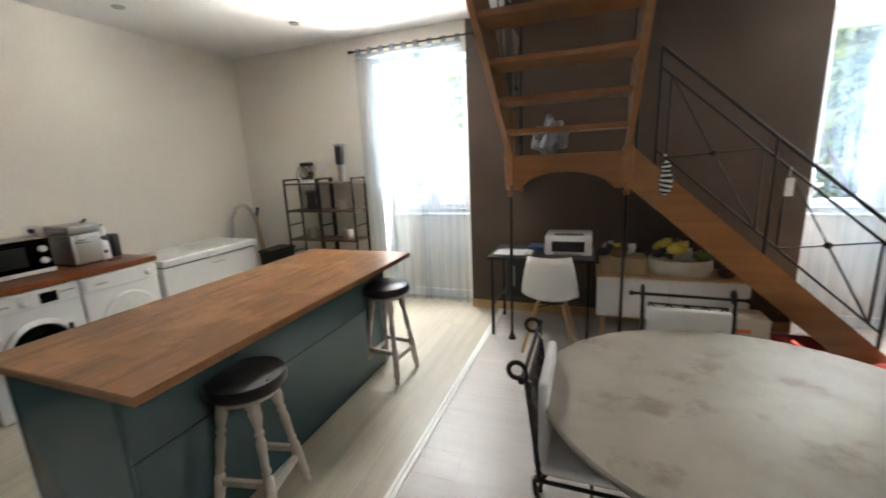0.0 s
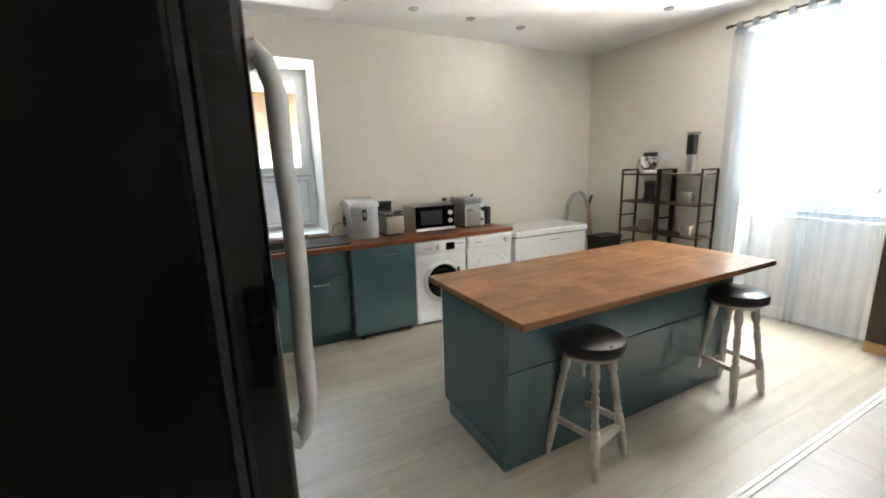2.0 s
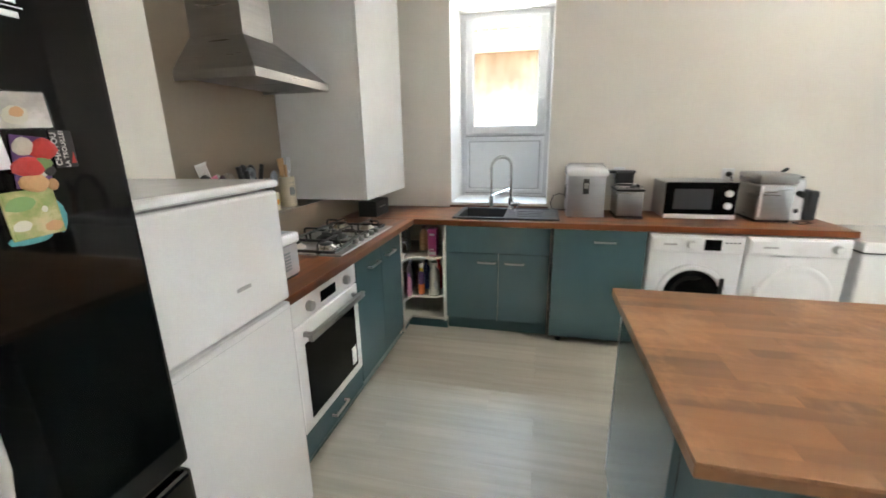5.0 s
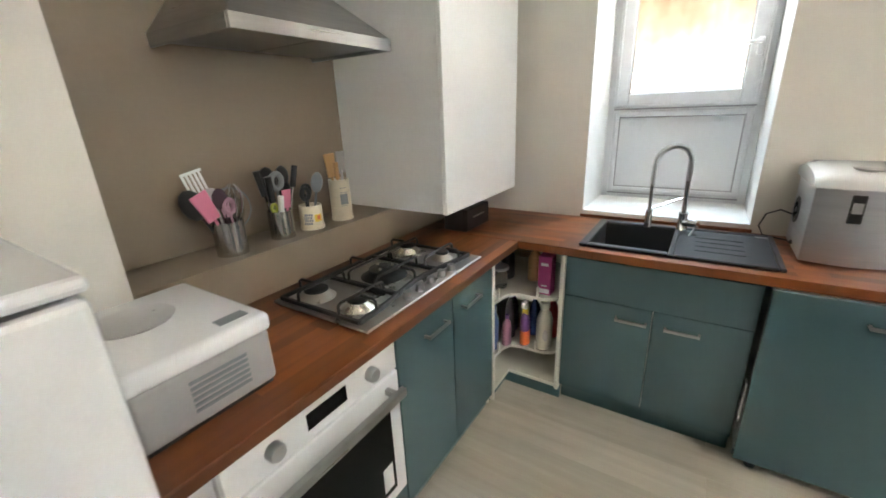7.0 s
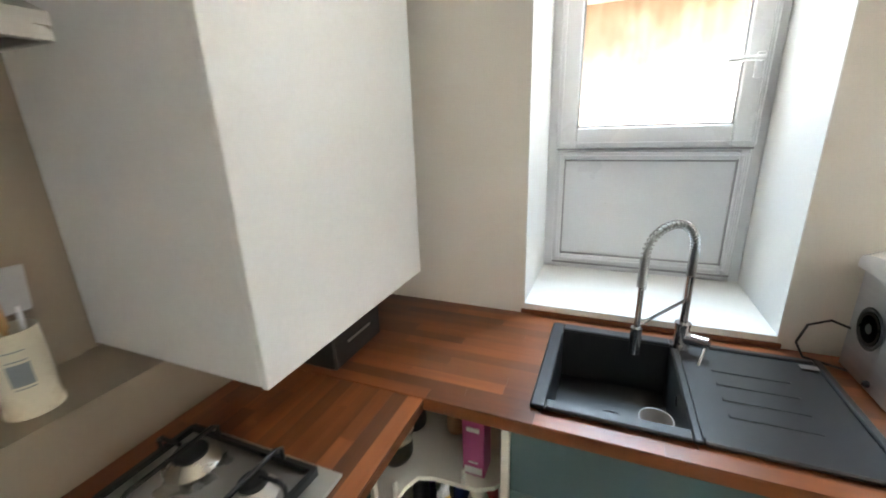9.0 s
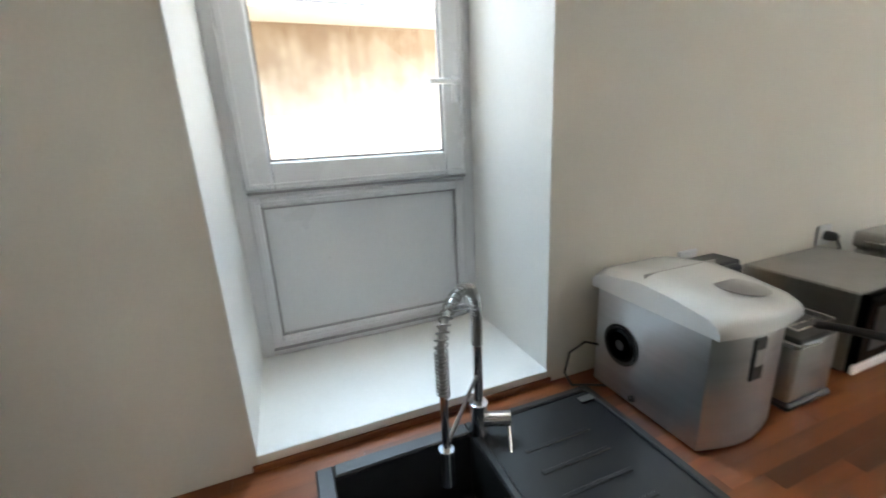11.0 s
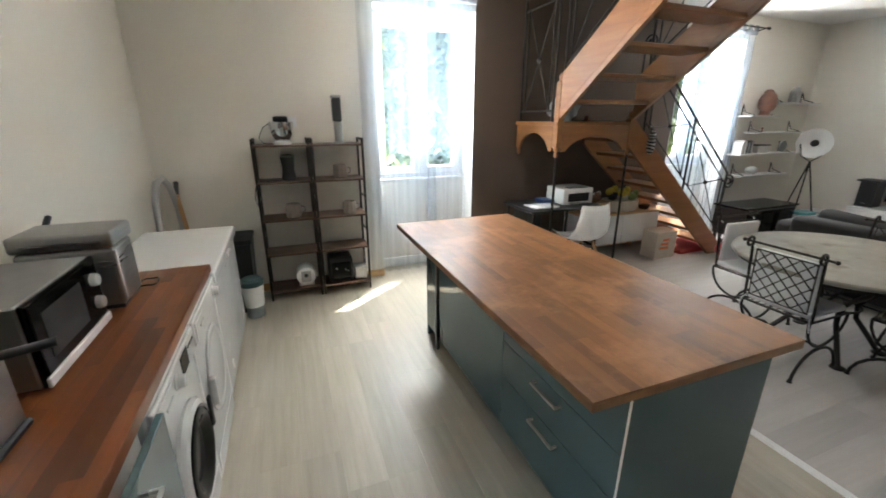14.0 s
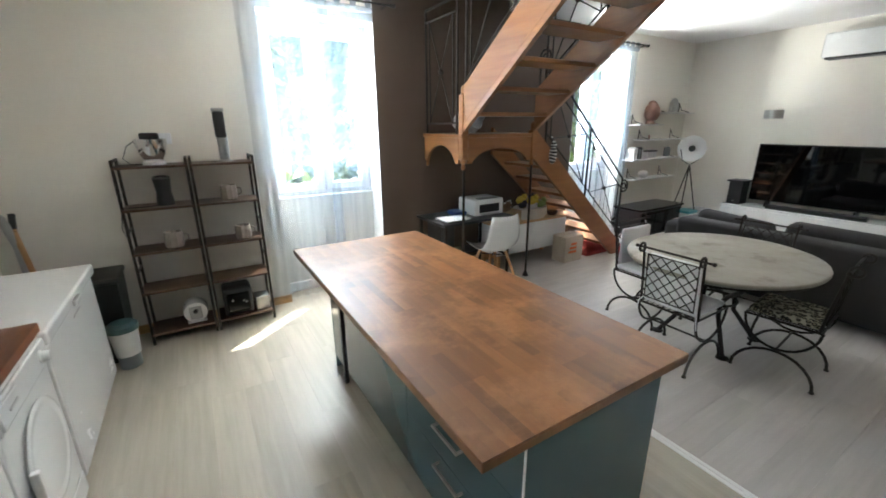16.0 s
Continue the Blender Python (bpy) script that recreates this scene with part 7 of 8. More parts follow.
def iron_chair(label, pad):
    o = thing("dining_chair", (0, 0, 0), label, "chair", "iron chairs round the table", world=False)
    xb, hw, zt, zs_ = -0.215, 0.205, 0.885, 0.42
    for s in (-1, 1):
        y = s * hw
        up = [(xb + 0.03, y, zs_), (xb + 0.01, y, 0.6), (xb - 0.02, y, 0.82)] + [(xb - 0.02 - 0.030 + 0.030 * math.cos(a), y, 0.85 + 0.030 * math.sin(a)) for a in [i * math.pi / 6 for i in range(11)]]
        part("back_upright", tube(B(), up, 0.009, 8), M_IRON, o, smooth=True)
        part("side_curve", tube(B(), [(0.0 + 0.205 * math.cos(a), y, zs_ - 0.20 * math.sin(a)) for a in [i * math.pi / 12 for i in range(13)]], 0.009, 8), M_IRON, o, smooth=True)
        leg = [(0.23 * math.cos(a), y, 0.205 * math.sin(a)) for a in [i * math.pi / 12 for i in range(13)]]
        part("leg_arch", tube(B(), leg, 0.010, 8), M_IRON, o, smooth=True)
        for x in (-0.23, 0.23):
            part("foot", lathe(B(), [(0.0, 0.0), (0.016, 0.0), (0.014, 0.012), (0.0, 0.014)], 12, (x, y, 0)), M_IRON, o)
    part("top_rail", tube(B(), [(xb - 0.025, -hw - 0.05, 0.845), (xb - 0.025, hw + 0.05, 0.845)], 0.008, 8), M_IRON, o, smooth=True)
    for s in (-1, 1):
        part("finial", blob(B(), (xb - 0.025, s * (hw + 0.055), 0.845), 0.014, 2), M_IRON, o, smooth=True)
    part("stretcher", tube(B(), [(0, -hw, 0.21), (0, hw, 0.21)], 0.008, 8), M_IRON, o, smooth=True)
    fr = [(xb + 0.012, -hw + 0.03, 0.47), (xb + 0.012, hw - 0.03, 0.47), (xb - 0.015, hw - 0.03, 0.80), (xb - 0.015, -hw + 0.03, 0.80)]
    part("back_frame", tube(B(), fr, 0.006, 6, True), M_IRON, o, smooth=True)
    w, h = hw - 0.03, 0.33
    step = 0.082
    for sg in (-1, 1):
        for k in range(-9, 10):
            c = k * step
            pts = []
            for t in (0.0, 1.0):
                pts.append((c + sg * (t - 0.5) * h, 0.47 + h * t))
            (ya, za), (yb, zb) = pts

            if ya > yb:
                (ya, za), (yb, zb) = (yb, zb), (ya, za)
            if yb <= -w or ya >= w:
                continue
            if ya < -w:
                za, ya = za + (zb - za) * (-w - ya) / (yb - ya), -w
            if yb > w:
                zb, yb = za + (zb - za) * (w - ya) / (yb - ya), w
            f = lambda z: xb + 0.012 - 0.027 * (z - 0.47) / 0.33
            part("lattice_bar", tube(B(), [(f(za), ya, za), (f(zb), yb, zb)], 0.0045, 5), M_IRON, o)
    part("seat_frame", tube(B(), [(-0.20, -hw, zs_), (0.205, -hw, zs_), (0.205, hw, zs_), (-0.20, hw, zs_)], 0.009, 8, True), M_IRON, o, smooth=True)
    for k in range(9):
        y = -hw + 0.04 + k * (2 * hw - 0.08) / 8
        part("seat_slat", tube(B(), [(-0.20, y, zs_), (0.205, y, zs_)], 0.004, 5), M_IRON, o)
    bm = bx(-0.185, 0.20, -hw + 0.012, hw - 0.012, zs_ + 0.010, zs_ + 0.050, 0.018, 3)
    part("seat_cushion", bm, pad, o, smooth=True)
    if pad is M_PADW:
        bm = bx(xb + 0.02, xb + 0.055, -hw + 0.02, hw - 0.02, 0.475, 0.80, 0.014, 3)
        part("back_cushion", bm, pad, o, smooth=True)
        for s in (-1, 1):
            part("tie", tube(B(), [(xb - 0.005, s * (hw - 0.02), 0.80), (xb - 0.02, s * (hw - 0.01), 0.82), (xb - 0.01, s * hw, 0.78)], 0.004, 5), pad, o)
            part("tie", tube(B(), [(-0.19, s * (hw - 0.01), 0.45), (-0.215, s * hw, 0.43), (-0.21, s * (hw + 0.01), 0.36)], 0.004, 5), pad, o)
    return o


c1 = iron_chair("wrought-iron lattice chair with tied white cushions", M_PADW)
c1.matrix_basis = pose(4.19, 3.07, 0, 0, 0, 0)
c2 = iron_chair("wrought-iron lattice chair with a leopard-print seat pad", M_LEO)
c2.matrix_basis = pose(4.66, 2.58, 0, 0, 0, 96)
copy_thing(c1, pose(4.62, 3.60, 0, 0, 0, -92))
copy_thing(c2, pose(5.24, 3.10, 0, 0, 0, 180))

# ---- sofa, television wall ----
M_SOFA = surf("charcoal_sofa_cloth", (0.030, 0.028, 0.028), (0.042, 0.040, 0.040), rough=0.95, big=2, fine=160, bumps=0.4)
sf = thing("sofa", (6.3, 2.8, 0), "charcoal fabric sofa seen from behind with loose cushions", "sofa")
part("base", bx(5.80, 6.75, 1.45, 4.02, 0.05, 0.40, 0.03, 3), M_SOFA, sf, smooth=True)
part("backrest", bx(5.775, 6.0, 1.40, 4.05, 0.05, 0.70, 0.05, 4), M_SOFA, sf, smooth=True)
part("armrest", bx(5.80, 6.75, 1.25, 1.45, 0.05, 0.58, 0.05, 4), M_SOFA, sf, smooth=True)
for k in range(3):
    y = 1.47 + 0.85 * k
    part("seat_cushion", bx(6.0, 6.74, y, y + 0.84, 0.39, 0.50, 0.04, 3), M_SOFA, sf, smooth=True)
for k, y in enumerate((1.6, 2.45, 3.25)):
    bm = bx(5.97, 6.18, y, y + 0.70, 0.48, 0.80 - 0.02 * k, 0.07, 4)
    for v in bm.verts:
        v.co.z += 0.03 * math.sin(v.co.y * 5)
    part("back_cushion", bm, M_SOFA, sf, smooth=True)
part("armrest", bx(5.85, 6.75, 4.02, 4.22, 0.05, 0.62, 0.06, 4), M_SOFA, sf, smooth=True)

tvs = thing("tv_stand", (8.3, 3.7, 0), "long glossy white low television unit", "tv stand")
part("carcass", bx(8.10, 8.52, 2.75, 4.65, 0.06, 0.49, 0.004), M_ENAMEL, tvs)
part("top_board", bx(8.09, 8.53, 2.74, 4.66, 0.49, 0.515, 0.003), M_ENAMEL, tvs)
for k in range(3):
    for j in range(2):
        y = 2.76 + 0.63 * k
        part("drawer_front", bx(8.083, 8.10, y, y + 0.62, 0.07 + 0.21 * j, 0.07 + 0.21 * j + 0.203, 0.003), M_ENAMEL, tvs)
part("plinth", bx(8.14, 8.50, 2.78, 4.62, 0.0, 0.06), M_GREYC, tvs)
tv = thing("television", (8.33, 3.6, 0.515), "large black flat television on the white unit", "television")
part("screen", bx(8.318, 8.326, 2.95, 4.385, 0.605, 1.385, 0.002), M_BLACKD, tv)
part("casing", bx(8.325, 8.37, 2.94, 4.395, 0.595, 1.395, 0.008, 2), M_BLACKP, tv)
for y in (3.2, 4.15):
    part("leg", box(B(), 8.25, 8.42, y - 0.01, y + 0.01, 0.514, 0.60, 0.003), M_BLACKP, tv)
sb = thing("soundbar", (8.2, 3.6, 0.515), "long black soundbar under the television", "soundbar")
part("soundbar_case", bx(8.15, 8.23, 3.05, 4.10, 0.515, 0.575, 0.012, 2), M_BLACKP, sb)
sp = thing("loudspeaker", (8.25, 4.53, 0.515), "small black box loudspeaker beside the television", "loudspeaker")
part("cabinet", bx(8.18, 8.40, 4.44, 4.62, 0.515, 0.845, 0.006), M_BLACKP, sp)
part("top_plate", bx(8.15, 8.42, 4.41, 4.65, 0.845, 0.868, 0.004), M_BLACKP, sp)
part("badge", bx(8.178, 8.181, 4.51, 4.55, 0.56, 0.566), M_SATIN, sp)
ac = thing("air_conditioner", (8.45, 3.4, 2.45), "white split air conditioner high on the wall", "air conditioner")
part("case", bx(8.32, E, 3.02, 3.95, 2.46, 2.75, 0.03, 3), M_ENAMEL, ac, smooth=True)
part("outlet", bx(8.33, 8.52, 3.06, 3.91, 2.445, 2.47, 0.004), M_BLACKP, ac)
wlm = thing("wall_lamp", (8.5, 4.4, 1.8), "brushed steel curved wall lamp", "wall lamp")
bm = B()
pts = [(E - 0.002 - 0.075 * math.sin(math.pi * i / 12), 4.27 + 0.24 * i / 12) for i in range(13)]
prism(bm, pts + [(p[0] + 0.006, p[1]) for p in pts[::-1]], "z", 1.74, 1.86)
part("lamp_shade", bm, M_STEEL, wlm, smooth=True)
part("backplate", bx(E - 0.006, E, 4.33, 4.45, 1.76, 1.84), M_STEEL, wlm)

# ---- shelves in the lounge corner ----
M_SHELF = surf("white_shelf_board", (0.66, 0.65, 0.63), rough=0.5, bumps=0.05)


def wall_shelf(x0, x1, z):
    o = thing("wall_shelf", ((x0 + x1) / 2, N - 0.1, z), "thin pale wall shelf on black iron brackets", "shelf", "shelves in the lounge corner")
    part("board", bx(x0, x1, N - 0.21, N - 0.002, z, z + 0.020, 0.002), M_SHELF, o)
    for x in (x0 + 0.10, x1 - 0.12):
        bm = B()
        box(bm, x - 0.010, x + 0.010, N - 0.006, N - 0.001, z + 0.02, z + 0.17), box(bm, x - 0.010, x + 0.010, N - 0.18, N - 0.005, z + 0.020, z + 0.026)
        tube(bm, [(x, N - 0.006, z + 0.15), (x, N - 0.05, z + 0.06), (x, N - 0.16, z + 0.03)], 0.006, 6)
        part("bracket", bm, M_IRON, o)
    return o


wall_shelf(7.0, 7.62, 1.655)
wall_shelf(7.55, 8.45, 1.83)
wall_shelf(7.22, 8.30, 1.43)
wall_shelf(6.95, 8.20, 1.14)
wall_shelf(7.05, 8.12, 0.835)
M_BRONZE = surf("red_bronze_statue", (0.22, 0.10, 0.065), (0.12, 0.06, 0.045), rough=0.4, big=9, fine=70, bumps=0.2)
bm = B()
blob(bm, (7.40, 5.53, 1.85), 0.125, 3, 0.06, (0.85, 0.95, 1.15))
blob(bm, (7.40, 5.54, 1.975), 0.06, 2, 0.1, (1, 1, 0.8))
lathe(bm, [(0.0, 1.675), (0.075, 1.675), (0.06, 1.72), (0.06, 1.76), (0.0, 1.77)], 16, (7.40, 5.54, 0))
solo("statue_head", bm, M_BRONZE, "dark red bronze head statue on the upper shelf", "statue", smooth=True)
bm = B()
blob(bm, (7.98, 5.54, 2.00), 0.075, 2, 0.1, (1, 0.7, 0.9))
for dx, dy in ((-0.045, -0.03), (0.045, -0.03), (-0.045, 0.03), (0.045, 0.03)):
    tube(bm, [(7.98 + dx, 5.54 + dy, 1.85), (7.98 + dx, 5.54 + dy, 2.0)], 0.022, 8)
tube(bm, [(7.91, 5.5, 2.02), (7.89, 5.47, 1.95), (7.89, 5.46, 1.87)], 0.020, 8)
solo("elephant_figurine", bm, M_GREYC, "grey elephant figurine on the top shelf", "figurine", smooth=True)
bm = B()
blob(bm, (7.42, 5.54, 0.91), 0.075, 2, 0.25, (1.3, 0.9, 0.8))
lathe(bm, [(0.0, 0.855), (0.05, 0.855), (0.05, 0.88), (0.0, 0.88)], 12, (7.42, 5.54, 0))
solo("rabbit_figurine", bm, M_PAPER, "white animal figurine on the lowest shelf", "figurine", smooth=True)
for k in range(7):
    x = 7.0 + 0.035 * k
    h = 0.15 + 0.03 * ((k * 7) % 4) / 3
    o = thing("book", (x, N - 0.1, 1.16), "book standing on the wall shelf", "book", "books on the lounge shelf")
    part("cover", bx(x, x + 0.030, N - 0.17, N - 0.04, 1.161, 1.161 + h, 0.002), (M_PAPER, M_GREYC, M_PAPER, M_BLACKP, M_GREYP, M_BLACKP, M_GREYC)[k], o)
o = thing("radio", (7.5, N - 0.1, 1.16), "small dark ornament box with a white front", "ornament")
part("case", bx(7.38, 7.62, N - 0.16, N - 0.05, 1.161, 1.26, 0.01, 2), M_PAPER, o)
part("top_band", bx(7.37, 7.63, N - 0.165, N - 0.045, 1.26, 1.28, 0.004), M_BLACKP, o)
bm = lathe(B(), [(0.0, 0.0), (0.08, 0.0), (0.08, 0.02), (0.0, 0.02)], 20, (7.95, N - 0.14, 1.245), "y")
solo("round_ornament", bm, M_GREYP, "round grey plate ornament on the shelf", "ornament")
bm = B()
tube(bm, [(7.45, N - 0.1, 1.45), (7.45, N - 0.1, 1.49)], 0.012, 8), blob(bm, (7.45, N - 0.1, 1.50), 0.018, 1)
solo("figurine", bm, M_BRONZE, "tiny dark figurine on the middle shelf", "figurine", smooth=True)

tl = thing("tripod_lamp", (7.95, 5.15, 0), "cinema-style tripod floor lamp with a round white reflector", "floor lamp")
hub = Vector((7.93, 5.12, 1.06))
for k in range(3):
    a = radians(80 + 120 * k)
    part("leg", tube(B(), [hub, hub + Vector((0.27 * math.cos(a), 0.27 * math.sin(a), -1.06))], 0.011, 8, r_end=0.008), M_IRON, tl)
part("yoke", tube(B(), [(7.93 - 0.17, 5.20, 1.30), (7.93 - 0.16, 5.16, 1.14), (7.93, 5.12, 1.06), (7.93 + 0.16, 5.08, 1.14), (7.93 + 0.17, 5.04, 1.30)], 0.008, 8), M_IRON, tl, smooth=True)
bm = lathe(B(), [(0.0, 0.0), (0.05, 0.005), (0.13, 0.03), (0.19, 0.075), (0.195, 0.075), (0.13, 0.02), (0.05, -0.01), (0.0, -0.012)], 32)
bmesh.ops.transform(bm, matrix=look((7.95, 5.14, 1.31), (10.6, 6.6, 1.35)), verts=bm.verts)
sd = part("reflector", bm, M_SHELF, tl, smooth=True)
bm = blob(B(), (7.915, 5.115, 1.31), 0.05, 2)
part("bulb", bm, M_BLACKP, tl, "dark lamp holder", smooth=True)
bm = lathe(B(), [(0.0, 0.0), (0.08, 0.0), (0.075, -0.10), (0.0, -0.11)], 24)
bmesh.ops.transform(bm, matrix=look((7.99, 5.16, 1.31), (10.6, 6.6, 1.35)), verts=bm.verts)
part("housing", bm, M_GREYP, tl, smooth=True)

# low black chest and small things under the shelves
lc = thing("low_cabinet", (7.1, 5.1, 0), "low black metal cabinet under the lounge window", "cabinet")
part("carcass", bx(6.55, 7.55, 4.95, 5.35, 0.12, 0.50, 0.006), M_BLACKP, lc)
part("top_board", bx(6.52, 7.58, 4.92, 5.38, 0.50, 0.525, 0.004), M_BLACKG, lc)
for k in range(3):
    part("drawer_front", bx(6.57 + 0.325 * k, 6.885 + 0.325 * k, 4.940, 4.952, 0.15, 0.47, 0.003), M_BLACKG, lc)
for x in (6.58, 7.50):
    for y in (4.98, 5.31):
        part("leg", bx(x - 0.015, x + 0.015, y - 0.015, y + 0.015, 0.0, 0.12), M_BLACKP, lc)
ct = thing("coffee_table", (7.35, 4.55, 0), "small dark wooden table beside the sofa", "table")
part("tabletop", bx(7.0, 7.6, 4.35, 4.75, 0.36, 0.39, 0.004), M_RUST, ct)
for x in (7.03, 7.57):
    for y in (4.38, 4.72):
        part("leg", bx(x - 0.02, x + 0.02, y - 0.02, y + 0.02, 0.0, 0.36), M_RUST, ct)
tbx = thing("storage_box", (7.7, 4.95, 0), "white box with a turquoise lid on the floor", "box")
part("box_body", bx(7.62, 7.84, 4.85, 5.05, 0.0, 0.36, 0.006), M_PAPER, tbx)
part("box_lid", bx(7.61, 7.85, 4.84, 5.06, 0.36, 0.40, 0.006), M_TEALP, tbx)
tby = thing("storage_box", (8.2, 5.2, 0), "pale box of papers standing on the floor", "box")
part("box_body", bx(8.05, 8.40, 4.85, 5.15, 0.0, 0.34, 0.006), M_PAPER, tby)
part("papers", bx(8.08, 8.36, 4.88, 5.12, 0.34, 0.36, 0.003), M_GREYC, tby)

# ---- under the stairs: desk, chair, sideboard, toys ----
dk = thing("desk", (3.74, 5.25, 0), "small dark desk with black metal legs under the landing", "desk")
part("desktop", bx(3.30, 4.19, 4.95, 5.52, 0.715, 0.742, 0.003), M_BLACKP, dk)
for x in (3.34, 4.15):
    for y in (4.98, 5.49):
        part("leg", bx(x - 0.013, x + 0.013, y - 0.013, y + 0.013, 0.0, 0.715, 0.002), M_IRON, dk)
    part("side_bar", bx(x - 0.01, x + 0.01, 4.99, 5.48, 0.28, 0.30), M_IRON, dk)
part("lower_shelf", bx(3.36, 4.13, 5.25, 5.50, 0.29, 0.305), M_BLACKP, dk)
pc = thing("computer_tower", (3.5, 5.3, 0.305), "black computer tower on the desk's lower shelf", "computer")
part("case", bx(3.42, 3.60, 5.22, 5.50, 0.305, 0.66, 0.006), M_BLACKP, pc)
part("front_strip", bx(3.48, 3.50, 5.216, 5.222, 0.40, 0.60), M_GREYP, pc)
pr = thing("printer", (3.98, 5.27, 0.742), "white inkjet printer with a dark output slot", "printer")
part("case", bx(3.78, 4.17, 5.10, 5.42, 0.742, 0.915, 0.015, 3), M_ENAMEL, pr, smooth=True)
part("output_slot", bx(3.84, 4.11, 5.094, 5.104, 0.775, 0.865, 0.004), M_BLACKP, pr)
part("control_strip", bx(3.86, 4.10, 5.12, 5.20, 0.914, 0.922, 0.002), M_BLACKP, pr)
part("tray", bx(3.86, 4.09, 5.06, 5.11, 0.755, 0.765, 0.002), M_GREYC, pr)
pp = thing("paper_stack", (3.5, 5.1, 0.742), "stack of papers and a closed laptop on the desk", "papers")
part("laptop", bx(3.38, 3.68, 5.02, 5.24, 0.742, 0.760, 0.004), M_GREYC, pp)
part("sheet", bx(3.35, 3.62, 4.97, 5.17, 0.760, 0.766, 0.001), M_PAPER, pp)
part("notebook", bx(3.62, 3.76, 5.22, 5.40, 0.742, 0.785, 0.004), M_BLUE, pp)

ch = thing("shell_chair", (3.86, 4.80, 0), "white moulded shell chair on pale wooden legs", "chair")
rows_ = []
for j in range(15):
    t = j / 14
    # from the seat's front edge to the top of the back
    if t < 0.45:
        s = t / 0.45
        yc, zc, w = 5.08 - 0.36 * s, 0.445 - 0.02 * math.sin(math.pi * s), 0.205 + 0.02 * s
    else:
        s = (t - 0.45) / 0.55
        yc, zc, w = 4.72 - 0.075 * s - 0.03 * math.sin(math.pi * s), 0.435 + 0.385 * s ** 1.15, 0.225 - 0.06 * s ** 2
    row = []
    for i in range(13):
        u = -1 + i / 6
        lift = 0.05 * abs(u) ** 2.5 * (1 - 0.4 * t)
        row.append((3.86 + w * u, yc + (0.05 * abs(u) ** 2 if t > 0.4 else 0.0), zc + lift * (1 if t < 0.6 else 0.2)))
    rows_.append(row)
bm = B()
g = [[bm.verts.new(p) for p in r] for r in rows_]
for a, b in zip(g, g[1:]):
    for i in range(12):
        bm.faces.new((a[i], a[i + 1], b[i + 1], b[i]))
sh_ = part("shell", bm, M_ENAMEL, ch, smooth=True)
sol = sh_.modifiers.new("thick", "SOLIDIFY")
sol.thickness = 0.008
for x, y in ((-1, -1), (1, -1), (-1, 1), (1, 1)):
    part("leg", tube(B(), [(3.86 + 0.10 * x, 4.88 + 0.09 * y, 0.41), (3.86 + 0.21 * x, 4.88 + 0.20 * y, 0.0)], 0.016, 10, r_end=0.011), M_SPOON, ch, smooth=True)
bm = B()
for p, q in (((-1, -1), (1, 1)), ((1, -1), (-1, 1))):
    tube(bm, [(3.86 + 0.11 * p[0], 4.88 + 0.10 * p[1], 0.37), (3.86 + 0.11 * q[0], 4.88 + 0.10 * q[1], 0.37)], 0.005, 6)
part("cross_brace", bm, M_IRON, ch)

sd = thing("sideboard", (4.78, 5.43, 0), "low white sideboard under the stairs holding toy baskets", "sideboard")
part("carcass", bx(4.22, 5.36, 5.25, 5.62, 0.17, 0.53, 0.004), M_ENAMEL, sd)
for k in range(2):
    part("door", bx(4.225 + 0.567 * k, 4.787 + 0.567 * k, 5.232, 5.25, 0.175, 0.525, 0.003), M_ENAMEL, sd)
part("top_board", bx(4.21, 5.37, 5.235, 5.625, 0.53, 0.548, 0.002), M_SPOON, sd, "pale wooden top")
for x in (4.28, 5.30):
    for y in (5.29, 5.58):
        part("leg", bx(x - 0.018, x + 0.018, y - 0.018, y + 0.018, 0.0, 0.17), M_SPOON, sd)


M_WICKER = surf("woven_basket", (0.42, 0.30, 0.17), (0.33, 0.22, 0.12), rough=0.8, big=6, fine=45, bumps=0.5)
M_ROPE = surf("white_rope_basket", (0.58, 0.53, 0.46), (0.48, 0.43, 0.36), rough=0.85, big=6, fine=45, bumps=0.5)
wb = thing("storage_basket", (4.45, 5.42, 0.548), "square wicker basket of soft toys", "basket")
part("weave", bx(4.24, 4.62, 5.28, 5.56, 0.548, 0.69, 0.015, 2), M_WICKER, wb)
rb = thing("storage_basket", (4.88, 5.42, 0.548), "round white rope basket heaped with soft toys", "basket")
part("weave", lathe(B(), [(0.0, 0.548), (0.22, 0.548), (0.25, 0.60), (0.245, 0.68), (0.23, 0.68), (0.21, 0.58), (0.0, 0.57)], 28, (4.88, 5.42, 0), squash=0.68), M_ROPE, rb, smooth=True)
M_PLUSH = [surf("plush_" + n, c, rough=0.95, big=12, fine=120, bumps=0.5) for n, c in (("yellow", (0.60, 0.45, 0.08)), ("grey", (0.28, 0.28, 0.29)), ("white", (0.62, 0.60, 0.57)), ("green", (0.20, 0.27, 0.10)), ("black", (0.03, 0.03, 0.035)), ("brown", (0.20, 0.12, 0.07)))]
rt = random.Random(8)
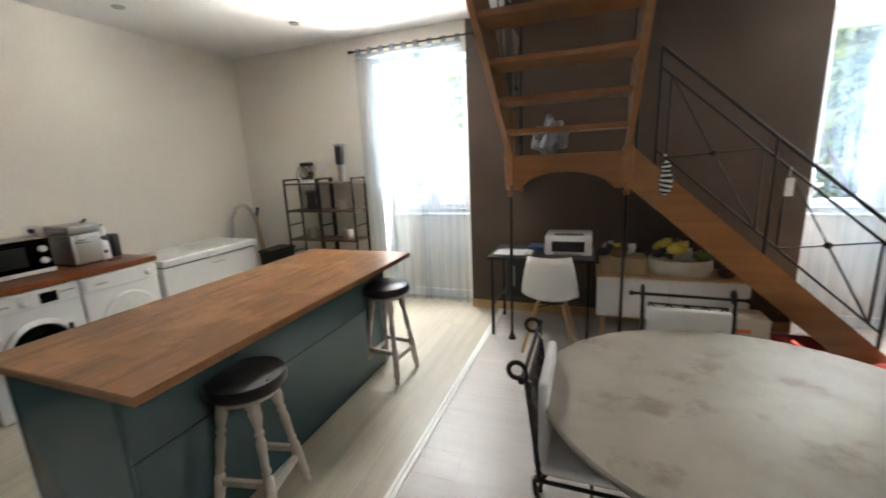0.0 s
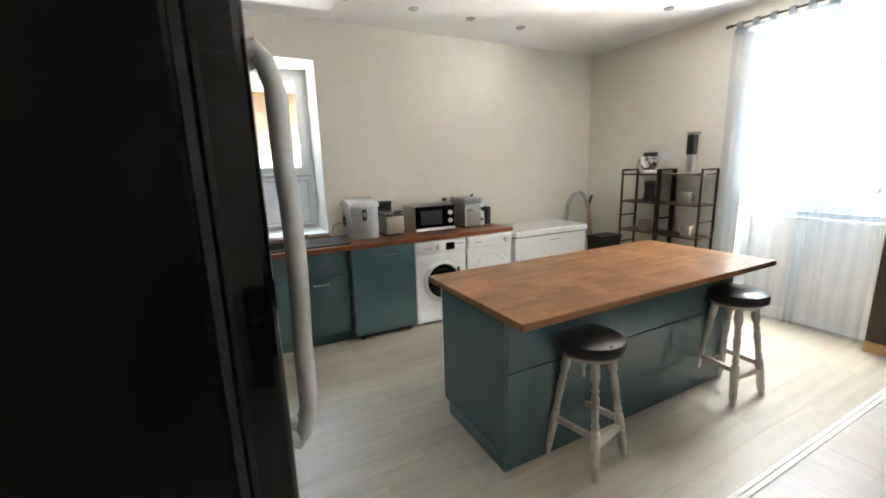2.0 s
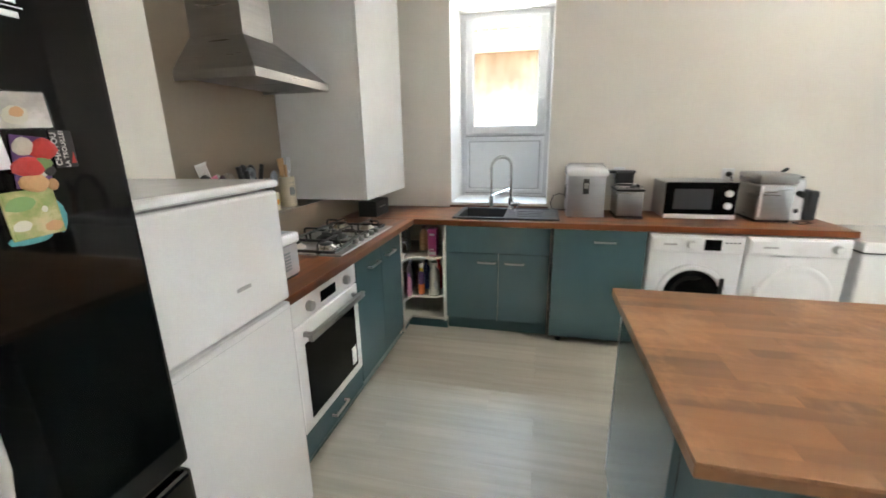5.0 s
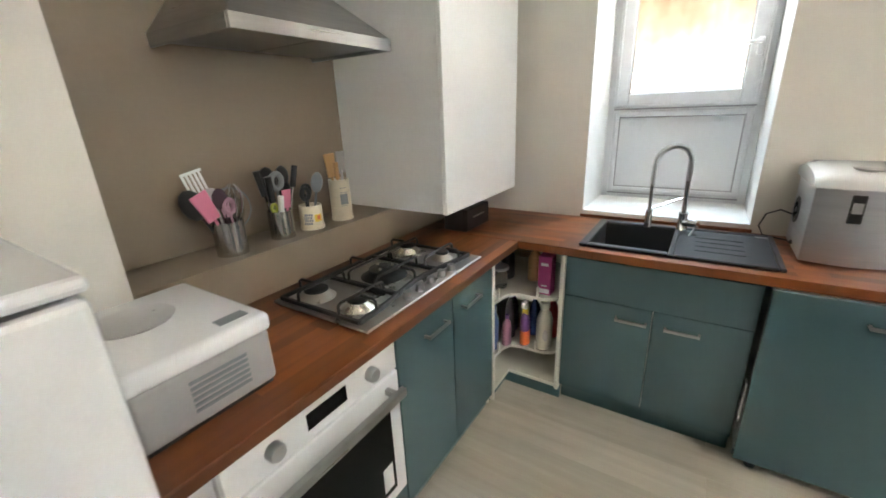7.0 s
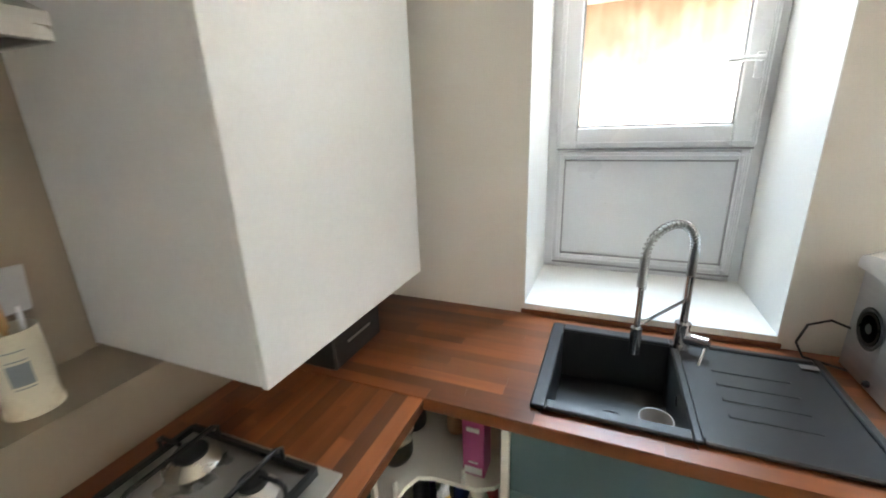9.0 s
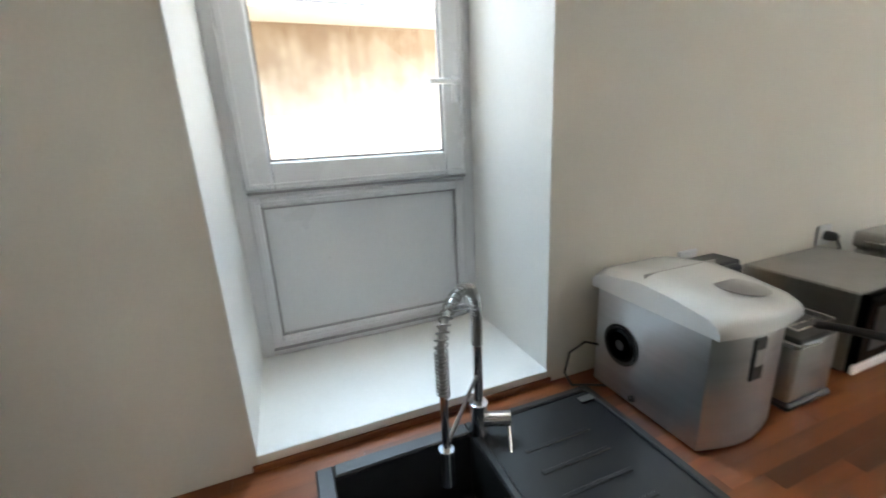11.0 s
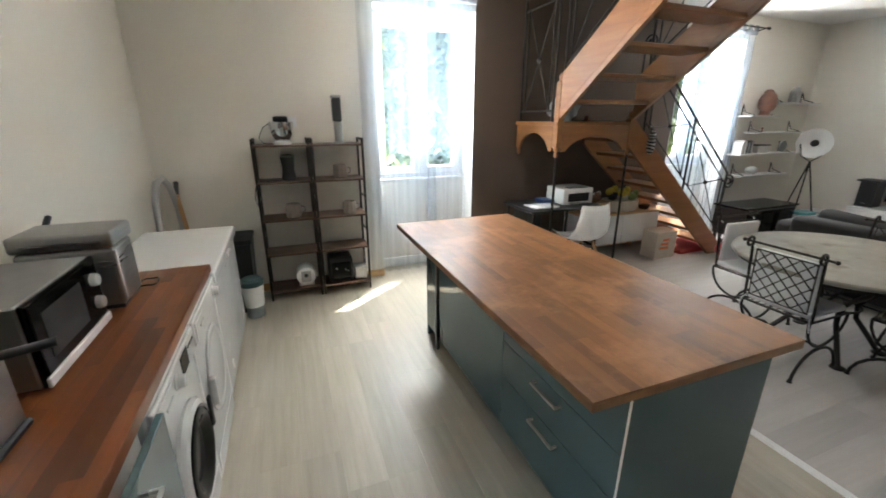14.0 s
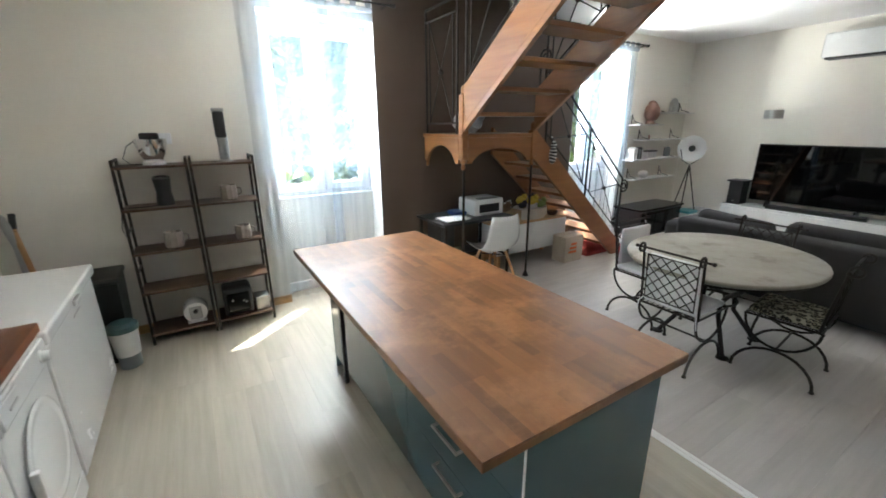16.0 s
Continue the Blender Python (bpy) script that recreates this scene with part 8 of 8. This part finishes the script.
for k in range(20):
    left = k < 7
    x = rt.uniform(4.27, 4.58) if left else rt.uniform(4.70, 5.06)
    y = rt.uniform(5.32, 5.50)
    z = (0.71 if left else 0.69) + rt.uniform(0.0, 0.07 if left else 0.12)
    r = rt.uniform(0.035, 0.06)
    bm = blob(B(), (x, y, z), r, 2, 0.35, (1.1, 0.9, 0.9))
    blob(bm, (x + r * 0.7, y - r * 0.4, z + r * 0.7), r * 0.62, 2, 0.2)
    for q in (-1, 1):
        blob(bm, (x + r * 0.7 + q * r * 0.4, y - r * 0.3, z + r * 1.2), r * 0.22, 1)
        blob(bm, (x + q * r * 0.9, y - r * 0.6, z - r * 0.1), r * 0.35, 1)
    col = ("yellow", "grey", "white", "green", "black", "brown")[k % 6]
    solo("soft_toy", bm, M_PLUSH[k % 6], "small " + col + " plush toy heaped in a basket", "toy", "soft toys in the baskets", smooth=True)
bm = lathe(B(), [(0.0, 0.548), (0.05, 0.548), (0.075, 0.60), (0.07, 0.60), (0.045, 0.556), (0.0, 0.556)], 20, (5.22, 5.36, 0))
solo("bowl", bm, M_RUST, "small dark bowl on the sideboard", "bowl", smooth=True)

cb = thing("cardboard_box", (5.3, 5.1, 0), "printed cardboard box on the floor under the stairs", "box")
M_CARD = surf("printed_cardboard", (0.50, 0.42, 0.33), (0.58, 0.50, 0.42), rough=0.8, big=8, fine=60, bumps=0.1)
part("carton_body", bx(5.10, 5.42, 4.98, 5.20, 0.0, 0.33, 0.004), M_CARD, cb)
part("flap", prism(B(), [(4.98, 0.331), (5.09, 0.335), (5.09, 0.339), (4.98, 0.335)], "x", 5.11, 5.41), M_CARD, cb)
part("flap", prism(B(), [(5.20, 0.331), (5.10, 0.335), (5.10, 0.339), (5.20, 0.335)], "x", 5.11, 5.41), M_CARD, cb)
bm = B()
for k in range(3):
    box(bm, 5.16 + 0.02 * k, 5.30, 4.977, 4.981, 0.12 + 0.05 * k, 0.15 + 0.05 * k)
part("printed_bars", bm, M_ORANGE, cb)
M_REDC = surf("red_cloth", (0.42, 0.06, 0.05), (0.34, 0.045, 0.04), rough=0.9, big=5, fine=70, bumps=0.4)
bm = bx(5.55, 6.15, 5.0, 5.45, 0.002, 0.06, 0.02, 3)
solo("floor_cushion", bm, M_REDC, "flat red cloth cushion under the stair foot", "cushion", smooth=True)
bm = blob(B(), (6.02, 4.78, 0.085), 0.10, 3, 0.35, (1.2, 0.8, 0.85))
solo("soft_bag", bm, M_REDC, "crumpled red cloth bag on the floor", "bag", smooth=True)

# zebra toy, tag and plastic bag on the stairs


def zebra_mat():
    m, nt, p = nodes_of("zebra_plush")
    w = nt.nodes.new("ShaderNodeTexWave")
    w.inputs["Scale"].default_value, w.inputs["Distortion"].default_value = 9, 5
    w.bands_direction = "Z"
    nt.links.new(coords(nt), w.inputs["Vector"])
    nt.links.new(ramp(nt, w.outputs["Fac"], [(0.52, (0.012, 0.012, 0.012)), (0.62, (0.55, 0.55, 0.53))]), p.inputs["Base Color"])
    p.inputs["Roughness"].default_value = 0.95
    return m


bm = B()
blob(bm, (4.65, 4.875, 1.36), 0.055, 3, 0.1, (0.75, 0.7, 1.7))
blob(bm, (4.645, 4.865, 1.47), 0.035, 2, 0.1, (0.9, 0.9, 1.2))
tube(bm, [(4.645, 4.87, 1.50), (4.635, 4.90, 1.57)], 0.007, 6)
solo("zebra_toy", bm, zebra_mat(), "striped zebra plush hanging on the stair railing", "toy", smooth=True)
tg = thing("paper_tag", (5.39, 4.90, 1.3), "white paper tag hung on the railing", "tag")
part("tag_card", bx(5.365, 5.412, 4.905, 4.909, 1.25, 1.37, 0.001), M_PAPER, tg)
part("string", tube(B(), [(5.388, 4.907, 1.37), (5.39, 4.925, 1.44)], 0.002, 4), M_PAPER, tg)
M_BAG = surf("grey_plastic_bag", (0.26, 0.27, 0.28), (0.17, 0.175, 0.185), rough=0.35, big=14, fine=60, bumps=0.5)
bm = blob(B(), (3.80, 5.25, 1.745), 0.15, 4, 0.75, (0.85, 0.8, 1.0), freq=6)
for v in bm.verts:
    v.co.z = max(v.co.z, 1.602)
solo("plastic_bag", bm, M_BAG, "crumpled grey plastic bag on the stair landing", "bag", smooth=True)

# ---- ceiling spots ----
def spot(x, y):
    o = thing("ceiling_spot", (x, y, H), "small recessed brushed steel ceiling spot, switched off", "ceiling light", "recessed ceiling spots")
    part("ring", lathe(B(), [(0.030, -0.001), (0.046, -0.001), (0.046, -0.004), (0.042, -0.010), (0.030, -0.007)], 24, (x, y, H)), M_SATIN, o, smooth=True)
    part("bulb", lathe(B(), [(0.0, -0.0015), (0.029, -0.0015), (0.029, -0.003), (0.0, -0.003)], 18, (x, y, H)), M_GREYC, o)


for x, y in ((0.57, 2.86), (0.555, 3.45), (0.535, 4.055), (1.486, 5.0), (2.49, 5.07), (0.57, 2.26), (1.49, 4.0), (2.49, 4.0)):
    spot(x, y)

# ---- staves and floor planks, many alike pieces ----
staves(top_i, 1.798, 2.761, 2.334, 4.514, 0.8635, "y", M_BEECH, seed=3)
staves(top_w, 0.003, 0.621, 0.503, 3.907, 0.8965, "y", M_REDTOP, seed=4, hole=HOLE)
staves(top_s, 0.625, 2.289, 0.503, 1.099, 0.8960, "x", M_REDTOPX, seed=5)


def planks(parent_name, x0, x1, y0, y1, along, material, width, length, label, seed):
    rnd = random.Random(seed)
    o = thing(parent_name, (0, 0, 0), label, "floor", kind="structure")
    cache = {}
    a0, a1, b0, b1 = (y0, y1, x0, x1) if along == "y" else (x0, x1, y0, y1)
    rows = math.ceil((b1 - b0) / width)
    for r in range(rows):
        s0, s1 = b0 + r * width, min(b0 + (r + 1) * width, b1)
        a = a0 - rnd.choice((0.0, 0.4, 0.8)) * length
        while a < a1 - 0.01:
            s, e = max(a, a0), min(a + length, a1)
            a += length
            if e - s < 0.02:
                continue
            key = (round(e - s, 3), round(s1 - s0, 3))
            if key not in cache:
                h, w = (e - s) / 2 - 0.0002, (s1 - s0) / 2 - 0.0002
                bm = B()
                if along == "y":
                    box(bm, -w, w, -h, h, -0.011, 0, 0.0004)
                else:
                    box(bm, -h, h, -w, w, -0.011, 0, 0.0004)
                me = bpy.data.meshes.new("plank")
                bm.to_mesh(me)
                bm.free()
                me.materials.append(material)
                cache[key] = me
            ob = new("plank", cache[key])
            m, c = (s + e) / 2, (s0 + s1) / 2
            ob.location = (c, m, 0) if along == "y" else (m, c, 0)
            ob.parent = o
    return o


planks("floor_kitchen", 0.0, STRIP, 0.5, N + 0.25, "y", M_LAM, 0.193, 1.285, "pale beige laminate planks running towards the window", 11)
planks("floor_lounge", STRIP, E, 0.5, N + 0.25, "x", M_LAMX, 0.193, 1.285, "grey-white laminate planks in the lounge", 12)
